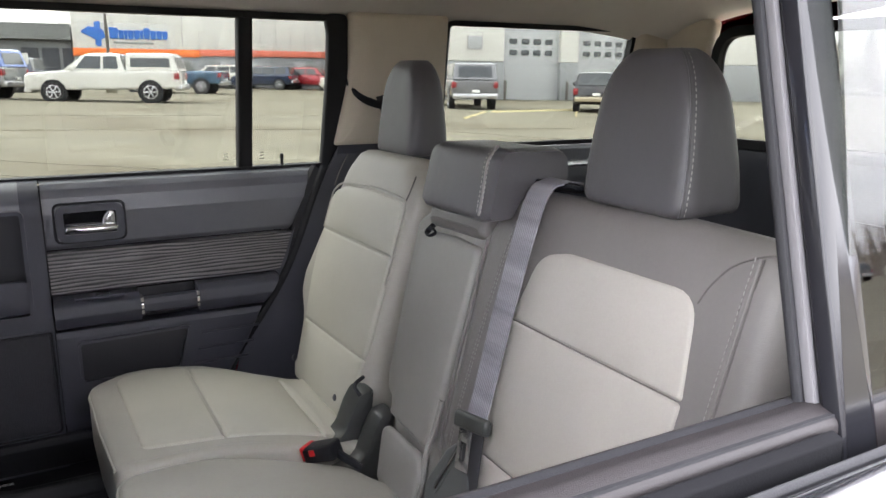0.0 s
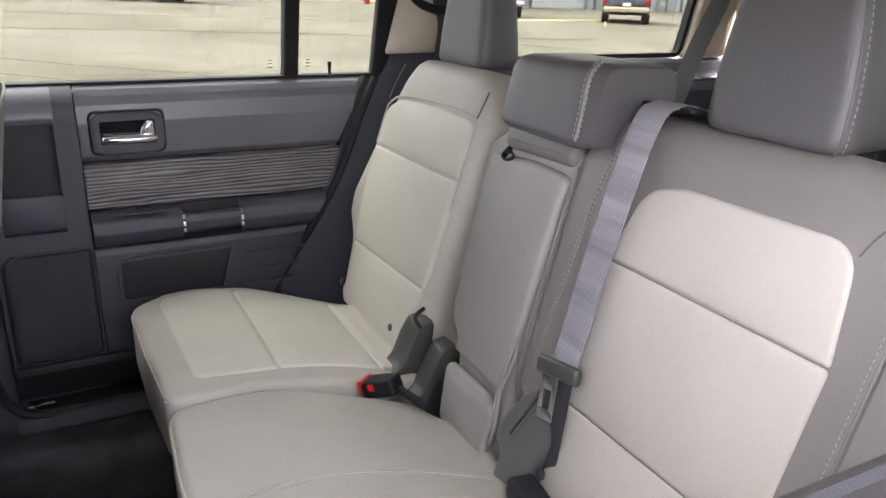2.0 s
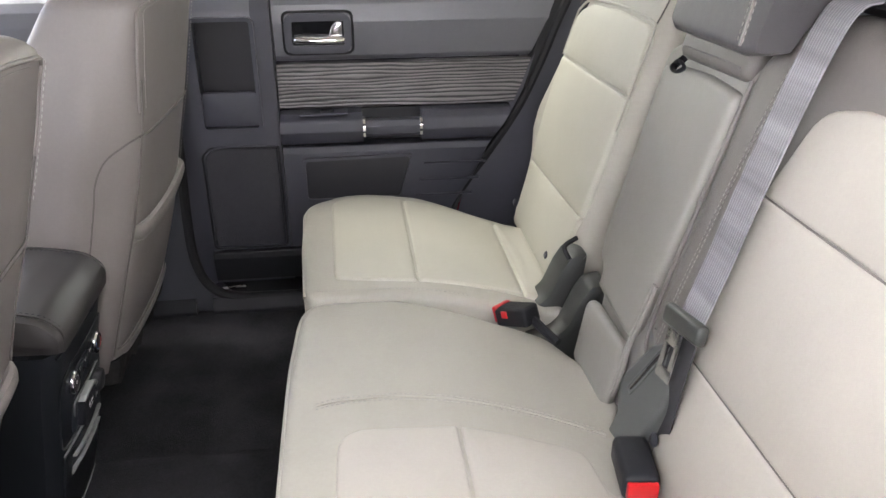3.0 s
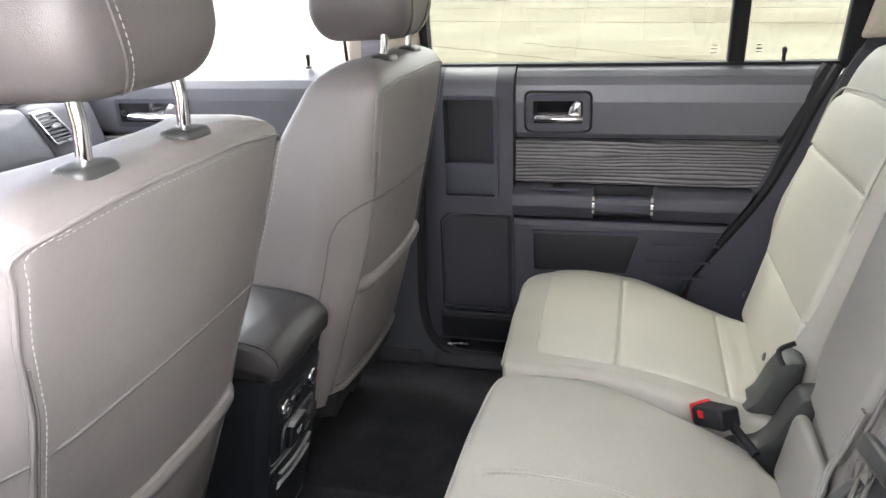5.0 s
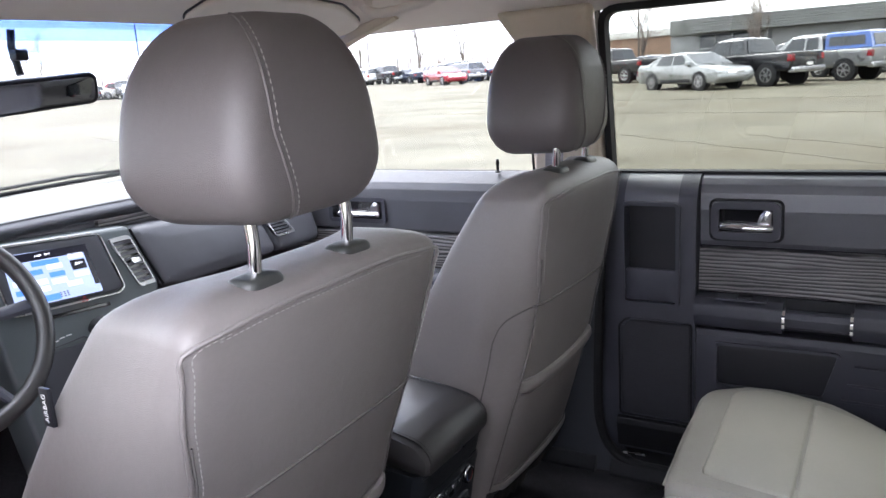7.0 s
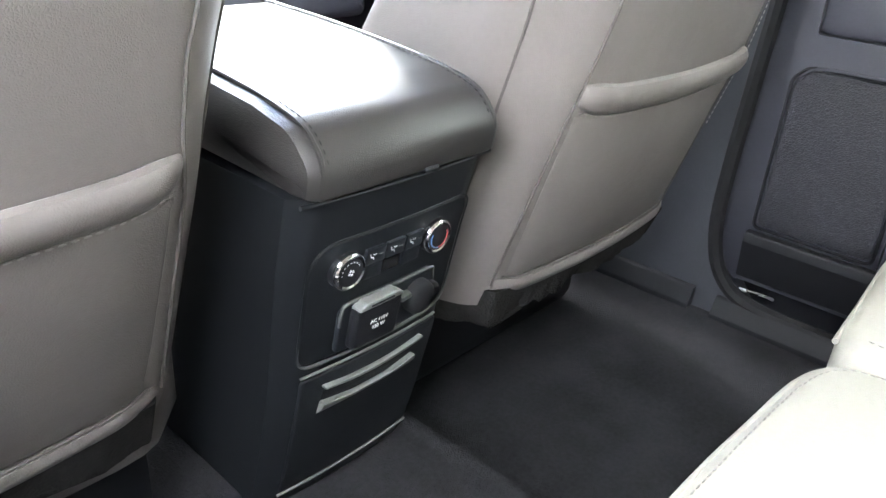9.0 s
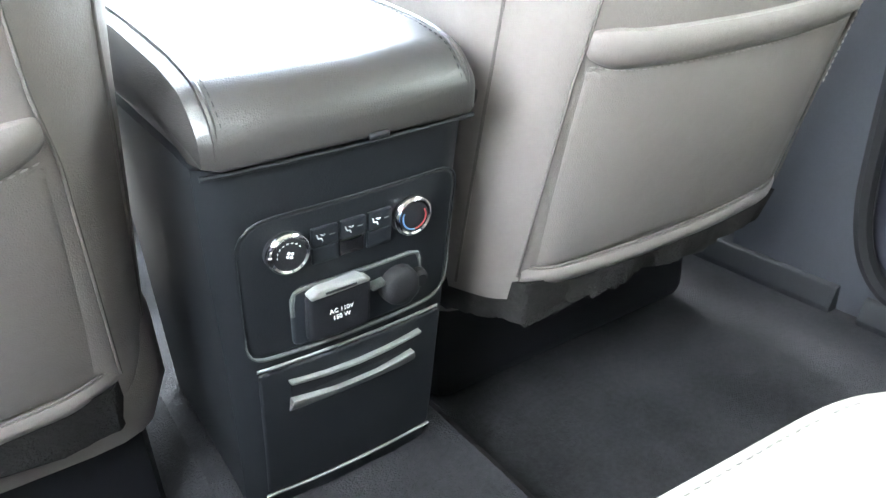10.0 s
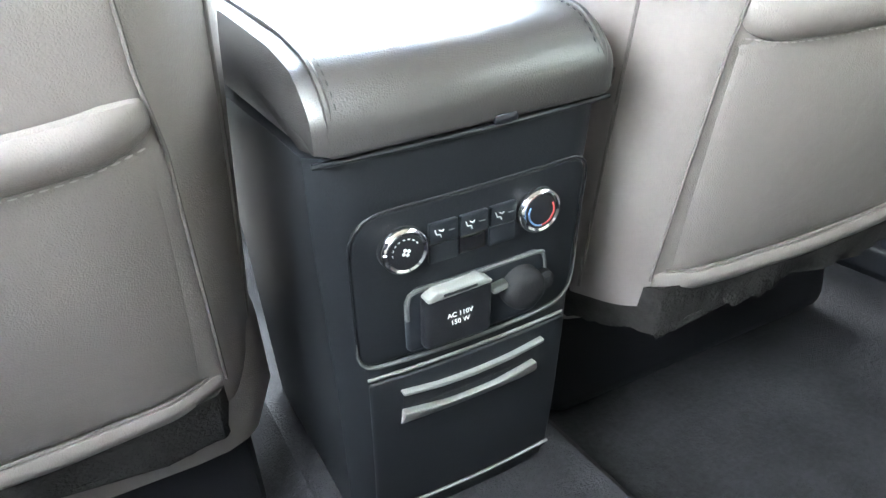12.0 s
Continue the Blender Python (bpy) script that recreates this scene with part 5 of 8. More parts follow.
def rear_door_right():
    t = thing("rear_door", (0.8, -0.4, 0.42), "charcoal rear door trim with grey wood strip and chrome handle", "car door", "doors")
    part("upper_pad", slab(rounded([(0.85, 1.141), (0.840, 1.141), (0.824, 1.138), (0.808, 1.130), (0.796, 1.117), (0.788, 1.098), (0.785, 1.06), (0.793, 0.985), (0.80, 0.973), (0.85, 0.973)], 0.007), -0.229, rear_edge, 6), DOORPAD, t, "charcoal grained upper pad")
    part("wood_trim", slab(rounded([(0.82, 0.971), (0.784, 0.969), (0.776, 0.915), (0.773, 0.867), (0.82, 0.865)], 0.004), -0.229, lambda z: rear_edge(z) + 0.012, 12), WOOD, t, "grey wood-look trim strip with wavy grain")
    part("door_core", slab(rounded([(0.845, 1.125), (0.8035, 1.12), (0.8035, 0.46), (0.845, 0.46)], 0.004), -0.04, lambda z: rear_edge(z) + 0.03, 3), BLACK, t)
    arm = rounded([(0.80, 0.866), (0.742, 0.863), (0.719, 0.852), (0.715, 0.825), (0.728, 0.795), (0.775, 0.786), (0.80, 0.786)], 0.014)
    part("armrest", slab(arm, -0.230, -0.418, 3), SLATE, t)
    part("armrest", slab(arm, -0.556, lambda z: rear_edge(z) + 0.02, 3), SLATE, t)
    # recess trim coloured black for the shade behind the handle
    part("pull_recess", slab(rounded([(0.80, 0.868), (0.772, 0.866), (0.768, 0.79), (0.80, 0.786)], 0.004), -0.418, -0.556, 2), BLACK, t, "hollow behind the pull handle, shade as black")
    pull = part("pull_handle", slab(rounded([(0.745, 0.850), (0.722, 0.848), (0.716, 0.835), (0.718, 0.815), (0.728, 0.808), (0.745, 0.812)], 0.006), -0.418, -0.556, 2), SLATE, t, "charcoal pull handle between chrome bands")
    for y in (-0.421, -0.553):
        b = slab(rounded([(0.748, 0.855), (0.720, 0.852), (0.712, 0.836), (0.715, 0.812), (0.726, 0.803), (0.748, 0.808)], 0.006), y - 0.003, y + 0.003, 2)
        part("chrome_band", b, CHROME, pull, "chrome band")
        for k in range(2):
            z = 0.842 - 0.018 * k
            part("band_notch", rbox((0.7105, y - 0.0036, z - 0.0015), (0.7135, y + 0.0036, z + 0.0015), 0.0004), BLACK, pull)
    sw = part("switch_plate", rbox((0.724, -0.385, 0.862), (0.772, -0.275, 0.8665), 0.002), SLATE, t)
    part("switch", rbox((0.735, -0.352, 0.865), (0.758, -0.322, 0.872), 0.003), BLACK, sw, "small black window switch")
    F = door_face(0.786)
    out = rpoly([(-0.254, 0.993), (-0.403, 0.993), (-0.403, 1.081), (-0.254, 1.081)], 0.024, step=0.02)
    part("handle_bezel", frame_ring(out, 0.017, F, -0.012, 0.011), SLATE, t)
    # black bead draws the shading line round the raised bezel
    part("bezel_groove", tube([F(p.x, p.y, 0.0) for p in rpoly([(-0.2515, 0.9905), (-0.4055, 0.9905), (-0.4055, 1.0835), (-0.2515, 1.0835)], 0.016, step=0.02)], 0.0032, 6, closed=True), BLACK, t)
    # shallow pad; gloss black gives the cavity its darkness
    part("handle_recess", pillow(rpoly([(-0.268, 1.008), (-0.389, 1.008), (-0.389, 1.067), (-0.268, 1.067)], 0.008, step=0.02), F, -0.03, 0.0015, 0.002, -0.0008, rings=3), GLOSSB, t, "hollow behind the door handle, shade as gloss black")
    lev = part("door_handle", tube(curve([F(-0.276, 1.025, 0.006), F(-0.288, 1.025, 0.012), F(-0.33, 1.024, 0.015), F(-0.372, 1.024, 0.012), F(-0.384, 1.024, 0.006)], 8), [0.0045] + [0.0095] * 31 + [0.0045], 12, flat=0.8), CHROME, t, "chrome inner door handle")
    part("thumb_tab", pillow(rpoly([(-0.350, 1.026), (-0.384, 1.026), (-0.384, 1.060), (-0.370, 1.066), (-0.358, 1.050)], [0.004, 0.004, 0.004, 0.006, 0.012], 5, 0.01), F, 0.0, 0.010, 0.004, 0.003, rings=3), SATIN, lev, "satin metal thumb tab")
    # lower panel with hollow and ribs
    low = rounded([(0.82, 0.784), (0.757, 0.780), (0.752, 0.765), (0.756, 0.60), (0.762, 0.46), (0.775, 0.435), (0.82, 0.43)], 0.006)
    part("lower_panel", slab(low, -0.228, lambda z: rear_edge(z) + 0.01, 4), SLATE, t)
    F2 = door_face(0.7535)
    part("panel_hollow", pillow(rpoly([(-0.276, 0.648), (-0.503, 0.648), (-0.533, 0.752), (-0.276, 0.748)], [0.014, 0.01, 0.014, 0.014], step=0.02), F2, -0.01, 0.0012, 0.004, 0.0, rings=3), HOLLOW_SHADE, t, "hollow in the lower panel, its shade coloured in")
    part("hollow_rim", frame_ring(rpoly([(-0.271, 0.643), (-0.507, 0.643), (-0.539, 0.757), (-0.271, 0.753)], [0.014, 0.01, 0.014, 0.014], step=0.02), 0.007, F2, -0.006, 0.008), SLATE, t)
    for y0, y1, z in ((-0.561, -0.712, 0.729), (-0.550, -0.697, 0.686), (-0.539, -0.680, 0.647)):
        part("rib", pillow(rpoly([(y0, z - 0.0022), (y1, z - 0.0022), (y1, z + 0.0022), (y0, z + 0.0022)], 0.002, 3, 0.03), F2, -0.008, 0.006, 0.002, 0.0, rings=2), SLATE, t)
    # front section with the tall pocket and the loudspeaker
    def col(name, y0, y1, z0, z1, mat=SLATE):
        prof = [(0.83, z1), (lerp_table(z1, FRONTX), z1)] + [(lerp_table(z, FRONTX), z) for z in sorted({z0, *(q for q, _ in FRONTX if z0 < q < z1)}, reverse=True)] + [(0.83, z0)]
        part(name, slab(prof, y0, y1, 2), mat, t)
    col("front_panel", -0.032, -0.056, 0.43, 1.14)
    col("front_panel", -0.184, -0.2255, 0.43, 1.14)
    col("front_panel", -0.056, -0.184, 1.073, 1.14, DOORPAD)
    col("front_panel", -0.056, -0.184, 0.43, 0.832)
    F3 = door_face(0.757)
    part("pocket_back", prism([(-0.05, 0.83), (-0.19, 0.83), (-0.19, 1.08), (-0.05, 1.08)], F3, -0.055, -0.042), HOLLOW_SHADE, t, "back of the door pocket, shade in its colour")
    part("pocket_front", pillow(rpoly([(-0.056, 0.834), (-0.184, 0.834), (-0.184, 0.915), (-0.056, 0.915)], 0.012, step=0.02), F3, -0.012, -0.002, 0.005, 0.004, rings=3), SLATE, t, "charcoal front of the door pocket")
    part("pocket_rim", frame_ring(rpoly([(-0.050, 0.824), (-0.190, 0.824), (-0.190, 1.080), (-0.050, 1.080)], 0.018, step=0.02), 0.009, F3, -0.01, 0.009), SLATE, t)
    part("speaker_grille", pillow(rpoly([(-0.046, 0.535), (-0.216, 0.535), (-0.216, 0.785), (-0.062, 0.785), (-0.046, 0.765)], [0.012, 0.012, 0.008, 0.02, 0.02], step=0.02), door_face(0.752), -0.01, 0.004, 0.005, 0.002, rings=4), GRILLE, t, "black perforated loudspeaker grille")
    # black outline stands for the shade round the grille
    part("speaker_groove", tube([Vector((0.7475, p.x, p.y)) for p in rpoly([(-0.043, 0.532), (-0.219, 0.532), (-0.219, 0.788), (-0.062, 0.788), (-0.043, 0.768)], [0.012, 0.012, 0.008, 0.02, 0.02], step=0.02)], 0.0028, 6, closed=True), BLACK, t)
    part("speaker_rim", tube(curve([(0.747, -0.052, 0.77), (0.747, -0.075, 0.788), (0.7475, -0.14, 0.790), (0.748, -0.217, 0.788)], 6), 0.003, 8), SLATE, t)
    part("lower_step", slab(rounded([(0.82, 0.525), (0.745, 0.522), (0.742, 0.505), (0.752, 0.44), (0.82, 0.43)], 0.006), -0.036, -0.60, 2), BLACK, t)
    part("rear_seal", tube([Vector((0.800, rear_edge(z) - 0.004, z)) for z in np.linspace(0.50, 1.135, 22)], 0.020, 8), RUBBER, t, "black rubber seal along the door edge")
    part("lock_pin", lathe([(0.008, 0), (0.008, 0.003), (0.0042, 0.006), (0.004, 0.020), (0.0055, 0.026), (0.0050, 0.033), (0.002, 0.036)], 14, Matrix.Translation((0.825, -0.815, 1.140))), BLACK, t, "black lock pin")
    return t


FRONTX = [(0.42, 0.765), (0.60, 0.752), (0.80, 0.756), (1.05, 0.760), (1.085, 0.764), (1.106, 0.774), (1.122, 0.788), (1.134, 0.804), (1.14, 0.824)]
# near-black trim colour that carries the shade inside door hollows
HOLLOW_SHADE = surface("hollow_shade_plastic", (0.011, 0.011, 0.015), 0.5, grain=700, bump=0.2, vary=0.15)
GRILLE = surface("perforated_grille", (0.020, 0.020, 0.027), 0.55, grain=260, bump=1.0, vary=0.25, kind="leather")
rear_door_right()


def side_windows(s):
    """Door and quarter windows of one side, with their dark frames."""
    F = side_glass(s)
    tag_side = "passenger side" if s > 0 else "driver side"
    w = tagged(thing("window_1" if s > 0 else "window_4", (s * 0.85, -0.45, 1.14), "tinted rear door window in a black frame, %s" % tag_side, "car window", "", "structure"), "")
    out = rpoly([(0.006, 1.128), (-0.978, 1.128), (-0.988, 1.40), (-0.978, 1.535), (0.0, 1.535)], [0.012, 0.02, 0.2, 0.05, 0.05], step=0.03)
    part("window_frame", frame_ring(out, 0.016, F, -0.006, 0.03), RUBBER, w)
    if s > 0:
        part("pane", pane(rpoly([(-0.005, 1.136), (-0.712, 1.136), (-0.712, 1.53), (-0.005, 1.53)], 0.03), F), TINT, w)
        part("waist_seal", rbox((0.826, -0.93, 1.130), (0.846, -0.005, 1.1405), 0.004), RUBBER, w)
    part("pane", pane(rpoly([(-0.722 if s > 0 else -0.752, 1.136), (-0.970, 1.136), (-0.980, 1.40), (-0.970, 1.528), (-0.722 if s > 0 else -0.766, 1.528)], [0.01, 0.02, 0.1, 0.05, 0.01]), F), TINT, w)
    if s > 0:
        part("divider", pillow(rpoly([(-0.699, 1.13), (-0.736, 1.13), (-0.736, 1.535), (-0.699, 1.535)], 0.003), F, -0.012, 0.026, 0.006, 0.0, rings=2), RUBBER, w, "black window divider bar")
        part("rear_frame", pillow(rpoly([(-0.926, 1.128), (-0.984, 1.128), (-0.992, 1.40), (-0.984, 1.538), (-0.920, 1.538), (-0.932, 1.49), (-0.934, 1.38)], [0.01, 0.01, 0.1, 0.02, 0.02, 0.03, 0.1], step=0.03), F, 0.004, 0.032, 0.006, 0.0, rings=2), RUBBER, w, "broad black rear edge of the window frame")
    else:
        # run channel of the lowered glass: soft lip, bright channel and gloss cover, leaning in with the roof
        D = lambda u, v, w2: Vector((-(0.854 - (v - 1.14) * 0.285 - w2), u - (v - 1.14) * 0.05, v))
        post = lambda u0, u1: rpoly([(u0, 1.105), (u1, 1.105), (u1, 1.545), (u0, 1.545)], 0.002)
        bar = part("divider", pillow(post(-0.714, -0.732), D, 0.019, 0.030, 0.005, 0.0, rings=2), RUBBER, w, "black rubber lip of the window channel")
        part("channel", pillow(post(-0.718, -0.740), D, 0.010, 0.0195, 0.002, 0.0, rings=2), CHANNEL, bar, "grey satin window channel")
        part("channel_groove", pillow(post(-0.724, -0.742), D, 0.0075, 0.0105, 0.001, 0.0, rings=2), SEALB, bar, "dark groove beside the channel")
        part("divider_cover", pillow(post(-0.721, -0.764), D, -0.009, 0.008, 0.003, 0.0, rings=2), PIANO, w, "gloss black outer cover of the divider")
    # glass marks in the lower corners
    if s > 0:
        for y in (-0.67, -0.765):
            for k in range(3):
                part("glass_mark", prism([(y - 0.007 + 0.001 * k, 1.162 + 0.008 * k), (y + 0.007 - 0.001 * k, 1.162 + 0.008 * k), (y + 0.007 - 0.001 * k, 1.1640 + 0.008 * k), (y - 0.007 + 0.001 * k, 1.1640 + 0.008 * k)], F, 0.0045, 0.0049), ETCH, w, "pale etched glass mark")
    q = thing("window_2" if s > 0 else "window_5", (s * 0.85, -1.65, 1.17), "tinted rear quarter window in a dark frame, %s" % tag_side, "car window", "", "structure")
    out = rpoly([(-1.292, 1.162), (-1.985, 1.162), (-2.00, 1.535), (-1.285, 1.535)], [0.03, 0.03, 0.04, 0.03], step=0.03)
    part("window_frame", frame_ring(out, 0.014, F, -0.006, 0.02), RUBBER, q)
    part("pane", pane(rpoly([(-1.297, 1.167), (-1.98, 1.167), (-1.995, 1.53), (-1.29, 1.53)], 0.03), F), TINT, q)
    f = thing("window_3" if s > 0 else "window_6", (s * 0.85, 0.6, 1.14), "clear front door window, %s" % tag_side, "car window", "", "structure")
    out = rpoly([(0.205, 1.128), (1.22, 1.128), (0.745, 1.552), (0.195, 1.552)], [0.015, 0.03, 0.08, 0.06], step=0.03)
    part("window_frame", frame_ring(out, 0.012, F, -0.006, 0.008), RUBBER, f)
    part("pane", pane(rpoly([(0.21, 1.134), (1.20, 1.134), (0.74, 1.548), (0.20, 1.548)], [0.015, 0.03, 0.08, 0.06]), F), CLEAR, f)
    # pillars
    for nm, ys, mat, z0 in (("b_pillar_trim", ((0.20, 1.14), (0.195, 1.40), (0.222, 1.49), (0.262, 1.545), (0.012, 1.545), (0.008, 1.14)), BEIGE, 1.14),
                            ("c_pillar_trim", ((-0.955, 1.19), (-0.995, 1.40), (-0.985, 1.545), (-1.285, 1.545), (-1.30, 1.19)), BEIGE, 1.19),
                            ("d_pillar_trim", ((-1.985, 1.16), (-2.0, 1.545), (-2.16, 1.545), (-2.16, 1.16)), BEIGE, 1.16)):
        o = obj(nm, pillow(rpoly(list(ys), 0.012, step=0.04), F, -0.01, 0.045, 0.022, 0.012, rings=5), mat)
        tagged(o, "beige moulded roof pillar trim, %s" % tag_side, "pillar trim", "", "structure")


side_windows(1)
side_windows(-1)


def lower_pillars():
    for s in (1, -1):
        sd = "passenger side" if s > 0 else "driver side"
        prof = [(s * x, z) for x, z in [(0.86, 1.14), (0.80, 1.14), (0.778, 1.10), (0.782, 0.80), (0.782, 0.55), (0.782, 0.36), (0.86, 0.36)]]
        tagged(obj("b_pillar_lower", slab(rounded(prof, 0.01), -0.028, 0.205, 3), SLATE), "charcoal lower centre pillar trim, %s" % sd, "pillar trim", "", "structure")
        # curved corner between pillar and sill
        c = rpoly([(0.020, 0.62), (0.004, 1.12), (0.20, 1.12), (0.20, 0.355), (-0.30, 0.355), (-0.30, 0.388), (-0.12, 0.388), (0.012, 0.43)], [0.1, 0.02, 0.01, 0.01, 0.01, 0.01, 0.08, 0.08], step=0.03)
        bmc = bmesh.new()
        front = [bmc.verts.new((s * 0.742, p.x, p.y)) for p in c]
        rear = [bmc.verts.new((s * 0.80, p.x, p.y)) for p in c]
        mid = [bmc.verts.new((s * 0.748, p.x, p.y)) for p in c]
        for k in range(len(c)):
            q = (k + 1) % len(c)
            bmc.faces.new((rear[k], rear[q], mid[q], mid[k]))
            bmc.faces.new((mid[k], mid[q], front[q], front[k]))
        cap = bmc.faces.new(front)
        cap.normal_update()
        bmesh.ops.triangulate(bmc, faces=[cap])
        tagged(obj("sill_corner_trim", bmc, GREYD), "dark grey sill corner trim, %s" % sd, "sill trim", "", "structure")
        sill = [(s * x, z) for x, z in [(0.88, 0.36), (0.88, 0.43), (0.80, 0.415), (0.765, 0.405), (0.735, 0.398), (0.722, 0.37), (0.722, 0.35)]]
        tagged(obj("door_sill", slab(rounded(sill, 0.008), -0.85, -0.02, 3), BLACK), "black door sill plate, %s" % sd, "door sill", "", "structure")
        seal = [(s * 0.749, -0.008, 1.12), (s * 0.747, 0.002, 0.9), (s * 0.746, 0.014, 0.62), (s * 0.746, 0.010, 0.50), (s * 0.746, -0.020, 0.428), (s * 0.746, -0.08, 0.398), (s * 0.746, -0.2, 0.394), (s * 0.746, -0.62, 0.394)]
        tagged(obj("door_seal", tube(curve([Vector(p) for p in seal], 6), 0.0125, 8), RUBBER), "black rubber door seal, %s" % sd, "door seal", "", "structure")
        tagged(obj("front_door_sill", slab(rounded(sill, 0.008), 0.02, 1.15, 3), BLACK), "black front door sill plate, %s" % sd, "door sill", "", "structure")
        # dark trim behind the door and along the cargo side
        cp = [(s * x, z) for x, z in [(0.86, 1.20), (0.812, 1.196), (0.79, 1.17), (0.785, 1.0), (0.775, 0.7), (0.77, 0.36), (0.86, 0.36)]]
        tagged(obj("c_pillar_lower", slab(rounded(cp, 0.01), lambda z: rear_edge(z) + 0.004 - 0.06 * max(0.0, z - 1.08) / 0.1, -1.30, 4), SLATE), "charcoal trim behind the rear door, %s" % sd, "pillar trim", "", "structure")
        cg = [(s * x, z) for x, z in [(0.86, 1.16), (0.815, 1.158), (0.80, 1.15), (0.795, 1.11), (0.74, 1.10), (0.735, 1.07), (0.735, 0.36), (0.86, 0.36)]]
        tagged(obj("quarter_trim", slab(rounded(cg, 0.008), -1.30, -2.16, 3), SLATE), "charcoal cargo side trim with a ledge, %s" % sd, "side trim", "", "structure")
        tagged(obj("ledge_strip", slab([(s * 0.792, 1.118), (s * 0.742, 1.106), (s * 0.742, 1.103), (s * 0.792, 1.114)], -1.32, -2.1, 2), SATIN), "bright narrow strip on the cargo ledge, %s" % sd, "trim strip", "", "structure")
        seal = curve([Vector((s * 0.775, rear_edge(z) - 0.012, z)) for z in (1.14, 1.05, 0.95, 0.85, 0.75, 0.68, 0.62, 0.55, 0.47)], 4)
        tagged(obj("door_seal", tube(seal, 0.011, 8), RUBBER), "black rubber door seal, %s" % sd, "door seal", "", "structure")


def striker():
    t = thing("door_striker", (0.765, -0.066, 0.405), "small bright metal clip on the door sill", "clip")
    part("clip", tube(curve([(0.768, -0.10, 0.414), (0.762, -0.085, 0.418), (0.760, -0.06, 0.416), (0.762, -0.045, 0.414)], 5), 0.003, 6), SATIN, t)


GREYD = surface("dark_grey_plastic", (0.038, 0.040, 0.049), 0.55, grain=600, bump=0.3, vary=0.15, kind="leather")
lower_pillars()
striker()


def shell():
    # carpeted floor with a centre tunnel
    bm = bmesh.new()
    ys = np.linspace(-2.2, 1.2, 60)
    xs = np.linspace(-0.78, 0.78, 79)
    rows = []
    for y in ys:
        r = []
        for x in xs:
            z = 0.362
            z += 0.062 * (1 / (1 + math.exp((abs(x) - 0.142) / 0.008)))
            z += 0.30 / (1 + math.exp(-(y - 0.95) / 0.06)) + 0.13 / (1 + math.exp((y + 0.80) / 0.04))
            z += 0.002 * noise.noise(Vector((x * 30, y * 30, 0)))
            r.append(bm.verts.new((x, y, z)))
        rows.append(r)
    for a, b in zip(rows, rows[1:]):
        for i in range(len(xs) - 1):
            bm.faces.new((a[i], a[i + 1], b[i + 1], b[i]))
    tagged(obj("floor", bm, CARPET), "black cut-pile carpet with a raised centre tunnel", "floor", "", "structure")
    # underside
    tagged(obj("floor_pan", rbox((-0.86, -2.2, 0.24), (0.86, 1.3, 0.34), 0.01), BLACK), "dark underside of the cabin", "floor", "", "structure")
    # headliner
    def liner(x, y):
        z = 1.645 - 0.118 * (abs(x) / 0.778) ** 4
        if y > 0.25:
            z -= 0.115 * ((y - 0.25) / 0.40) ** 1.6 * (1 - (abs(x) / 0.778) ** 5)
        if y < -1.6:
            z -= 0.06 * ((-1.6 - y) / 0.56) ** 2
        return z
    bm = bmesh.new()
    lo, hi = [], []
    xs, ys = np.linspace(-0.778, 0.778, 41), np.linspace(-2.16, 0.64, 57)
    for y in ys:
        lo.append([bm.verts.new((x, y, liner(x, y))) for x in xs])
        hi.append([bm.verts.new((x, y, liner(x, y) + 0.025)) for x in xs])
    n, m = len(ys), len(xs)
    for i in range(n - 1):
        for j in range(m - 1):
            bm.faces.new((lo[i][j], lo[i][j + 1], lo[i + 1][j + 1], lo[i + 1][j]))
            bm.faces.new((hi[i][j], hi[i + 1][j], hi[i + 1][j + 1], hi[i][j + 1]))
    for i in range(n - 1):
        for j in (0, m - 1):
            bm.faces.new((lo[i][j], lo[i + 1][j], hi[i + 1][j], hi[i][j]))
    for j in range(m - 1):
        for i in (0, n - 1):
            bm.faces.new((lo[i][j], hi[i][j], hi[i][j + 1], lo[i][j + 1]))
    tagged(obj("ceiling", bm, LINER), "warm grey cloth headliner", "ceiling", "", "structure")
    # outer roof
    bm = bmesh.new()
    rings = []
    for y in np.linspace(-2.25, 0.70, 20):
        up = [Vector((x, y, liner(x * 0.95, min(y, 0.6)) + 0.062 - 0.01 * (abs(x) / 0.8) ** 6)) for x in np.linspace(-0.80, 0.80, 17)]
        dn = [v - Vector((0, 0, 0.03)) for v in up[::-1]]
        rings.append(up + dn)
    skin(bm, rings)
    tagged(obj("roof", bm, PAINT), "maroon painted car roof", "roof", "", "structure")
    # windscreen, its dark band and pillars
    wind = thing("windscreen", (0, 1.2, 1.18), "clear windscreen with a blue shade band at the top", "windscreen", "", "structure")
    def ws(u, v, w):
        """v runs from the cowl (0) to the header (1)."""
        return Vector((u * (0.74 - 0.13 * v), 1.30 - 0.69 * v + 0.05 * (1 - u * u) * 0.6 - w * 0.45, 1.165 + 0.375 * v - w * 0.85 + 0.01 * (1 - u * u)))
    def sheet(v0, v1, w, t=0.004):
        bm = bmesh.new()
        g = {}
        for k, ww in enumerate((w, w + t)):
            for i in range(13):
                for j in range(5):
                    g[k, i, j] = bm.verts.new(ws(-1 + i / 6, v0 + (v1 - v0) * j / 4, ww))
        for k in range(2):
            for i in range(12):
                for j in range(4):
                    bm.faces.new((g[k, i, j], g[k, i + 1, j], g[k, i + 1, j + 1], g[k, i, j + 1]))
        return bm
    part("pane", sheet(0, 1, 0.0), CLEAR, wind)
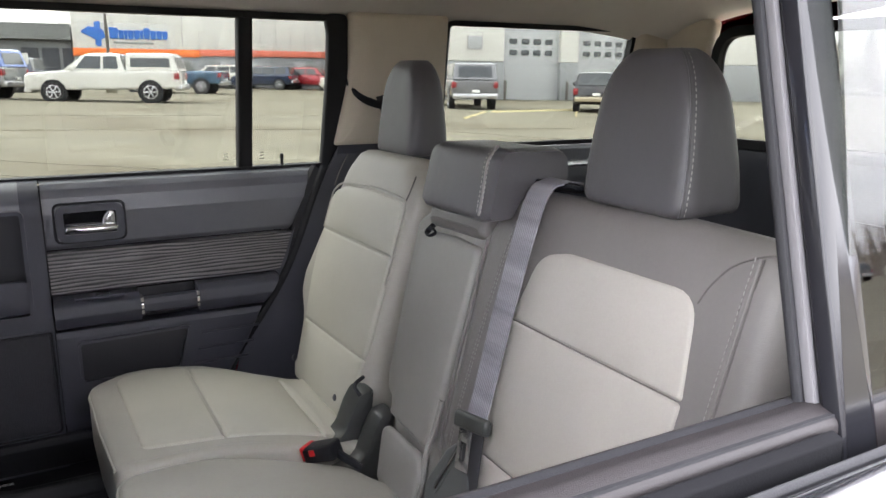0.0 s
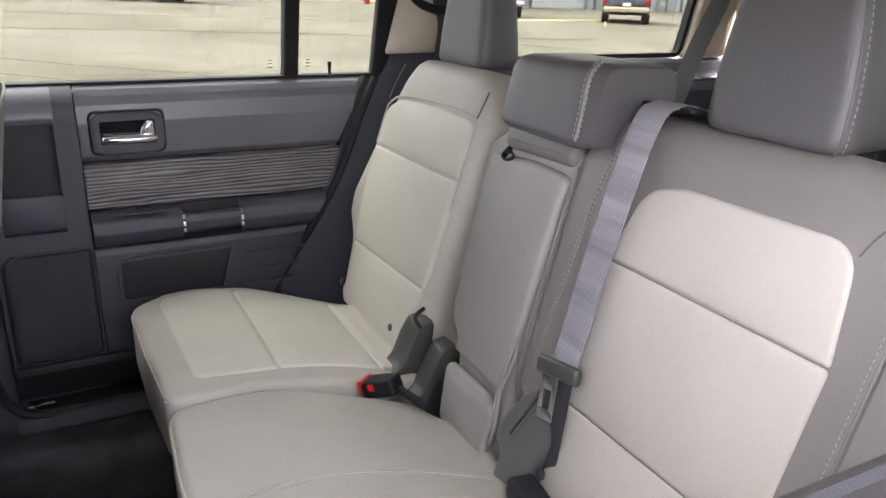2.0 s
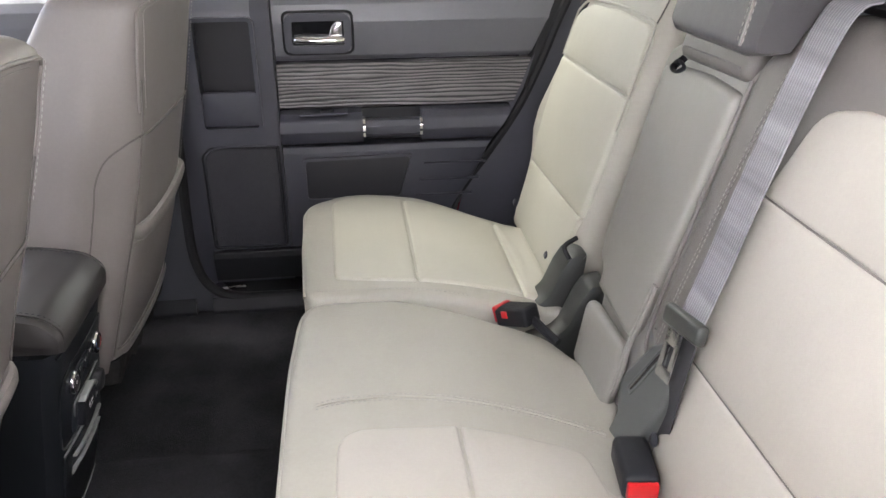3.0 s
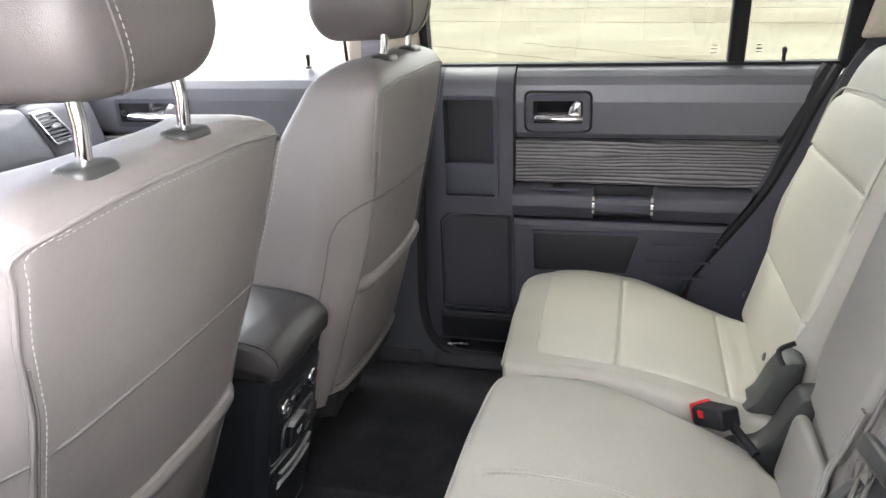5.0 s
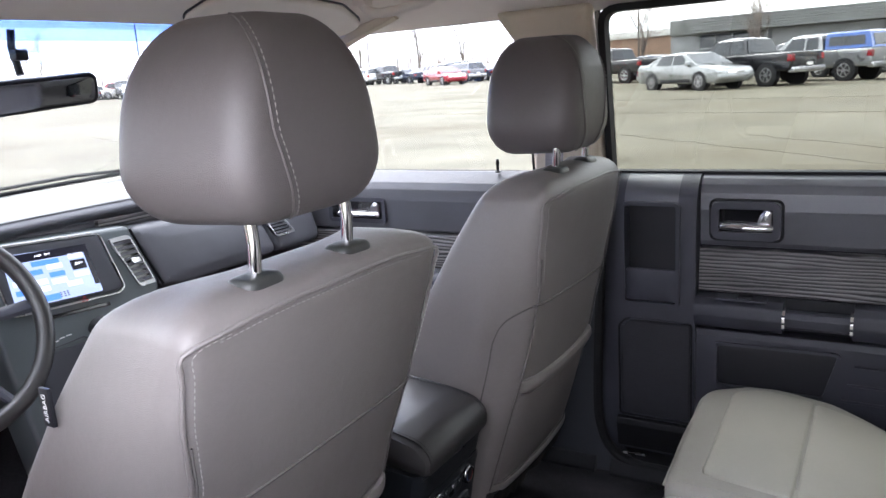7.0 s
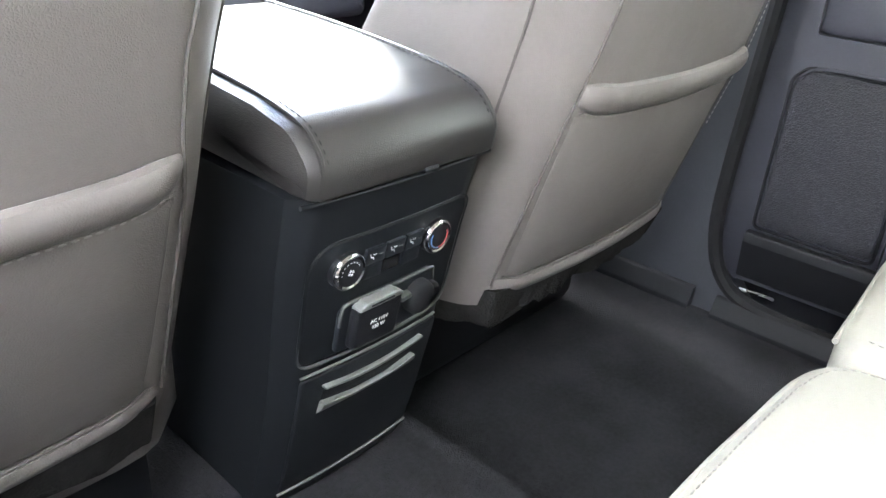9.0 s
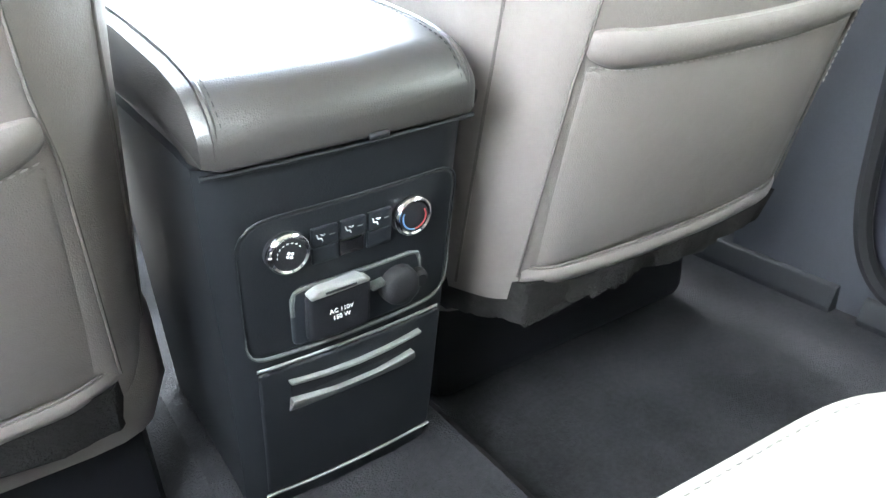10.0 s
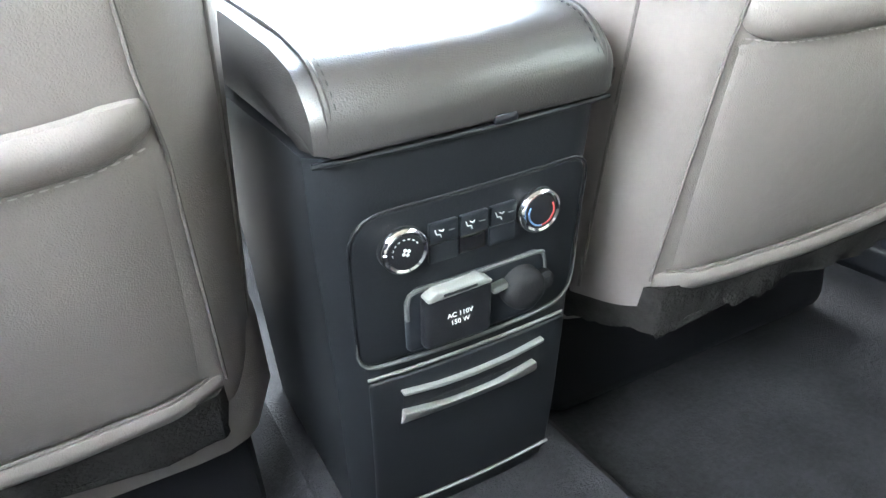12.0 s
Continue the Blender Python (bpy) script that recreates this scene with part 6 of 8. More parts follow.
    for k in range(4):
        part("shade_band", sheet(0.80 + 0.05 * k, 0.85 + 0.05 * k, 0.006, 0.001), SHADES[k], wind, "blue shade band")
    for s in (1, -1):
        a = [Vector((s * 0.755, 1.26, 1.15)), Vector((s * 0.70, 0.98, 1.32)), Vector((s * 0.635, 0.70, 1.49)), Vector((s * 0.66, 0.5, 1.575))]
        tagged(obj("a_pillar_trim", tube(curve(a, 6), 0.036, 10, flat=0.7), BEIGE), "beige windscreen pillar trim", "pillar trim", "", "structure")
    # tailgate with its window
    gate = thing("tailgate", (0, -2.17, 0.6), "dark tailgate trim with a tinted rear window", "tailgate", "", "structure")
    G = lambda u, v, w: Vector((u, -2.18 + 0.14 * (v - 1.15) + w, v))
    part("inner_panel", pillow(rpoly([(-0.72, 0.55), (0.72, 0.55), (0.72, 1.17), (-0.72, 1.17)], 0.03, step=0.05), G, -0.04, 0.0, 0.015, 0.0), SLATE, gate)
    part("window_frame", frame_ring(rpoly([(-0.60, 1.165), (0.60, 1.165), (0.55, 1.535), (-0.55, 1.535)], [0.05, 0.05, 0.12, 0.12], step=0.04), 0.03, G, -0.02, 0.01), RUBBER, gate)
    part("pane", pane(rpoly([(-0.59, 1.18), (0.59, 1.18), (0.54, 1.525), (-0.54, 1.525)], [0.05, 0.05, 0.12, 0.12], step=0.04), G, -0.01), TINT, gate)
    for s in (1, -1):
        part("side_trim", pillow(rpoly([(s * 0.60, 1.165), (s * 0.78, 1.165), (s * 0.77, 1.56), (s * 0.54, 1.56), (s * 0.57, 1.45)], 0.02, step=0.05), G, -0.03, 0.02, 0.015, 0.0), BEIGE, gate)
    # footwell bulkhead and hood beyond the glass
    tagged(obj("bulkhead", rbox((-0.78, 1.25, 0.30), (0.78, 1.32, 1.16), 0.02), BLACK), "dark footwell bulkhead", "bulkhead", "", "structure")
    tagged(obj("bonnet", pillow(rpoly([(-0.80, 1.34), (0.80, 1.34), (0.78, 2.35), (-0.78, 2.35)], [0.1, 0.1, 0.3, 0.3], step=0.08), lambda u, v, w: Vector((u, v, w - 0.10 - 0.03 * (u / 0.8) ** 2 - 0.03 * (v - 1.34))), 0.80, 0.955, 0.05, 0.02), PAINT), "maroon painted bonnet", "bonnet", "", "structure")


shell()


def left_rear_door():
    t = thing("rear_door", (-0.85, -0.4, 0.42), "maroon rear door with its window wound down", "car door", "doors")
    m = lambda pts: [(-x, z) for x, z in pts]
    part("inner_trim", slab(rounded(m([(0.862, 1.142), (0.842, 1.147), (0.812, 1.140), (0.795, 1.118), (0.79, 1.06), (0.80, 0.97), (0.86, 0.97)]), 0.012), -0.012, -0.93, 3), TRIMG, t, "charcoal door top trim")
    part("inner_seal", slab(rounded(m([(0.876, 1.136), (0.866, 1.140), (0.8605, 1.12), (0.876, 1.10)]), 0.003), -0.012, -0.705, 2), SEALB, t, "black felt lip of the window slot")
    part("inner_lower", slab(rounded(m([(0.86, 0.975), (0.79, 0.97), (0.74, 0.86), (0.735, 0.80), (0.77, 0.78), (0.765, 0.46), (0.86, 0.43)]), 0.012), -0.03, lambda z: rear_edge(z), 4), SLATE, t)
    part("outer_seal", slab(rounded(m([(0.8925, 1.125), (0.889, 1.131), (0.883, 1.124), (0.884, 1.10), (0.8925, 1.10)]), 0.003), 0.0, -0.95, 2), RUBBER, t)
    part("belt_moulding", slab(rounded(m([(0.928, 1.108), (0.917, 1.122), (0.896, 1.128), (0.8935, 1.105), (0.928, 1.10)]), 0.004), 0.0, -0.95, 2), GLOSSB, t, "gloss black belt moulding")
    body = [(-0.926, 1.110), (-0.948, 1.095), (-0.958, 1.06), (-0.962, 1.00), (-0.957, 0.90), (-0.953, 0.86), (-0.961, 0.82), (-0.966, 0.70), (-0.955, 0.50), (-0.93, 0.40), (-0.90, 0.40), (-0.90, 1.10)]
    part("outer_panel", slab(body, 0.0, -0.95, 3), PAINT, t, "maroon painted outer skin")
    return t


TRIMG = surface("grey_door_cap", (0.0165, 0.0142, 0.0150), 0.5, grain=700, bump=0.2, vary=0.12, kind="leather", spec=0.25)
left_rear_door()


def body_sides():
    for s in (1, -1):
        sd = "passenger side" if s > 0 else "driver side"
        prof = [(s * x, z) for x, z in [(0.87, 1.115), (0.925, 1.112), (0.95, 1.09), (0.962, 1.0), (0.957, 0.88), (0.966, 0.70), (0.955, 0.50), (0.92, 0.36), (0.87, 0.36)]]
        for nm, y0, y1 in (("body_side_rear", -0.955, -2.25), ("body_side_front", 0.005, 1.35)) + ((("body_side_middle", 0.0, -0.95),) if s > 0 else ()):
            tagged(obj(nm, slab(prof, y0, y1, 2), PAINT), "maroon painted body side, %s" % sd, "car body", "", "structure")
        F = side_glass(s)
        tagged(obj("pillar_cover", pillow(rpoly([(-0.955, 1.115), (-0.995, 1.40), (-0.98, 1.55), (-1.29, 1.55), (-1.295, 1.115)], 0.01, step=0.05), F, -0.03, -0.008, 0.004, 0.0), GLOSSB), "gloss black outer pillar cover, %s" % sd, "pillar cover", "", "structure")
        tagged(obj("pillar_cover", pillow(rpoly([(0.0, 1.115), (0.004, 1.545), (0.19, 1.545), (0.20, 1.115)], 0.01, step=0.05), F, -0.03, -0.008, 0.004, 0.0), GLOSSB), "gloss black outer centre pillar cover, %s" % sd, "pillar cover", "", "structure")


body_sides()


def right_front_door():
    t = thing("front_door", (0.8, 0.7, 0.42), "charcoal front door trim with grey wood strip", "car door", "doors")
    part("upper_pad", slab(rounded([(0.85, 1.139), (0.834, 1.139), (0.797, 1.111), (0.786, 1.092), (0.785, 1.06), (0.793, 0.975), (0.80, 0.966), (0.85, 0.966)], 0.007), 0.21, 1.12, 3), DASHM, t, "charcoal grained upper pad")
    part("wood_trim", slab(rounded([(0.82, 0.964), (0.784, 0.962), (0.776, 0.915), (0.773, 0.867), (0.82, 0.865)], 0.004), 0.21, 1.1, 8), WOOD, t, "grey wood-look trim strip with wavy grain")
    part("armrest", slab(rounded([(0.80, 0.866), (0.742, 0.863), (0.719, 0.852), (0.715, 0.825), (0.728, 0.795), (0.775, 0.786), (0.80, 0.786)], 0.014), 0.21, 1.0, 3), SLATE, t)
    part("lower_panel", slab(rounded([(0.82, 0.784), (0.757, 0.780), (0.756, 0.60), (0.762, 0.46), (0.82, 0.43)], 0.006), 0.21, 1.1, 3), SLATE, t)
    F = door_face(0.786)
    part("handle_bezel", frame_ring(rpoly([(0.665, 0.990), (0.875, 0.990), (0.875, 1.066), (0.665, 1.066)], 0.014, step=0.02), 0.012, F, -0.012, 0.005), SLATE, t)
    # black pad again, cavity shade by colour
    part("handle_recess", pillow(rpoly([(0.675, 1.0), (0.865, 1.0), (0.865, 1.056), (0.675, 1.056)], 0.008, step=0.02), F, -0.03, 0.0015, 0.002, 0, rings=3), GLOSSB, t, "hollow behind the door handle, shade as gloss black")
    lev = part("door_handle", tube(curve([F(0.832, 1.018, 0.006), F(0.82, 1.018, 0.012), F(0.76, 1.017, 0.015), F(0.70, 1.017, 0.012), F(0.688, 1.017, 0.006)], 8), [0.0045] + [0.0095] * 31 + [0.0045], 12, flat=0.8), CHROME, t, "chrome inner door handle")
    part("thumb_tab", pillow(rpoly([(0.725, 1.018), (0.688, 1.018), (0.688, 1.048), (0.702, 1.054), (0.716, 1.040)], [0.004, 0.004, 0.004, 0.006, 0.012], 5, 0.01), F, 0.0, 0.010, 0.004, 0.003, rings=3), SATIN, lev, "satin metal thumb tab")
    part("lock_knob", lathe([(0.009, 0), (0.009, 0.006), (0.006, 0.008)], 14, Matrix.Translation((0.786, 0.852, 1.026)) @ Matrix.Rotation(radians(-90), 4, "Y")), BLACK, t)
    part("lock_pin", lathe([(0.008, 0), (0.008, 0.003), (0.0042, 0.006), (0.004, 0.020), (0.0055, 0.026), (0.005, 0.033), (0.002, 0.036)], 14, Matrix.Translation((0.822, 0.31, 1.138))), BLACK, t, "black lock pin")


right_front_door()


def pillar_belts():
    t = thing("seat_belt", (0.74, -1.05, 1.2), "black seat belt hanging from the rear pillar trim", "seat belt")
    part("webbing", belt([(0.76, -1.09, 1.33), (0.745, -1.10, 1.27), (0.735, -1.085, 1.18), (0.72, -1.06, 1.02)], 0.046, along=(0.1, 1, 0)), BELTB, t)
    part("guide", tube(curve([(0.786, -0.985, 1.385), (0.775, -0.998, 1.35), (0.765, -1.03, 1.32), (0.755, -1.08, 1.302), (0.752, -1.13, 1.298)], 6), [0.004 + 0.008 * min(1, k / 14) for k in range(25)], 8, flat=0.6), BLACK, t, "curved black belt guide")
    u = thing("seat_belt", (0.62, -1.95, 1.2), "grey seat belt hanging beside the tailgate pillar", "seat belt")
    part("webbing", belt([(0.700, -1.995, 1.385), (0.690, -1.985, 1.345), (0.662, -1.885, 1.205), (0.612, -1.785, 1.085), (0.585, -1.735, 1.02)], 0.052, along=(0.73, 0.68, 0)), BELTB, u)
    part("anchor", rbox((0.660, -2.020, 1.362), (0.745, -1.982, 1.402), 0.012), BLACK, u, "black belt anchor")
    v = thing("seat_belt", (0.70, 0.1, 1.2), "dark seat belt on the centre pillar", "seat belt")
    part("webbing", belt([(0.735, 0.09, 1.40), (0.728, 0.10, 1.30), (0.725, 0.11, 1.10), (0.73, 0.12, 0.80)], 0.046, along=(0, 1, 0)), BELT, v)
    part("anchor", rbox((0.722, 0.06, 1.39), (0.75, 0.125, 1.44), 0.008), BEIGE, v, "beige belt height adjuster")


pillar_belts()


def third_row():
    t = thing("third_row_seat", (-0.32, -1.7, 0.5), "dark blue-black third row seat back with a woven tag", "car seat")
    T = lambda u, v, w: Vector((u, -1.68 - 0.16 * (v - 0.9) + w, v))
    b = part("backrest", pillow(rpoly([(-0.60, 0.66), (-0.045, 0.66), (-0.03, 0.95), (-0.045, 1.16), (-0.09, 1.20), (-0.16, 1.205), (-0.60, 1.205)], [0.03, 0.03, 0.2, 0.05, 0.03, 0.02, 0.04], step=0.03), T, -0.10, 0.0, 0.035, 0.01), NAVY, t)
    for z in (0.80, 0.95, 1.09):
        seam_line(b, [(-0.56, z), (-0.3, z + 0.004), (-0.07, z)], T, 0.009, 0.002, BLACK)
    part("top_roll", pillow(rpoly([(-0.58, 1.195), (-0.13, 1.195), (-0.11, 1.215), (-0.13, 1.225), (-0.58, 1.225)], 0.01, step=0.03), T, -0.12, -0.03, 0.01, 0.0), BLACK, t)
    part("cushion", rbox((-0.60, -1.66, 0.50), (-0.04, -1.30, 0.66), 0.04, 3), NAVY, t)
    tg = part("woven_tag", prism([(-0.205, 0.985), (-0.255, 0.985), (-0.255, 1.01), (-0.205, 1.01)], T, 0.011, 0.013), WHITE, t, "white woven tag with a red edge")
    part("tag_edge", prism([(-0.205, 1.003), (-0.255, 1.003), (-0.255, 1.01), (-0.205, 1.01)], T, 0.013, 0.0135), RED, tg)
    c = thing("cup_holder_tray", (-0.66, -1.25, 0.8), "light grey side tray with a round cup holder", "cup holder")
    part("tray", pillow(rpoly([(-0.80, -1.0), (-0.57, -1.02), (-0.54, -1.35), (-0.54, -1.62), (-0.80, -1.62)], [0.03, 0.06, 0.1, 0.05, 0.02], step=0.03), flat_up, 0.72, 0.905, 0.02, 0.0), TRAY, c)
    part("cup_well", lathe([(0.040, 0.0), (0.046, 0.006), (0.043, 0.008), (0.039, 0.004), (0.036, 0.003)], 28, Matrix.Translation((-0.645, -1.16, 0.901))), BLACK, c, "dark round cup well")


NAVY = surface("blue_black_cloth", (0.012, 0.016, 0.026), 0.8, grain=600, bump=0.4, vary=0.2)
third_row()


# ---- dashboard and front fittings ----
def stack(u, v, w):
    return Vector((u, 0.895 + 0.30 * (v - 1.0) - w, v))


def air_vent(t, V):
    """A slatted vent on the unit square of V."""
    v = part("air_vent", frame_ring(rpoly([(0, 0), (1, 0), (1, 1), (0, 1)], 0.12, 5, 0.2), 0.07, V, 0.002, 0.012), SATIN, t, "air vent with a bright frame")
    part("vent_back", pillow(rpoly([(0.05, 0.05), (0.95, 0.05), (0.95, 0.95), (0.05, 0.95)], 0.1, 5, 0.2), V, 0.0, 0.005, 0.001, 0.0, rings=2), GLOSSB, v)
    for k in range(8):
        b = 0.10 + 0.108 * k
        part("slat", prism([(0.07, b), (0.93, b), (0.93, b + 0.05), (0.07, b + 0.05)], V, 0.004, 0.010), DASHM, v)
    part("vent_tab", pillow(rpoly([(0.36, 0.47), (0.80, 0.47), (0.80, 0.57), (0.36, 0.57)], 0.03, 3, 0.2), V, 0.009, 0.017, 0.002, 0.0, rings=2), CHROME, v, "chrome vent tab")


def dashboard():
    t = thing("dashboard", (0, 1.0, 0.6), "charcoal dashboard with wood strip, air vents and pale top", "dashboard")
    prof = rpoly([(1.30, 1.155), (1.10, 1.172), (0.99, 1.158), (0.955, 1.132), (0.985, 1.115), (0.965, 1.05), (0.94, 1.00), (0.99, 0.86), (1.05, 0.80), (1.25, 0.80)], [0.01, 0.1, 0.05, 0.012, 0.01, 0.1, 0.06, 0.05, 0.05, 0.02], 5, 0.04)
    rings = []
    for k in range(21):
        x = -0.765 + 1.53 * k / 20
        arch = 0.012 * (1 - (x / 0.77) ** 2)
        rings.append([Vector((x, p.x - 0.0 + 0.02 * (abs(x) / 0.77) ** 2, p.y + arch)) for p in prof])
    part("body", skin(bmesh.new(), rings), DASHM, t)
    tp = []
    for k in range(21):
        x = -0.755 + 1.51 * k / 20
        arch = 0.012 * (1 - (x / 0.77) ** 2)
        back = 0.02 * (abs(x) / 0.77) ** 2
        tp.append([Vector((x, y + back, z + arch)) for y, z in ((0.975, 1.150), (0.995, 1.166), (1.10, 1.176), (1.29, 1.160), (1.29, 1.150), (1.0, 1.145))])
    part("top_pad", skin(bmesh.new(), tp), DASHTOP, t, "dash top with windscreen glare in its pale grey")
    part("wood_strip", slab(rounded([(0, 0)] * 0 + [(0.06, 1.128), (0.76, 1.110), (0.76, 1.094), (0.06, 1.112)], 0.002), 0.960, 0.975, 2), WOOD, t, "grey wood-look strip")
    part("wood_strip", slab(rounded([(-0.76, 1.110), (-0.20, 1.128), (-0.20, 1.112), (-0.76, 1.094)], 0.002), 0.960, 0.975, 2), WOOD, t, "grey wood-look strip")
    # glovebox pad bulging toward the passenger
    part("glovebox_pad", pillow(rpoly([(0.152, 0.955), (0.20, 0.945), (0.55, 0.945), (0.505, 1.088), (0.114, 1.102)], [0.02, 0.1, 0.03, 0.03, 0.02], step=0.03), stack, -0.09, 0.008, 0.02, 0.012), DASHM, t)
    part("pad_line", tube([stack(0.110, 1.10, 0.004), stack(0.122, 1.045, 0.005), stack(0.148, 0.96, 0.004)], 0.003, 6), SEALB, t, "dark joint beside the pad")
    end = part("end_panel", pillow(rpoly([(0.553, 0.945), (0.74, 0.945), (0.74, 1.082), (0.508, 1.088)], [0.02, 0.03, 0.04, 0.03], step=0.03), stack, -0.09, 0.004, 0.02, 0.0), DASHM, t)
    air_vent(end, lambda a, b, w: stack(0.547 - 0.036 * b + (0.080 - 0.016 * b) * a, 0.990 + 0.085 * b, w + 0.002))
    part("glovebox", pillow(rpoly([(0.14, 0.72), (0.72, 0.72), (0.74, 0.91), (0.13, 0.92)], 0.03, step=0.04), stack, -0.12, -0.01, 0.03, 0.005), SLATE, t)
    return t


def centre_stack():
    t = thing("centre_stack", (-0.08, 0.9, 0.6), "grey centre stack with lit touch display, vents and audio knob", "control panel")
    base = part("panel", pillow(rpoly([(-0.245, 0.62), (0.055, 0.62), (0.085, 0.90), (0.146, 0.962), (0.112, 1.108), (-0.235, 1.128), (-0.255, 0.98)], [0.03, 0.03, 0.1, 0.05, 0.02, 0.02, 0.1], step=0.03), stack, -0.10, 0.004, 0.012, 0.0), STACKM, t)
    bez = part("bezel", pillow(rpoly([(-0.215, 0.992), (0.024, 0.978), (0.043, 0.985), (0.024, 1.106), (-0.205, 1.122), (-0.22, 1.11)], [0.02, 0.02, 0.02, 0.02, 0.02, 0.02], step=0.02), stack, 0.0, 0.012, 0.006, 0.0), GREYD, t, "dark display surround")
    part("bezel_trim", frame_ring(rpoly([(-0.218, 0.986), (0.026, 0.972), (0.047, 0.982), (0.028, 1.110), (-0.206, 1.126), (-0.224, 1.112)], 0.02, step=0.02), 0.003, stack, 0.006, 0.0125), SATIN, bez)
    scr = part("display", pillow(rpoly([(-0.202, 1.000), (-0.010, 0.988), (-0.016, 1.092), (-0.196, 1.106)], 0.004, step=0.03), stack, 0.01, 0.0135, 0.001, 0.0, rings=2), SCREEN, t, "lit touch display")
    # display content: dark title bar, tiles and readings
    def S(a, b, w=0.0):
        x0, x1 = -0.201 + 0.002 * b, -0.011 - 0.004 * b
        return stack(x0 + (x1 - x0) * a, 1.001 + 0.104 * b - 0.012 * a, 0.0138 + w)
    def tile(a0, b0, a1, b1, mat, name="display_tile", w=0.0):
        bm = bmesh.new()
        skin(bm, [[S(a0, b0, w), S(a1, b0, w), S(a1, b1, w), S(a0, b1, w)], [S(a0, b0, w + 0.0003), S(a1, b0, w + 0.0003), S(a1, b1, w + 0.0003), S(a0, b1, w + 0.0003)]])
        part(name, bm, mat, scr)
    tile(0.0, 0.84, 1.0, 1.0, TILE_D)
    tile(0.94, 0.16, 1.0, 0.84, TILE_D)
    tile(0.30, 0.72, 0.62, 0.82, TILE_B)
    tile(0.74, 0.52, 0.92, 0.72, TILE_D)
    tile(0.28, 0.02, 0.50, 0.14, TILE_B)
    for i, (a, b) in enumerate(((0.04, 0.70), (0.22, 0.56), (0.04, 0.40), (0.24, 0.36), (0.46, 0.62), (0.46, 0.46), (0.46, 0.32), (0.74, 0.38), (0.24, 0.22), (0.04, 0.22), (0.74, 0.76), (0.62, 0.22))):
        tile(a, b, a + 0.18, b + 0.10, TILE_L if i % 4 != 1 else TILE_B)
    for i in range(9):
        a, b = 0.50 + 0.04 * (i % 3), 0.05 + 0.04 * (i // 3)
        tile(a, b, a + 0.02, b + 0.02, TILE_D, "display_icon", 0.0005)
    M = lambda p: Matrix.Translation(p) @ Matrix.Rotation(radians(90 + 16), 4, "X") @ Matrix.Rotation(radians(-3.5), 4, "Z")
    lettering("1:08  30°", 0.010, M(S(0.45, 0.91, 0.0004)), PALE_D, scr)
    lettering("83°", 0.013, M(S(0.83, 0.62, 0.0006)), PALE_D, scr)
    # vent beside the display
    air_vent(t, lambda a, b, w: stack(0.083 - 0.039 * b + (0.044 + 0.011 * b) * a, 0.972 + 0.117 * b, w))
    # audio controls
    part("disc_slot", pillow(rpoly([(-0.155, 0.962), (0.0, 0.952), (0.0, 0.960), (-0.155, 0.970)], 0.002, step=0.03), stack, 0.002, 0.0065, 0.001, 0.0, rings=2), GLOSSB, t, "dark disc slot")
    m = Matrix.Translation(stack(-0.045, 0.918, 0.004)) @ Matrix.Rotation(radians(90 + 16), 4, "X")
    k = part("audio_knob", lathe([(0.025, 0), (0.024, 0.012), (0.021, 0.016)], 28, m), BLACK, t, "black audio knob with chrome face")
    part("knob_face", lathe([(0.0165, 0.015), (0.0165, 0.020), (0.012, 0.023)], 28, m), CHROME, k)
    part("trim_line", tube([stack(0.0, 0.925, 0.006), stack(0.055, 0.930, 0.006)], 0.0016, 6), SATIN, t)
    part("trim_line", tube([stack(-0.16, 0.905, 0.006), stack(-0.085, 0.908, 0.006), stack(-0.06, 0.888, 0.006)], 0.0014, 6), GREYD, t)
    for a, b in ((-0.15, 0.915), (-0.135, 0.918), (-0.12, 0.919), (0.02, 0.94), (-0.15, 0.945), (-0.10, 0.86), (-0.13, 0.865)):
        part("key_mark", prism([(a, b), (a + 0.012, b), (a + 0.012, b + 0.002), (a, b + 0.002)], stack, 0.004, 0.0048), WHITE, t, "white key mark")
    tri = [stack(-0.065, 0.978, 0.013), stack(-0.058, 0.988, 0.013), stack(-0.051, 0.9775, 0.013)]
    part("hazard_mark", tube(tri, 0.0008, 5, closed=True), RED, t, "red hazard triangle")
    part("key_panel", pillow(rpoly([(-0.20, 0.66), (0.03, 0.66), (0.045, 0.86), (-0.02, 0.895), (-0.20, 0.90)], 0.02, step=0.03), stack, 0.0, 0.007, 0.003, 0.0), GREYD, t)


STACKM = surface("grey_satin_panel", (0.085, 0.10, 0.105), 0.35, grain=500, bump=0.05, vary=0.08)
dashboard()
centre_stack()


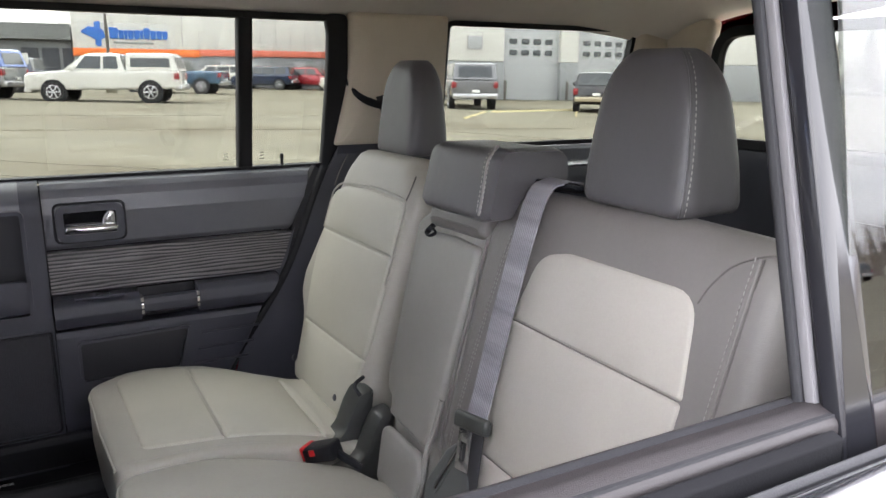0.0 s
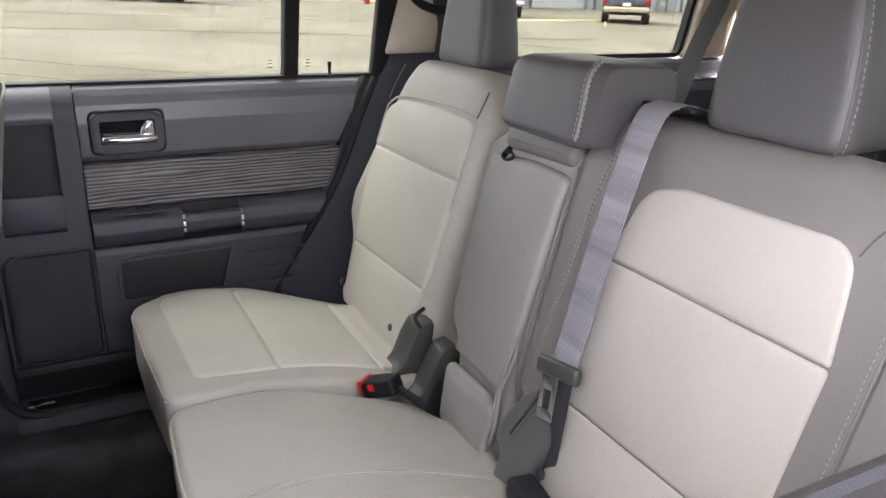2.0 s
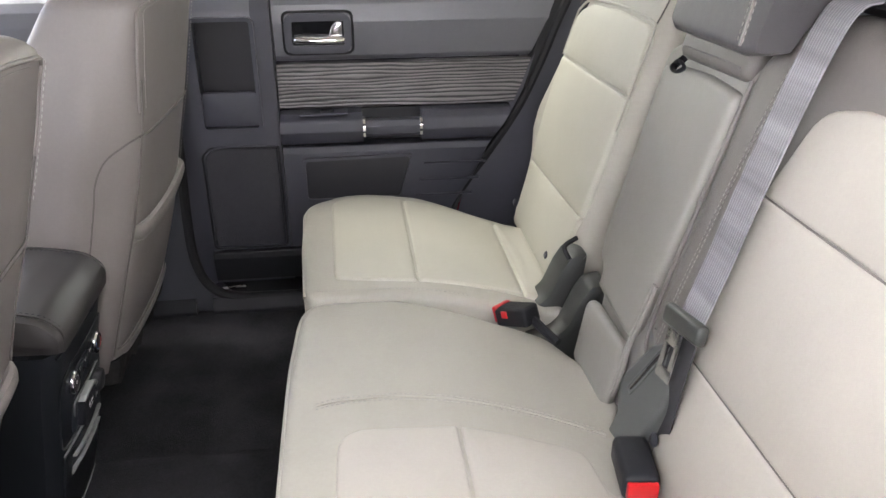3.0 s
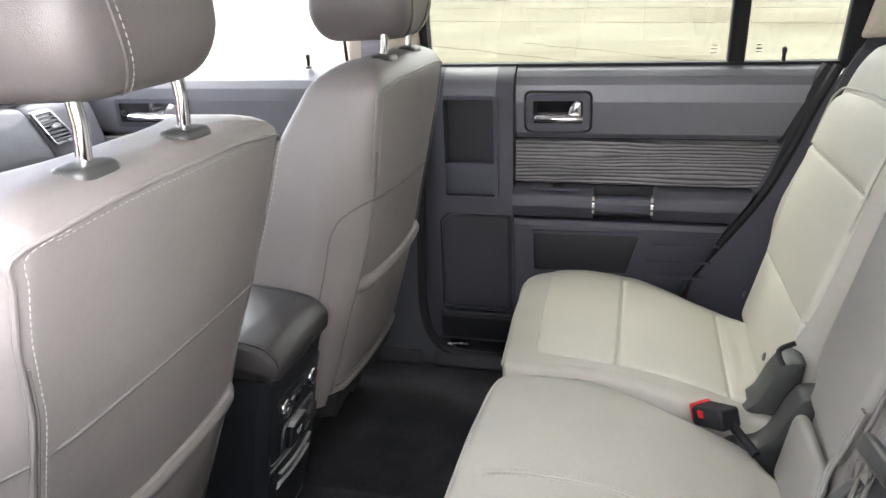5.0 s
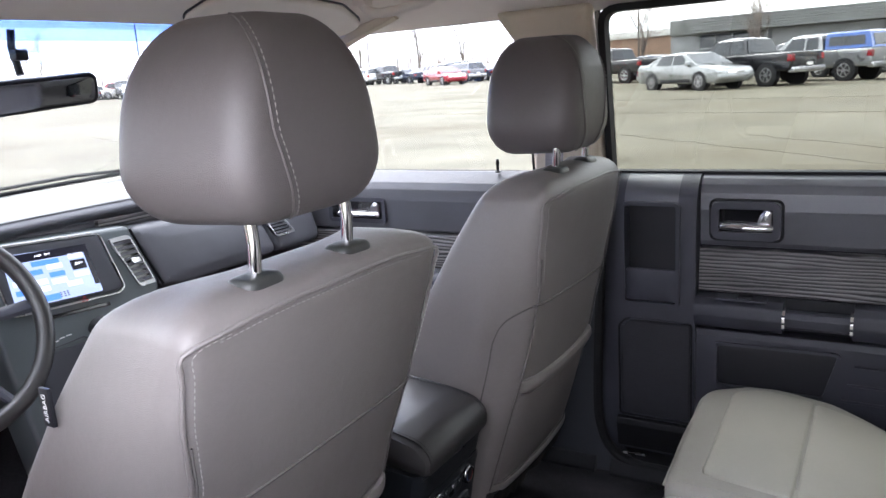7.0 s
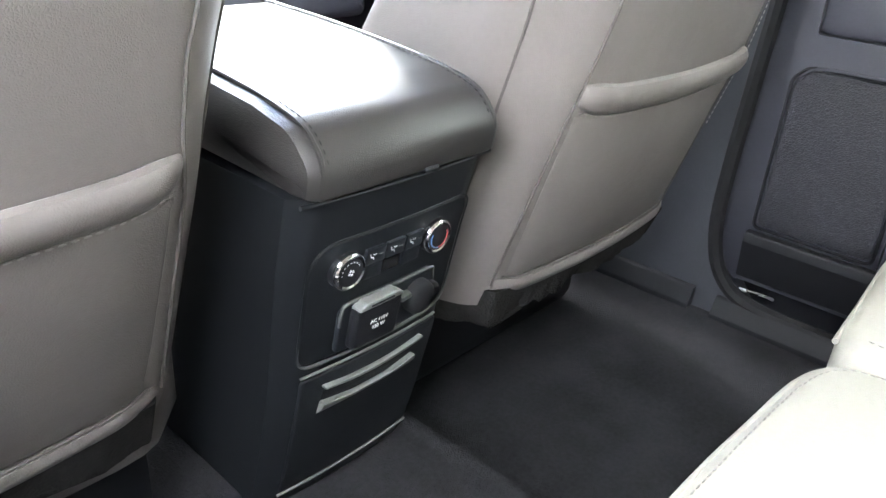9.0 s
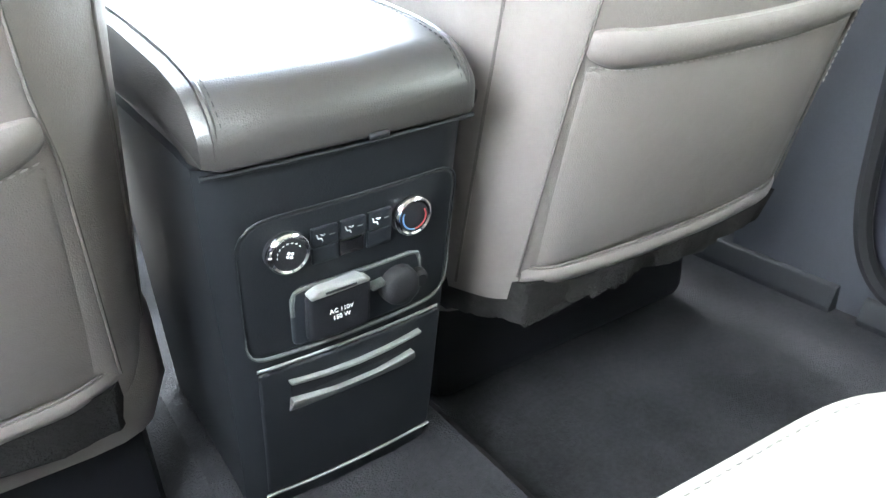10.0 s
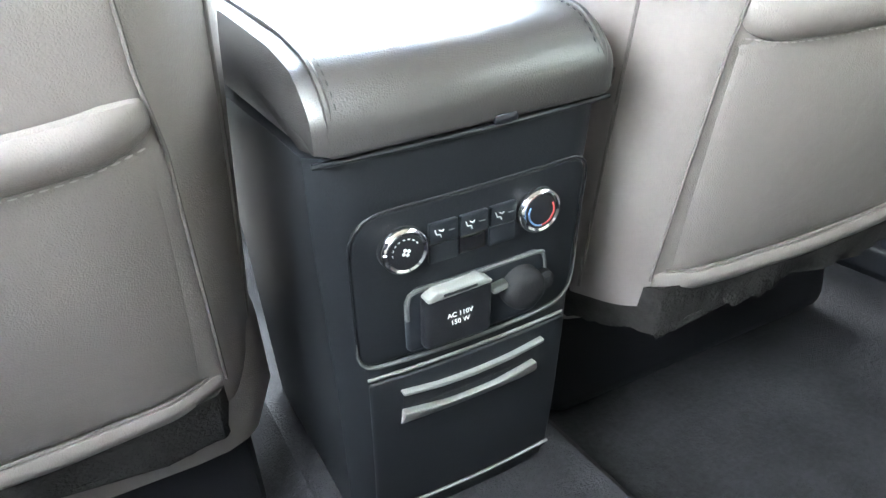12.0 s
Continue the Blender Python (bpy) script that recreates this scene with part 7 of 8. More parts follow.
def steering_wheel():
    t = thing("steering_wheel", (-0.396, 0.81, 1.02), "black leather steering wheel with pale stitching", "steering wheel")
    M = Matrix.Translation((-0.396, 0.790, 1.028)) @ Matrix.Rotation(radians(66), 4, "X")
    ring = [M @ Vector((0.187 * math.cos(a), 0.187 * math.sin(a), 0)) for a in (2 * math.pi * k / 48 for k in range(48))]
    rim = part("rim", tube(ring, 0.0165, 12, closed=True), LIDSKIN, t)
    part("stitching", stitches([M @ Vector((0.172 * math.cos(a), 0.172 * math.sin(a), -0.004)) for a in (radians(-50 + 5 * k) for k in range(21))]), STITCH, rim, "pale thread stitching")
    part("hub", moved(pillow(rpoly([(-0.085, -0.07), (0.085, -0.07), (0.10, 0.03), (0.06, 0.075), (-0.06, 0.075), (-0.10, 0.03)], 0.03), flat_up, -0.05, -0.005, 0.02, 0.005), M), BLACK, t)
    for a in (0, 180, -65, -115):
        c, s = math.cos(radians(a)), math.sin(radians(a))
        part("spoke", tube([M @ Vector((0.06 * c, 0.06 * s, -0.03)), M @ Vector((0.18 * c, 0.18 * s, -0.004))], 0.014, 8, flat=0.6), SLATE, t)
    part("column", tube([M @ Vector((0, 0, -0.04)), M @ Vector((0, 0, -0.30))], 0.05, 14), BLACK, t)


def lining(x, y):
    """Height of the headliner over its front part."""
    return 1.645 - 0.118 * (abs(x) / 0.778) ** 4 - 0.115 * ((max(y, 0.25) - 0.25) / 0.40) ** 1.6 * (1 - (abs(x) / 0.778) ** 5)


def mirror_and_visors():
    t = thing("rear_view_mirror", (-0.13, 0.78, 1.45), "black framed rear-view mirror on a windscreen stalk", "mirror")
    M = Matrix.Translation((-0.193, 0.725, 1.414)) @ Matrix.Rotation(radians(-16), 4, "Z") @ Matrix.Rotation(radians(-4), 4, "Y") @ Matrix.Rotation(radians(15), 4, "X")
    F = lambda u, v, w: M @ Vector((u, -w, v))
    out = rpoly([(-0.122, -0.034), (0.122, -0.030), (0.124, 0.028), (-0.124, 0.030)], 0.018, step=0.02)
    part("shell", pillow(out, F, -0.022, 0.004, 0.006, 0.0, r0=0.012), BLACK, t)
    part("mirror_glass", pillow(rpoly([(-0.115, -0.028), (0.115, -0.024), (0.117, 0.022), (-0.117, 0.024)], 0.014, step=0.02), F, 0.0035, 0.0052, 0.001, 0.0, rings=2), MIRROR, t)
    part("stalk", tube([(-0.188, 0.745, 1.45), (-0.188, 0.757, 1.50), (-0.188, 0.75, 1.53)], 0.007, 8), BLACK, t)
    part("sensor", rbox((-0.195, 0.735, 1.475), (-0.171, 0.76, 1.495), 0.004), BLACK, t)
    for s, nm in ((1, "passenger"), (-1, "driver")):
        edge = [(0.09, 0.495), (0.46, 0.505), (0.60, 0.555), (0.585, 0.635), (0.14, 0.665), (0.07, 0.60)] if s > 0 else [(0.29, 0.40), (0.48, 0.42), (0.61, 0.47), (0.60, 0.57), (0.32, 0.58), (0.25, 0.50)]
        v = thing("sun_visor", (s * 0.33, 0.5, 1.56), "warm grey folded %s sun visor" % nm, "sun visor")
        VF = lambda u, w2, w: Vector((u, w2, lining(u, w2) - w * 0.9))
        vis = part("flap", pillow(rpoly([(s * a, b) for a, b in edge], [0.03, 0.08, 0.05, 0.05, 0.03, 0.03], step=0.03), VF, 0.003, 0.019, 0.007, 0.002), LINER, v)
        if s > 0:
            part("label", prism([(s * 0.36, 0.565), (s * 0.47, 0.570), (s * 0.47, 0.615), (s * 0.36, 0.610)], VF, 0.0212, 0.0218), WHITE, vis, "pale printed label")
        part("edge_groove", tube([VF(p.x, p.y, 0.002) for p in rpoly([(s * a, b) for a, b in edge], [0.03, 0.08, 0.05, 0.05, 0.03, 0.03], step=0.03)], 0.0025, 6, closed=True), SLATE, v)
    g = thing("grab_handle", (0.53, 0.39, 1.60), "warm grey roof grab handle", "grab handle")
    roof = lambda x, y, d: Vector((x, y, lining(x, y) - d))
    pts = [roof(0.492, 0.478, 0.0), roof(0.500, 0.466, 0.026), roof(0.516, 0.442, 0.038), roof(0.538, 0.385, 0.041), roof(0.549, 0.335, 0.038), roof(0.553, 0.314, 0.026), roof(0.553, 0.302, 0.0)]
    part("grip", tube(curve(pts, 6), 0.0115, 12), LINER, g, "warm grey moulded grip")
    for x, y in ((0.492, 0.474), (0.553, 0.306)):
        p = roof(x, y, 0.008)
        part("mount", rbox((p.x - 0.020, p.y - 0.018, p.z - 0.008), (p.x + 0.020, p.y + 0.018, p.z + 0.03), 0.007), LINER, g)
    # near roof handle above the rear door
    g = thing("coat_hook", (-0.60, -0.02, 1.58), "warm grey roof fitting with a small hook", "coat hook")
    part("mount", pillow(rpoly([(-0.66, 0.20), (-0.60, 0.20), (-0.59, 0.33), (-0.65, 0.34)], 0.02), flat_up, 1.552, 1.60, 0.015, 0.0, r0=0.015), LINER, g)
    part("hook", tube(curve([(-0.61, 0.27, 1.556), (-0.60, 0.275, 1.54), (-0.592, 0.285, 1.532)], 5), 0.003, 6), SLATE, g)
    w = thing("wiper", (0.2, 1.36, 1.17), "black windscreen wiper arm resting on the cowl", "wiper")
    part("arm", tube([(-0.25, 1.335, 1.165), (0.05, 1.32, 1.182), (0.45, 1.30, 1.190)], 0.006, 6), BLACK, w)
    part("blade", tube([(-0.10, 1.325, 1.192), (0.25, 1.305, 1.202), (0.60, 1.28, 1.192)], 0.005, 6), RUBBER, w)


MIRROR = surface("mirror_glass", (0.30, 0.31, 0.33), 0.02, metal=1.0, bump=0, vary=0.0)
steering_wheel()
mirror_and_visors()

tagged(obj("tailgate_skin", rbox((-0.86, -2.32, 0.40), (0.86, -2.245, 1.165), 0.03), PAINT), "maroon painted tailgate skin", "car body", "", "structure")
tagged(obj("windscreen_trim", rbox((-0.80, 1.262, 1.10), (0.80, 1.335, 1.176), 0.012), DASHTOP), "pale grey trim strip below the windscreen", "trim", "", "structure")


# ---- outdoors ----
def lot_z(x, y):
    return 0.006 * x + 0.017 * y


CONCRETE = surface("weathered_concrete", (0.152, 0.142, 0.108), 0.9, grain=40, bump=0.3, vary=0.24, scale=0.5, dirt=((0.092, 0.078, 0.052), 0.16, 0.46, 0.70), spec=0.12)
CRACK = surface("dark_joint_filler", (0.135, 0.12, 0.09), 0.95, grain=60, bump=0.3, vary=0.3, scale=3)
WHITEW = surface("white_wall_panel", (0.58, 0.572, 0.54), 0.7, grain=30, bump=0.1, vary=0.05, scale=0.4)
GREYW = surface("grey_wall_panel", (0.235, 0.243, 0.25), 0.75, grain=30, bump=0.1, vary=0.07, scale=0.4)
DARKW = surface("dark_grey_ribbed_roof", (0.17, 0.175, 0.17), 0.7, grain=30, bump=0.15, vary=0.1, scale=0.4)
BRICK = surface("brown_brick_wall", (0.26, 0.17, 0.12), 0.85, grain=40, bump=0.4, vary=0.2, scale=3)
ORANGE = surface("orange_stripe", (0.75, 0.17, 0.03), 0.6, grain=30, bump=0.05, vary=0.06)
CORAL = surface("faded_red_stripe", (0.62, 0.16, 0.10), 0.6, grain=30, bump=0.05, vary=0.06)
SIGNB = surface("blue_sign", (0.03, 0.13, 0.45), 0.5, bump=0, vary=0.06)
DOORG = surface("roll_up_door", (0.34, 0.348, 0.356), 0.55, grain=30, bump=0.1, vary=0.05, scale=0.6)
DARKGLASS = surface("dark_window_glass", (0.02, 0.025, 0.03), 0.05, bump=0, coat=0.5, vary=0.2)
YELLOW = surface("yellow_road_paint", (0.40, 0.345, 0.17), 0.8, grain=40, bump=0.2, vary=0.15, scale=4)
DRYGRASS = surface("dry_grass", (0.33, 0.27, 0.12), 1.0, grain=60, bump=0.8, vary=0.3, scale=1.0)
BARK = surface("grey_bark", (0.13, 0.11, 0.095), 0.95, grain=30, bump=0.8, vary=0.25, scale=3)
# twig brown lightened, so distance haze is in the colour
TWIG = surface("hazed_brown_twigs", (0.21, 0.175, 0.15), 1.0, grain=30, bump=0.3, vary=0.3, scale=2, island=0.3)
NEEDLE = surface("dark_conifer_needles", (0.035, 0.055, 0.03), 1.0, grain=30, bump=0.5, vary=0.35, scale=2, island=0.35)
TYRE = surface("tyre_rubber", (0.02, 0.02, 0.02), 0.85, grain=80, bump=0.3, vary=0.2)
ALLOY = surface("alloy_rim", (0.5, 0.5, 0.52), 0.3, metal=0.9, bump=0, vary=0.1)
TAIL = surface("red_lamp_lens", (0.22, 0.008, 0.010), 0.15, bump=0, coat=0.5, vary=0.1)
LENS = surface("clear_lamp_lens", (0.65, 0.67, 0.7), 0.12, bump=0, coat=0.5, vary=0.1)
PLATE = surface("plate_grey", (0.6, 0.6, 0.58), 0.5, bump=0, vary=0.1)
POLE = surface("dark_pole_paint", (0.08, 0.07, 0.06), 0.6, bump=0.05, vary=0.1)


def ground():
    bm = bmesh.new()
    cs = [-1500, -700, -300, -120, -60, -30, -15, -8, -4, 0, 4, 8, 15, 30, 60, 120, 300, 700, 1500]
    g = {(i, j): bm.verts.new((x, y, lot_z(max(-150, min(150, x)), max(-150, min(150, y))))) for i, x in enumerate(cs) for j, y in enumerate(cs)}
    for i in range(len(cs) - 1):
        for j in range(len(cs) - 1):
            bm.faces.new((g[i, j], g[i + 1, j], g[i + 1, j + 1], g[i, j + 1]))
    tagged(obj("ground", bm, CONCRETE), "worn pale concrete parking lot with stains", "parking lot", "", "structure")
    # joints and cracks
    rng = random.Random(4)
    lines = [[(7.6, -2.6), (8.8, -1.2), (10.5, 0.7), (12.9, 3.7), (14.5, 5.6)], [(10.0, -1.9), (10.7, -1.1), (12.9, 1.5)], [(5.0, -9), (6.5, -6.5), (7.0, -4), (8.6, -2.4)], [(16, -14), (17, -6), (18, 2), (19.5, 12)],
             [(9, -16), (12, -12), (16, -9.5)], [(22, -12), (23, -4), (24, 5), (25.5, 14)], [(3.0, 6.0), (5, 9), (9, 13)], [(8, 8), (10, 13), (13, 20)], [(12, 10), (15, 16), (20, 22)], [(6, -1), (7.5, 2), (8, 6)]]
    for pts in lines:
        line = resample(curve([Vector((x, y, 0)) for x, y in pts], 6), 0.35)
        rings = []
        for k, p in enumerate(line):
            q = p + Vector((rng.uniform(-0.06, 0.06), rng.uniform(-0.06, 0.06), 0))
            h = rng.uniform(0.010, 0.028)
            z = lot_z(q.x, q.y)
            rings.append([Vector((q.x - h, q.y + h * 0.5, z + 0.0)), Vector((q.x - h, q.y + h * 0.5, z + 0.008)), Vector((q.x + h, q.y - h * 0.5, z + 0.008)), Vector((q.x + h, q.y - h * 0.5, z))])
        tagged(obj("pavement_joint", skin(bmesh.new(), rings), CRACK), "dark filled crack across the concrete", "crack", "", "structure")
    for (x0, y0), (x1, y1) in (((24.4, -16.5), (25.8, -21.8)), ((21.2, -18.2), (25.6, -21.8)), ((20.5, -13.0), (24.6, -16.4))):
        a, b = Vector((x0, y0, lot_z(x0, y0) + 0.006)), Vector((x1, y1, lot_z(x1, y1) + 0.006))
        tagged(obj("line_marking", tube([a, b], 0.07, 6, flat=0.08), YELLOW), "worn yellow bay line on the concrete", "line marking", "", "structure")
    for x, y, r in ((46, -21, 5.0), (39, -17.5, 3.0)):
        ring = [Vector((x + r * (1 + 0.15 * math.sin(3 * a)) * math.cos(a), y + 0.5 * r * math.sin(a), lot_z(x, y))) for a in (2 * math.pi * k / 24 for k in range(24))]
        tagged(obj("grass_island", skin(bmesh.new(), [ring, [p + Vector((0, 0, 0.12)) for p in ring]]), DRYGRASS), "dry yellow grass island", "grass", "", "structure")


ground()


def yz(x):
    """A wall plane facing the car at distance x: u along, v up, w towards the car."""
    return lambda u, v, w: Vector((x - w, u, v))


def wall_box(name, x0, x1, y0, y1, z0, z1, mat, parent, label="", r=0.02):
    return part(name, rbox((x0, y0, z0), (x1, y1, z1), r), mat, parent, label)


def service_building():
    t = thing("service_building", (66, -14, 0), "white service building with orange and red stripe over a grey base", "building")
    wall_box("wall", 60.0, 78, -34, -3.9, -1.0, 2.5, GREYW, t, "grey lower wall")
    wall_box("wall", 59.9, 78, -34, -3.9, 2.93, 8.5, WHITEW, t, "white upper wall")
    wall_box("stripe", 59.85, 60.3, -12.6, -3.85, 2.40, 2.93, ORANGE, t, "orange stripe")
    wall_box("stripe", 59.85, 60.3, -34, -12.6, 2.50, 2.98, CORAL, t, "faded red stripe")
    for y in np.arange(-33, -5, 1.2):
        part("panel_joint", rbox((59.88, y - 0.012, 2.95), (59.905, y + 0.012, 8.5), 0), GREYW, t)
    # sign: an emblem and plain bars where the lettering is
    F = yz(59.9)
    s = thing("wall_sign", (59.8, -7.3, 4), "blue wall sign with a winged emblem, lettering as bars", "sign")
    part("emblem", pillow(rpoly([(-4.35, 4.05), (-5.0, 4.45), (-5.9, 4.25), (-6.1, 3.7), (-5.5, 3.45), (-5.0, 3.75)], 0.15, step=0.2), F, 0.0, 0.12, 0.03, 0.0), SIGNB, s, "blue winged emblem shape")
    part("emblem_bar", pillow(rpoly([(-5.35, 4.75), (-5.75, 4.85), (-5.75, 3.05), (-5.35, 3.15)], 0.1, step=0.2), F, 0.02, 0.10, 0.03, 0.0), SIGNB, s)
    x = -6.35
    for wd in (0.62, 0.40, 0.26, 0.40, 0.42, 0.25, 0.46, 0.42, 0.42, 0.40):
        hi = 4.40 if wd in (0.62, 0.46) else 4.24
        part("letter_bar", pillow(rpoly([(x, 3.62), (x - wd + 0.09, 3.62), (x - wd + 0.05, hi), (x + 0.04, hi)], 0.06, step=0.2), F, 0.0, 0.10, 0.02, 0.0, rings=2), SIGNB, s, "blue bar in place of a letter")
        x -= wd
    part("caption_bar", rbox((59.82, -9.3, 3.28), (59.9, -6.6, 3.42), 0.01), GREYW, s, "grey caption bar")
    for y in (-17.0, -20.5, -14.5):
        wall_box("wall_panel", 59.9, 60.05, y - 0.45, y + 0.45, 0.5, 2.1, DOORG, t, "pale door panel")


def garage_building():
    t = thing("garage_building", (46, -32, 0), "white and grey garage building with roll-up doors", "building")
    x = 38.3
    wall_box("wall", x, x + 16, -26.2, -21.4, -1.0, 2.05, GREYW, t, "grey lower wall")
    wall_box("wall", x, x + 16, -26.2, -21.4, 2.08, 9.0, WHITEW, t, "white upper wall")
    for a, b in ((-31.9, -30.5), (-38.0, -36.3), (-52, -43.5)):
        wall_box("wall", x, x + 16, a, b, -1.0, 2.05, GREYW, t, "grey pier")
        wall_box("wall", x, x + 16, a, b, 2.08, 9.0, WHITEW, t, "white pier")
    for a, b in ((-30.5, -26.2), (-36.3, -31.9), (-43.5, -38.0)):
        wall_box("wall", x + 0.1, x + 16, a, b, 4.35, 9.0, WHITEW, t, "white wall over the door")
        d = part("roll_up_door", rbox((x + 0.25, a, -1.0), (x + 0.40, b, 4.4), 0.01), DOORG, t, "grey roll-up door with windows")
        for k in range(9):
            z = -0.2 + 0.52 * k
            part("door_rail", rbox((x + 0.235, a, z - 0.012), (x + 0.25, b, z + 0.012), 0.003), GREYW, d)
        wd = (b - a)
        for r in range(2):
            for c in range(4):
                cy = a + wd * (0.19 + 0.207 * c)
                zc = 2.62 + 0.66 * r
                part("pane", pillow(rpoly([(cy - 0.29, zc - 0.16), (cy + 0.29, zc - 0.16), (cy + 0.29, zc + 0.16), (cy - 0.29, zc + 0.16)], 0.10, step=0.15), yz(x + 0.245), 0.0, 0.02, 0.006, 0.0, rings=2), DARKGLASS, d, "dark rounded door pane")
    for y in (-30.7, -31.7, -36.5, -37.8, -26.0):
        b = thing("bollard", (x - 0.5, y, lot_z(x, y)), "dark steel bollard beside the garage door", "bollard", "garage bollards")
        part("post", lathe([(0.09, 0), (0.09, 1.15), (0.06, 1.22)], 12, Matrix.Translation((x - 0.5, y, lot_z(x, y) - 0.05))), POLE, b)
    wall_box("vent_box", x - 0.1, x, -24.6, -23.6, 2.75, 3.5, DOORG, t, "pale wall vent")


def showroom():
    t = thing("showroom_building", (68, 6, 0), "low dark grey building with ribbed roof band and glass entrance", "building")
    wall_box("wall", 60.5, 80, -3.8, 7.4, -1, 3.4, GREYW, t, "grey wall")
    wall_box("wall", 60.8, 80, 7.4, 14.8, -1, 3.4, GREYW, t, "grey wall behind the entrance")
    for k in range(6):
        z = 3.45 + 0.19 * k
        wall_box("roof_rib", 59.6 + 0.12 * k, 60.9, -3.8, 13.0 + 0.15 * k, z, z + 0.17, DARKW, t)
    wall_box("roof", 60.6, 80, -3.8, 14.8, 3.4, 4.55, DARKW, t)
    for k in range(4):
        y0 = 7.75 + 1.22 * k
        w = part("window", rbox((60.45, y0, 0.2), (60.75, y0 + 1.12, 3.3), 0.01), DARKGLASS, t, "dark entrance glazing")
        part("frame", rbox((60.40, y0 - 0.06, 0.2), (60.55, y0, 3.3), 0.005), DOORG, w)
        part("frame", rbox((60.40, y0, 2.25), (60.55, y0 + 1.12, 2.33), 0.005), DOORG, w)
    for k in range(3):
        y0 = -0.6 - 1.3 * k
        part("roll_up_door", rbox((60.4, y0 - 1.1, -0.5), (60.55, y0, 2.9), 0.01), GREYD, t, "dark service door")
    b = thing("brick_building", (82, 22, 0), "distant brown brick building with a pale roofline", "building")
    wall_box("wall", 72, 90, 17.5, 34, -1, 3.9, BRICK, b)
    wall_box("roof_edge", 71.8, 90, 17.3, 34.2, 3.9, 4.5, WHITEW, b)


service_building()
garage_building()
showroom()


def vehicle(kind, paint, label, cap=None, trim=None):
    """A parked vehicle round its own origin, facing +x. cap: paint of a bed cap."""
    e = new(kind)
    e.empty_display_size = 0.1
    tagged(e, label, {"pickup": "pickup truck", "sedan": "car", "suv": "car"}[kind])
    XZ = lambda u, v, w: Vector((u, w, v))
    if kind == "pickup":
        W, prof = 1.98, [(2.86, 0.46), (2.95, 0.62), (2.93, 1.02), (2.78, 1.13), (1.35, 1.25), (-2.88, 1.25), (-2.93, 1.18), (-2.93, 0.60), (-2.80, 0.52)]
        belt, top, cab = 1.24, 1.93, (1.45, 0.62, -0.62, -0.86)
        axle, wr = (1.88, -1.80), 0.40
        doors = [(1.00, 0.05), (-0.05, -0.62)]
    elif kind == "sedan":
        W, prof = 1.85, [(2.28, 0.24), (2.42, 0.36), (2.43, 0.66), (2.26, 0.80), (1.10, 0.97), (-1.60, 1.03), (-2.25, 1.06), (-2.42, 0.98), (-2.43, 0.42), (-2.25, 0.28)]
        belt, top, cab = 0.95, 1.48, (1.30, 0.30, -0.75, -2.02)
        axle, wr = (1.45, -1.40), 0.33
        doors = [(0.72, -0.15), (-0.25, -1.15)]
    else:
        W, prof = 1.88, [(2.25, 0.32), (2.36, 0.50), (2.32, 0.90), (2.15, 1.00), (1.10, 1.12), (-2.20, 1.14), (-2.34, 1.05), (-2.36, 0.45), (-2.2, 0.36)]
        belt, top, cab = 1.10, 1.72, (1.28, 0.62, -2.02, -2.26)
        axle, wr = (1.42, -1.40), 0.36
        doors = [(0.82, -0.05), (-0.15, -1.05), (-1.15, -1.90)]
    h = W / 2
    body = part("body", pillow(rpoly(prof, 0.09, 4, 0.4), XZ, -h, h, 0.10, 0.0, rings=3, r0=0.10, centre=(0, 0.75)), paint, e)
    x0, x1, x2, x3 = cab

    def cabin(u, v):
        """Half width of the cabin at height fraction v."""
        return h * (0.97 - 0.20 * v)
    rings = []
    for v in (0, 0.33, 0.62, 0.80, 0.90, 0.96, 0.99, 1.0):
        a, b = x0 + (x1 - x0) * v, x3 + (x2 - x3) * v
        q = max(0.0, v - 0.80) / 0.20
        long = (0.55 if kind == "sedan" else 0.30) * q ** 2.4
        hw = cabin(0, v) - 0.26 * q ** 2.6
        a, b, k = a - long, b + long, 0.0
        rings.append([Vector((p.x, p.y, belt + (top - belt) * v)) for p in [Vector(q) for q in ((a - k, hw), (a + 0.05 - k, 0), (a - k, -hw), (b + k, -hw), (b - 0.02 + k, 0), (b + k, hw))]])
    cabn = part("cabin", skin(bmesh.new(), rings), paint, e)

    def side(u, v, s):
        return Vector((u, s * (cabin(0, v) + 0.012), belt + (top - belt) * v))
    for s in (1, -1):
        for a, b in doors:
            lo, hi = 0.10, 0.80
            f = lambda u, v: min(u, x0 + (x1 - x0) * v - 0.16)
            g = lambda u, v: max(u, x3 + (x2 - x3) * v + 0.12)
            q = [side(f(a, lo), lo, s), side(f(a, hi), hi, s), side(g(b, hi), hi, s), side(g(b, lo), lo, s)]
            part("side_window", skin(bmesh.new(), [q, [p + Vector((0, s * 0.006, 0)) for p in q]]), DARKGLASS, cabn, "dark side window")
        part("mirror", rbox((doors[0][0] + 0.05, s * (h + 0.02) - 0.11, belt - 0.02), (doors[0][0] + 0.20, s * (h + 0.02) + 0.11, belt + 0.15), 0.04), paint, e)
        lamp_z = belt - 0.30
        part("headlight", rbox((prof[2][0] - 0.22, s * h * 0.62 - 0.17, lamp_z - 0.09), (prof[2][0] - 0.0 + 0.012, s * h * 0.62 + 0.17, lamp_z + 0.09), 0.04), LENS, e, "clear headlight")
        tx = min(p[0] for p in prof)
        hh = 0.12 if kind != "sedan" else 0.08
        part("taillight", rbox((tx - 0.012, s * (h - 0.10) - 0.085, belt - 0.32 - hh * 0.2), (tx + 0.20, s * (h - 0.10) + 0.112, belt - 0.20 + hh), 0.03), TAIL, e, "red tail light")
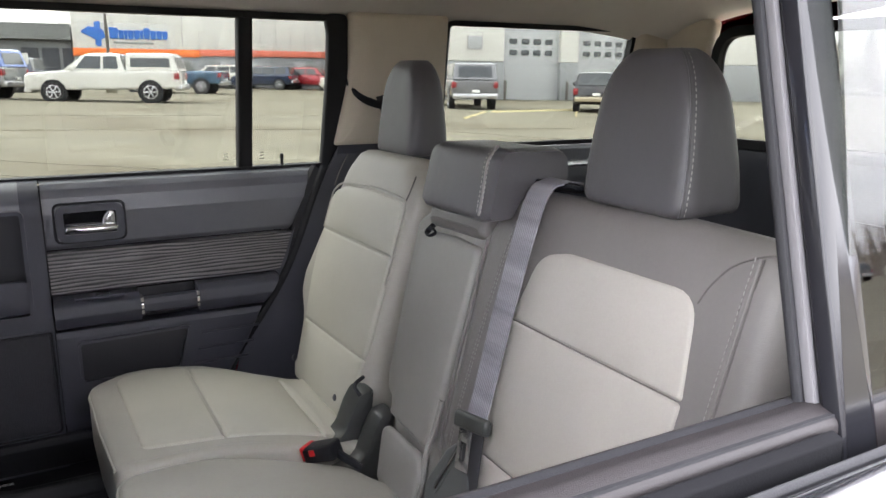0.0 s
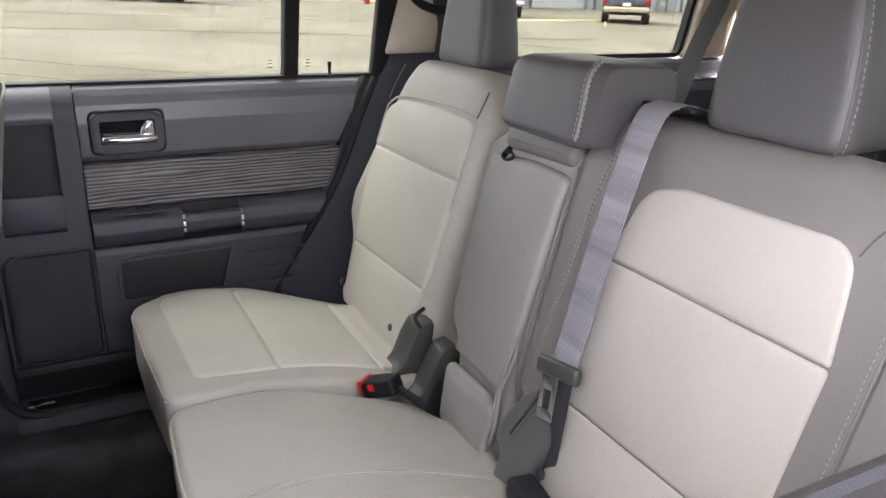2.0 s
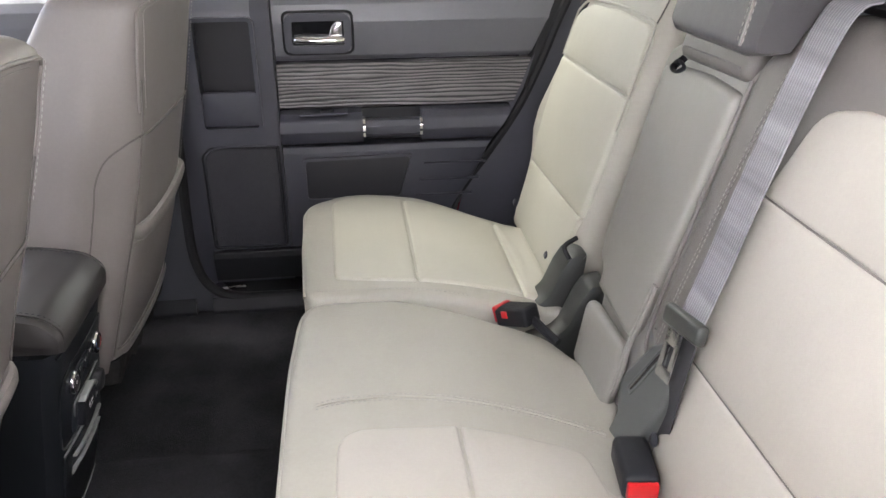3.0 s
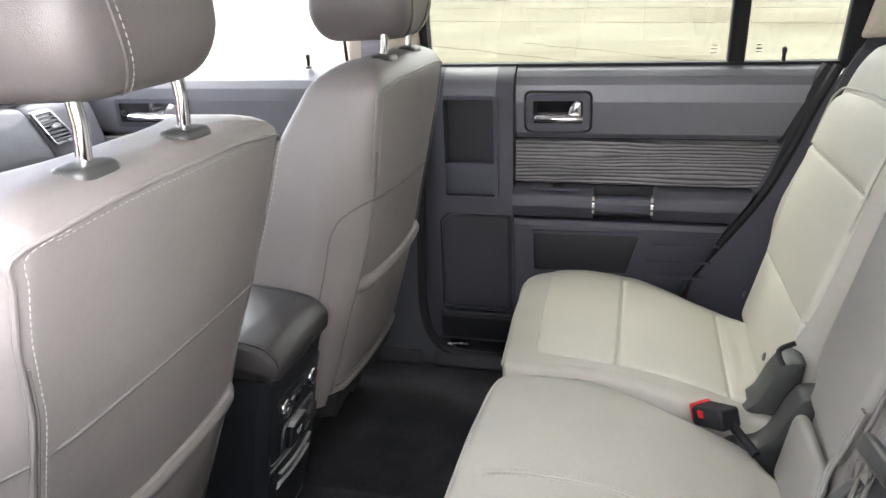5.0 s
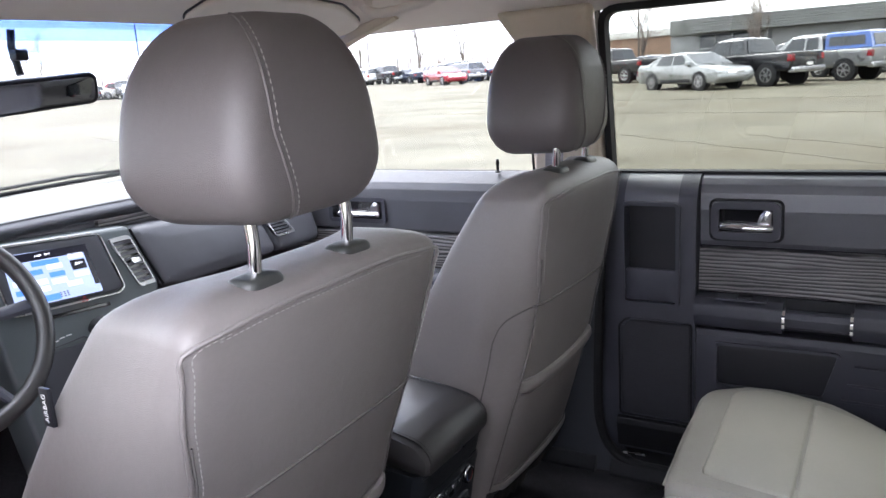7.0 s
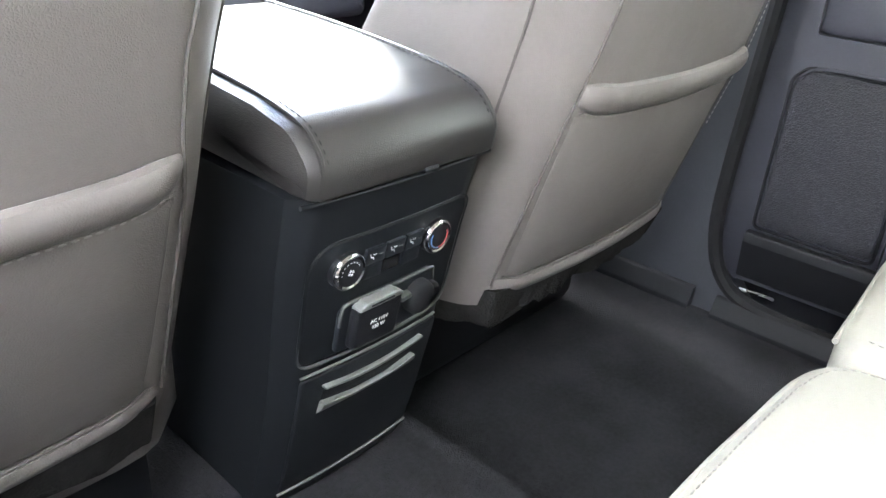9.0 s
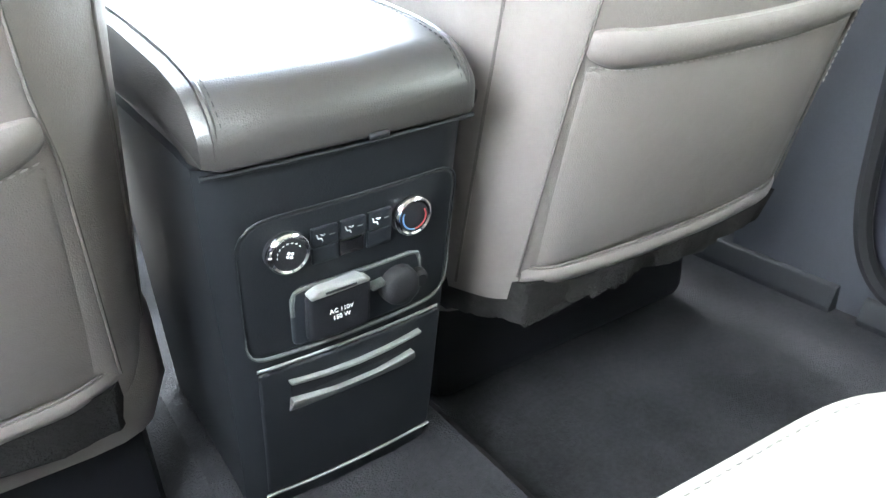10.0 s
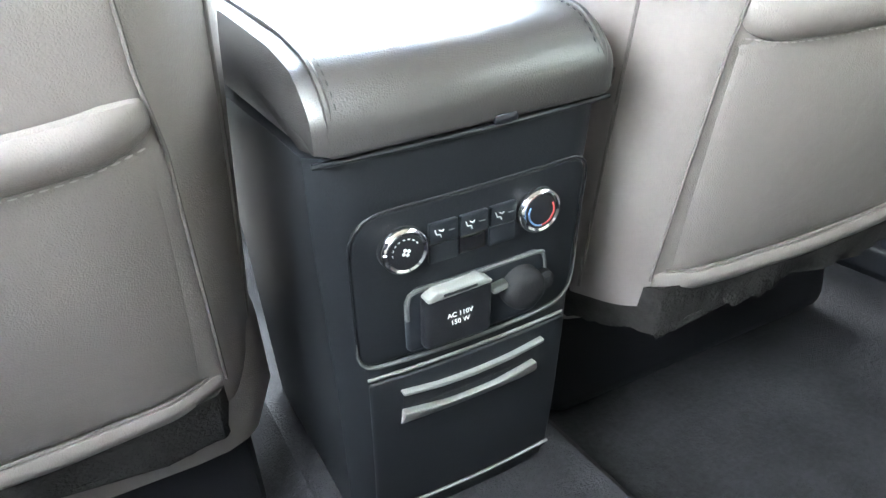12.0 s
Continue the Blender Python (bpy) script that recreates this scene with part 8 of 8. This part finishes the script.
        for ax in axle:
            M = Matrix.Translation((ax, s * (h - 0.12), wr)) @ Matrix.Rotation(radians(-90 * s), 4, "X")
            part("wheel_arch", lathe([(wr * 1.22, -0.10), (wr * 1.22, 0.123), (wr * 1.1, 0.126)], 20, M), RUBBER, body, "dark wheel arch")
            wh = part("wheel", lathe([(wr * 0.70, -0.11), (wr * 0.96, -0.11), (wr, -0.07), (wr, 0.10), (wr * 0.95, 0.138), (wr * 0.70, 0.142)], 20, M), TYRE, e)
            part("rim", lathe([(wr * 0.70, 0.12), (wr * 0.70, 0.148), (wr * 0.62, 0.150), (wr * 0.58, 0.132), (wr * 0.16, 0.135), (wr * 0.14, 0.152)], 20, M), ALLOY, wh)
            for k in range(6):
                part("spoke", moved(rbox((wr * 0.12, -wr * 0.07, 0.130), (wr * 0.62, wr * 0.07, 0.149), 0.006), M @ Matrix.Rotation(k * math.pi / 3, 4, "Z")), ALLOY, wh)
    def glassq(v0, v1, front):
        a = (lambda v: x0 + (x1 - x0) * v + 0.022) if front else (lambda v: x3 + (x2 - x3) * v - 0.022)
        m = 0.08
        return [Vector((a(v0), -cabin(0, v0) + m, belt + (top - belt) * v0)), Vector((a(v0) + (0.05 if front else -0.02), 0, belt + (top - belt) * v0)), Vector((a(v0), cabin(0, v0) - m, belt + (top - belt) * v0)),
                Vector((a(v1), cabin(0, v1) - m, belt + (top - belt) * v1)), Vector((a(v1) + (0.05 if front else -0.02), 0, belt + (top - belt) * v1)), Vector((a(v1), -cabin(0, v1) + m, belt + (top - belt) * v1))]
    for nm, fr in (("windscreen", True), ("rear_window", False)):
        q = glassq(0.08, 0.85, fr)
        d = Vector((0.008 if fr else -0.008, 0, 0.004))
        part(nm, skin(bmesh.new(), [q, [p + d for p in q]]), DARKGLASS, cabn, "dark glass")
    fx = max(p[0] for p in prof)
    rx = min(p[0] for p in prof)
    part("grille", rbox((fx - 0.15, -h * 0.42, belt - 0.50), (fx + 0.012, h * 0.42, belt - 0.24), 0.03), CHROME if kind == "sedan" else BLACK, e, "front grille")
    part("front_bumper", rbox((fx - 0.25, -h * 0.97, 0.36), (fx + 0.05, h * 0.97, 0.58), 0.06), trim or paint, e)
    part("rear_bumper", rbox((rx - 0.10, -h * 0.96, 0.46), (rx + 0.2, h * 0.96, 0.68), 0.05), (trim or ALLOY) if kind != "sedan" else paint, e)
    part("plate", rbox((rx - 0.115, -0.16, 0.70 if kind != "sedan" else 0.62), (rx - 0.012, 0.16, 0.83 if kind != "sedan" else 0.75), 0.01), PLATE, e, "blank pale plate")
    if kind != "pickup":
        part("lower_trim", rbox((axle[1] + 0.5, -h - 0.004, 0.30), (axle[0] - 0.5, h + 0.004, 0.44), 0.02), trim or BLACK, e)
    else:
        if cap:
            rings = []
            for v in (0, 0.5, 0.9, 1.0):
                k = 0.0 if v < 0.95 else 0.10
                hw = h * (0.97 - 0.12 * v) - k
                z = 1.25 + 0.68 * v
                rings.append([Vector((-0.92 - k * 0.5, hw, z)), Vector((-2.92 + 0.22 * v + k, hw, z)), Vector((-2.92 + 0.22 * v + k, -hw, z)), Vector((-0.92 - k * 0.5, -hw, z))])
            c = part("bed_cap", skin(bmesh.new(), rings), cap, e, "painted bed cap")
            for s in (1, -1):
                q = [Vector((-1.08, s * (h * 0.945 + 0.008), 1.38)), Vector((-2.62, s * (h * 0.945 + 0.008), 1.38)), Vector((-2.56, s * (h * 0.885 + 0.008), 1.74)), Vector((-1.08, s * (h * 0.885 + 0.008), 1.74))]
                part("side_window", skin(bmesh.new(), [q, [p + Vector((0, s * 0.006, 0)) for p in q]]), DARKGLASS, c, "dark side window")
            q = [Vector((-2.895, -0.72, 1.34)), Vector((-2.895, 0.72, 1.34)), Vector((-2.765, 0.68, 1.78)), Vector((-2.765, -0.68, 1.78))]
            part("rear_window", skin(bmesh.new(), [q, [p + Vector((-0.01, 0, 0)) for p in q]]), DARKGLASS, c, "dark rear window")
        else:
            part("bed_floor", rbox((-2.75, -h + 0.16, 1.245), (-0.95, h - 0.16, 1.262), 0.005), BLACK, e, "dark open bed")
        part("tailgate_seam", rbox((rx - 0.006, -h + 0.24, 1.19), (rx + 0.02, h - 0.24, 1.20), 0.002), BLACK, e)
    return e


def paintm(name, c, metal=0.2, rough=0.2):
    return surface(name, c, rough, metal=metal, bump=0, coat=0.8, vary=0.04, scale=0.8)


P_WHITE = paintm("white_car_paint", (0.50, 0.492, 0.458), 0.0)
P_SILVER = paintm("silver_car_paint", (0.30, 0.308, 0.312), 0.6, 0.28)
P_BLACK = paintm("black_car_paint", (0.012, 0.012, 0.015), 0.2, 0.12)
P_GREY = paintm("grey_car_paint", (0.16, 0.16, 0.17), 0.5, 0.25)
P_BLUE = paintm("slate_blue_car_paint", (0.06, 0.11, 0.17), 0.4)
P_CAPB = paintm("bright_blue_paint", (0.045, 0.11, 0.36), 0.2)
P_RED = paintm("red_car_paint", (0.30, 0.015, 0.025), 0.3)
P_GOLD = paintm("gold_trim_paint", (0.36, 0.31, 0.22), 0.4)
P_NAVY = paintm("dark_blue_car_paint", (0.02, 0.03, 0.06), 0.4)


def park(e, x, y, deg):
    e.matrix_world = Matrix.Translation((x, y, lot_z(x, y))) @ Matrix.Rotation(radians(deg), 4, "Z")
    return e


def parked():
    white = park(vehicle("pickup", P_WHITE, "white crew cab pickup with a matching bed cap", P_WHITE), 33.2, -3.5, 70)
    silver_cap = park(vehicle("pickup", P_SILVER, "silver pickup with a bright blue bed cap", P_CAPB), 36.2, 2.4, 62)
    black = park(vehicle("pickup", P_BLACK, "black crew cab pickup parked on the lot"), 33.4, 4.9, 60)
    blue = park(vehicle("pickup", P_BLUE, "slate blue pickup parked by the service building"), 45.6, -8.2, 62)
    grey = park(vehicle("pickup", P_GREY, "grey pickup with bed cap parked facing the garage", P_GREY), 29.0, -18.0, -22)
    sedan = park(vehicle("sedan", P_SILVER, "silver sedan parked on the concrete"), 31.4, 6.6, 233)
    red = park(vehicle("suv", P_RED, "red compact crossover by the service building"), 56.5, -20.2, 232)
    gold = park(vehicle("suv", P_BLACK, "black sport utility with gold lower trim near the garage", None, P_GOLD), 25.6, -22.8, -40)
    wsuv = park(vehicle("suv", P_WHITE, "white sport utility parked in a row"), 58.5, -13.6, 62)
    navy = park(vehicle("suv", P_NAVY, "dark blue crossover parked in a row"), 56.5, -16.6, 55)
    for px, py, paint, what in ((-39.5, -66.0, P_WHITE, "white"), (-45.5, -66.5, P_GREY, "grey"), (-32.5, -67.0, P_NAVY, "dark blue")):
        park(vehicle("suv", paint, "%s sport utility parked before the far wood" % what), px, py, 205)
    wsed = park(vehicle("sedan", P_WHITE, "white sedan parked in a row"), 52.6, -22.3, 232)
    rsed = park(vehicle("sedan", P_RED, "red sedan parked in a far row"), 54.0, 31.5, 235)
    gsuv = park(vehicle("suv", P_GREY, "grey sport utility parked in a far row"), 60.0, 33.0, 60)
    bsed = park(vehicle("sedan", P_NAVY, "dark blue sedan parked in a far row"), 62.0, 28.5, 235)

    def again(e, x, y, deg):
        return copy_thing(e, Matrix.Translation((x, y, lot_z(x, y))) @ Matrix.Rotation(radians(deg), 4, "Z"))
    again(black, 43.0, 13.6, 62)
    again(bsed, 46.2, 12.0, 235)
    again(navy, 44.6, 0.8, 65)
    again(gsuv, 41.2, 3.6, 70)
    # the rows ahead, seen through the windscreen and the front window
    rng = random.Random(11)
    kinds = [wsuv, wsed, gsuv, bsed, navy, sedan, black, wsuv, red, silver_cap]
    for k in range(16):
        again(kinds[k % 8], 45.5 + 1.2 * rng.random() + 0.45 * k, 36.5 + 3.0 * k * 0.8, 235 + rng.uniform(-6, 6))
    for k in range(12):
        again(kinds[(k * 3) % 9], 64 + 0.4 * k, 30.0 + 3.1 * k, 60 + rng.uniform(-5, 5))
    for k in range(12):
        again(kinds[(k * 7 + 2) % 9], 36.0 + 2.7 * k, 66.0 + 3.0 * k * 0.3 + rng.random(), 150 + rng.uniform(-6, 6))
    # the long row behind, seen through the tailgate window
    for k in range(15):
        again(kinds[(k * 3 + 1) % 8], 38.0 + 2.9 * k, -92.0 - 0.9 * k + rng.random(), 100 + rng.uniform(-8, 8))
    # cars on the driver side, seen in the reflections
    for k in range(8):
        again(kinds[(k * 5) % 8], -26.0 - 0.6 * k, -30.0 + 3.1 * k, 20 + rng.uniform(-6, 6))


parked()


# ---- trees, poles, fence ----
def bare_tree(x, y, h, seed, label="leafless grey deciduous tree", spread=0.34):
    rng = random.Random(seed)
    z = lot_z(x, y) - 0.1
    t = thing("tree", (x, y, z), label, "tree", "bare trees")
    limbs = []

    def grow(p, d, length, r, level):
        pts, rs = [p.copy()], [r]
        n = 5
        for k in range(n):
            d = (d + Vector((rng.uniform(-1, 1), rng.uniform(-1, 1), rng.uniform(-0.2, 0.7))) * (0.10 + 0.06 * level)).normalized()
            p = p + d * length / n
            pts.append(p.copy())
            rs.append(r * (1 - 0.62 * (k + 1) / n))
        limbs.append((level, pts, rs))
        if level < 4:
            m = (5, 4, 4, 3)[level]
            for k in range(m):
                i = rng.randint(2, n) if level else rng.randint(2, n)
                side = Vector((rng.uniform(-1, 1), rng.uniform(-1, 1), rng.uniform(0.1, 0.9))).normalized()
                nd = (d * (1 - spread) + side * (spread + 0.25)).normalized()
                grow(pts[i], nd, length * rng.uniform(0.5, 0.72), rs[i] * 0.72, level + 1)
    grow(Vector((x, y, z)), Vector((0, 0, 1)), h * 0.42, h * 0.020, 0)
    for nm, lv in (("trunk", (0,)), ("limbs", (1, 2)), ("twigs", (3, 4))):
        bm = bmesh.new()
        for level, pts, rs in limbs:
            if level in lv:
                n = 8 if level == 0 else (5 if level < 3 else 3)
                rings, prev = [], None
                for i, p in enumerate(pts):
                    d = (pts[min(i + 1, len(pts) - 1)] - pts[max(i - 1, 0)]).normalized()
                    u = d.orthogonal().normalized()
                    v = d.cross(u)
                    rr = max(rs[i], 0.008)
                    rings.append([p + (u * math.cos(a) + v * math.sin(a)) * rr for a in (2 * math.pi * q / n for q in range(n))])
                skin(bm, rings)
        part(nm, bm, BARK if nm != "twigs" else TWIG, t)


def conifer(x, y, h, seed):
    rng = random.Random(seed)
    z = lot_z(x, y) - 0.1
    t = thing("tree", (x, y, z), "dark green conifer with drooping branches", "tree", "conifers")
    part("trunk", tube([(x, y, z), (x, y, z + h)], [h * 0.016, 0.02], 8), BARK, t)
    bm = bmesh.new()
    for k in range(330):
        s = rng.random() ** 0.8
        zz = z + h * (0.10 + 0.88 * s)
        r = h * 0.20 * (1 - s) * rng.uniform(0.35, 1.1) + 0.05
        a = rng.uniform(0, 2 * math.pi)
        c = Vector((x + r * math.cos(a), y + r * math.sin(a), zz - 0.25 * r))
        d = Vector((math.cos(a), math.sin(a), -0.35))
        u = Vector((-math.sin(a), math.cos(a), 0))
        sz = h * 0.035 * rng.uniform(0.6, 1.4)
        tip, root = c + d * sz * 1.3, c - d * sz
        v = [bm.verts.new(p) for p in (root, c + u * sz * 0.6 - Vector((0, 0, sz * 0.2)), tip, c - u * sz * 0.6 - Vector((0, 0, sz * 0.2)), c + Vector((0, 0, sz * 0.35)))]
        for i in range(4):
            bm.faces.new((v[i], v[(i + 1) % 4], v[4]))
    part("crown", bm, NEEDLE, t)


for i, (x, y, h) in enumerate(((47, 13.2, 6.4), (46, 6.4, 7.2), (70, 44, 10), (84, 62, 11), (60, 60, 9), (52, 84, 10), (95, 52, 12), (44, 100, 11), (-30, -26, 7), (-33, -12, 6))):
    bare_tree(x, y, h, 30 + i)
for i, (x, y, h) in enumerate(((76, -103, 9.5), (71, -104, 11), (66, -106, 9), (88, -107, 10), (60, -108, 8), (96, -104, 9))):
    conifer(x, y, h, 60 + i)


def far_wood(name, pts, hmin, hmax, n, seed, label):
    """A distant belt of leafless wood: many thin stems and twig clumps."""
    rng = random.Random(seed)
    bm = bmesh.new()
    line = [Vector((x, y, 0)) for x, y in pts]
    for k in range(n):
        s = rng.random() * (len(line) - 1)
        i = min(int(s), len(line) - 2)
        p = line[i].lerp(line[i + 1], s - i) + Vector((rng.uniform(-9, 9), rng.uniform(-9, 9), 0))
        p.z = lot_z(max(-150, min(150, p.x)), max(-150, min(150, p.y))) - 0.3
        h = rng.uniform(hmin, hmax)
        w = rng.uniform(0.05, 0.16)
        lean = Vector((rng.uniform(-0.1, 0.1), rng.uniform(-0.1, 0.1), 1)) * h
        skin(bm, [[p + Vector((w, 0, 0)), p + Vector((-w * 0.5, w, 0)), p + Vector((-w * 0.5, -w, 0))], [p + lean + Vector((0.02, 0, 0)), p + lean + Vector((-0.01, 0.02, 0)), p + lean + Vector((-0.01, -0.02, 0))]], False, False)
        for q in range(9):
            f = rng.uniform(0.25, 1.0)
            c = p + lean * f
            d = Vector((rng.uniform(-1, 1), rng.uniform(-1, 1), rng.uniform(0.1, 0.9))) * rng.uniform(0.8, 2.4) * (1.25 - 0.6 * f)
            u = d.orthogonal().normalized() * rng.uniform(0.03, 0.09)
            vs = [bm.verts.new(a) for a in (c - u, c + u, c + d)]
            bm.faces.new(vs)
    ob = obj(name, bm, TWIG, None, "", False)
    tagged(ob, label, "woodland", "", "stuff")


far_wood("far_woodland", [(170, 70), (150, 140), (80, 180), (0, 190)], 4, 7.5, 900, 5, "distant leafless brown woodland beyond the lot")
far_wood("far_woodland", [(130, -110), (90, -122), (40, -126), (0, -120)], 6, 11, 700, 6, "distant leafless brown woodland behind the car row")
far_wood("far_woodland", [(-15, -104), (-56, -92), (-95, -72)], 4, 8, 700, 8, "leafless brown wood at the lot edge")
far_wood("far_woodland", [(-70, -70), (-62, -20), (-70, 40)], 6, 11, 700, 7, "leafless brown wood across the lot")


def lamp_pole(x, y, h, label="dark steel lamp pole on the lot"):
    z = lot_z(x, y)
    t = thing("lamp_pole", (x, y, z), label, "lamp pole", "lamp poles")
    part("base", lathe([(0.28, -0.2), (0.28, 0.55), (0.22, 0.62)], 14, Matrix.Translation((x, y, z))), CONCRETE, t)
    part("pole", tube([(x, y, z + 0.5), (x, y, z + h)], [0.09, 0.06], 10), POLE, t)
    part("arm", tube([(x, y, z + h - 0.1), (x - 0.5, y, z + h)], 0.04, 8), POLE, t)
    part("lamp_head", rbox((x - 1.0, y - 0.16, z + h - 0.03), (x - 0.45, y + 0.16, z + h + 0.09), 0.04), POLE, t)


for x, y, h in ((44.0, -4.6, 9), (70, 20, 9), (72, 52, 10), (58, 74, 10), (90, 40, 10), (46, 96, 10), (64, -96, 9), (105, 70, 10)):
    lamp_pole(x, y, h)


def hydrant():
    x, y = 36.5, -15.2
    z = lot_z(x, y)
    t = thing("fire_hydrant", (x, y, z), "red fire hydrant on the dry grass", "fire hydrant")
    part("barrel", lathe([(0.17, -0.1), (0.17, 0.12), (0.13, 0.14), (0.13, 0.62), (0.17, 0.64), (0.16, 0.72), (0.09, 0.82), (0.04, 0.88)], 16, Matrix.Translation((x, y, z + 0.1))), P_RED, t)
    for a in (0, 90, 180):
        part("outlet", lathe([(0.07, 0.0), (0.07, 0.20), (0.05, 0.22)], 10, Matrix.Translation((x, y, z + 0.58)) @ Matrix.Rotation(radians(a - 90), 4, "Z") @ Matrix.Rotation(radians(90), 4, "Y")), P_RED, t)


def fence():
    t = thing("wire_fence", (75, -118, 0), "wire fence on thin posts along the lot edge", "fence")
    pts = [(30 + 4.0 * k, -112.0 - 0.6 * k) for k in range(24)]
    for x, y in pts:
        part("post", tube([(x, y, lot_z(x, y) - 0.2), (x, y, lot_z(x, y) + 2.6)], 0.05, 6), POLE, t)
    for h in (0.4, 1.0, 1.6, 2.2, 2.5):
        part("wire", tube([(x, y, lot_z(x, y) + h) for x, y in pts], 0.018, 4), POLE, t)


def site_signs():
    for x, y in ((43.0, -0.6), (57.8, -11.0)):
        z = lot_z(x, y)
        t = thing("bay_sign", (x, y, z), "small white bay sign on a thin post", "sign", "bay signs")
        part("post", tube([(x, y, z - 0.1), (x, y, z + 1.5)], 0.03, 8), POLE, t)
        part("plate", rbox((x - 0.03, y - 0.17, z + 1.35), (x - 0.005, y + 0.17, z + 1.95), 0.01), WHITEW, t)


hydrant()
fence()
site_signs()


# ---- outside of the maroon car ----
def own_car_outside():
    low = [(0.84, 0.99), (0.90, 0.985), (0.945, 0.95), (0.962, 0.85), (0.966, 0.70), (0.955, 0.50), (0.92, 0.36), (0.84, 0.36)]
    for s in (1, -1):
        sd = "passenger side" if s > 0 else "driver side"
        tagged(obj("front_wing", slab([(s * x, z) for x, z in low], 1.355, 2.36, 3), PAINT), "maroon painted front wing, %s" % sd, "car body", "", "structure")
    tagged(obj("cowl_panel", rbox((-0.84, 1.24, 0.90), (0.84, 1.42, 1.015), 0.02), BLACK), "black plastic cowl below the windscreen", "cowl", "", "structure")
    car = thing("car_running_gear", (0, 0, 0), "front end and alloy wheels of the maroon car", "car")
    nose = part("front_bumper", rbox((-0.95, 2.33, 0.34), (0.95, 2.50, 0.93), 0.07, 3), PAINT, car, "maroon front bumper")
    part("grille", rbox((-0.62, 2.47, 0.62), (0.62, 2.512, 0.86), 0.02), BLACK, nose, "dark front grille")
    for s in (1, -1):
        part("headlight", rbox((s * 0.78 - 0.13, 2.46, 0.68), (s * 0.78 + 0.13, 2.515, 0.86), 0.03), LENS, nose, "clear headlight")
    wr = 0.37
    for s in (1, -1):
        for y in (1.56, -1.50):
            M = Matrix.Translation((s * 0.86, y, wr)) @ Matrix.Rotation(radians(90 * s), 4, "Y")
            wh = part("wheel", lathe([(wr * 0.70, -0.11), (wr * 0.96, -0.11), (wr, -0.07), (wr, 0.08), (wr * 0.95, 0.115), (wr * 0.70, 0.12)], 28, M), TYRE, car, "black tyre")
            rim = lathe([(wr * 0.70, 0.10), (wr * 0.70, 0.124), (wr * 0.64, 0.126), (wr * 0.60, 0.108), (wr * 0.16, 0.11), (wr * 0.14, 0.126)], 28, M)
            for k in range(5):
                rim = merge(rim, moved(rbox((wr * 0.12, -wr * 0.07, 0.106), (wr * 0.64, wr * 0.07, 0.124), 0.006), M @ Matrix.Rotation(k * math.pi * 0.4, 4, "Z")))
            part("rim", rim, ALLOY, wh, "five-spoke alloy rim")


own_car_outside()
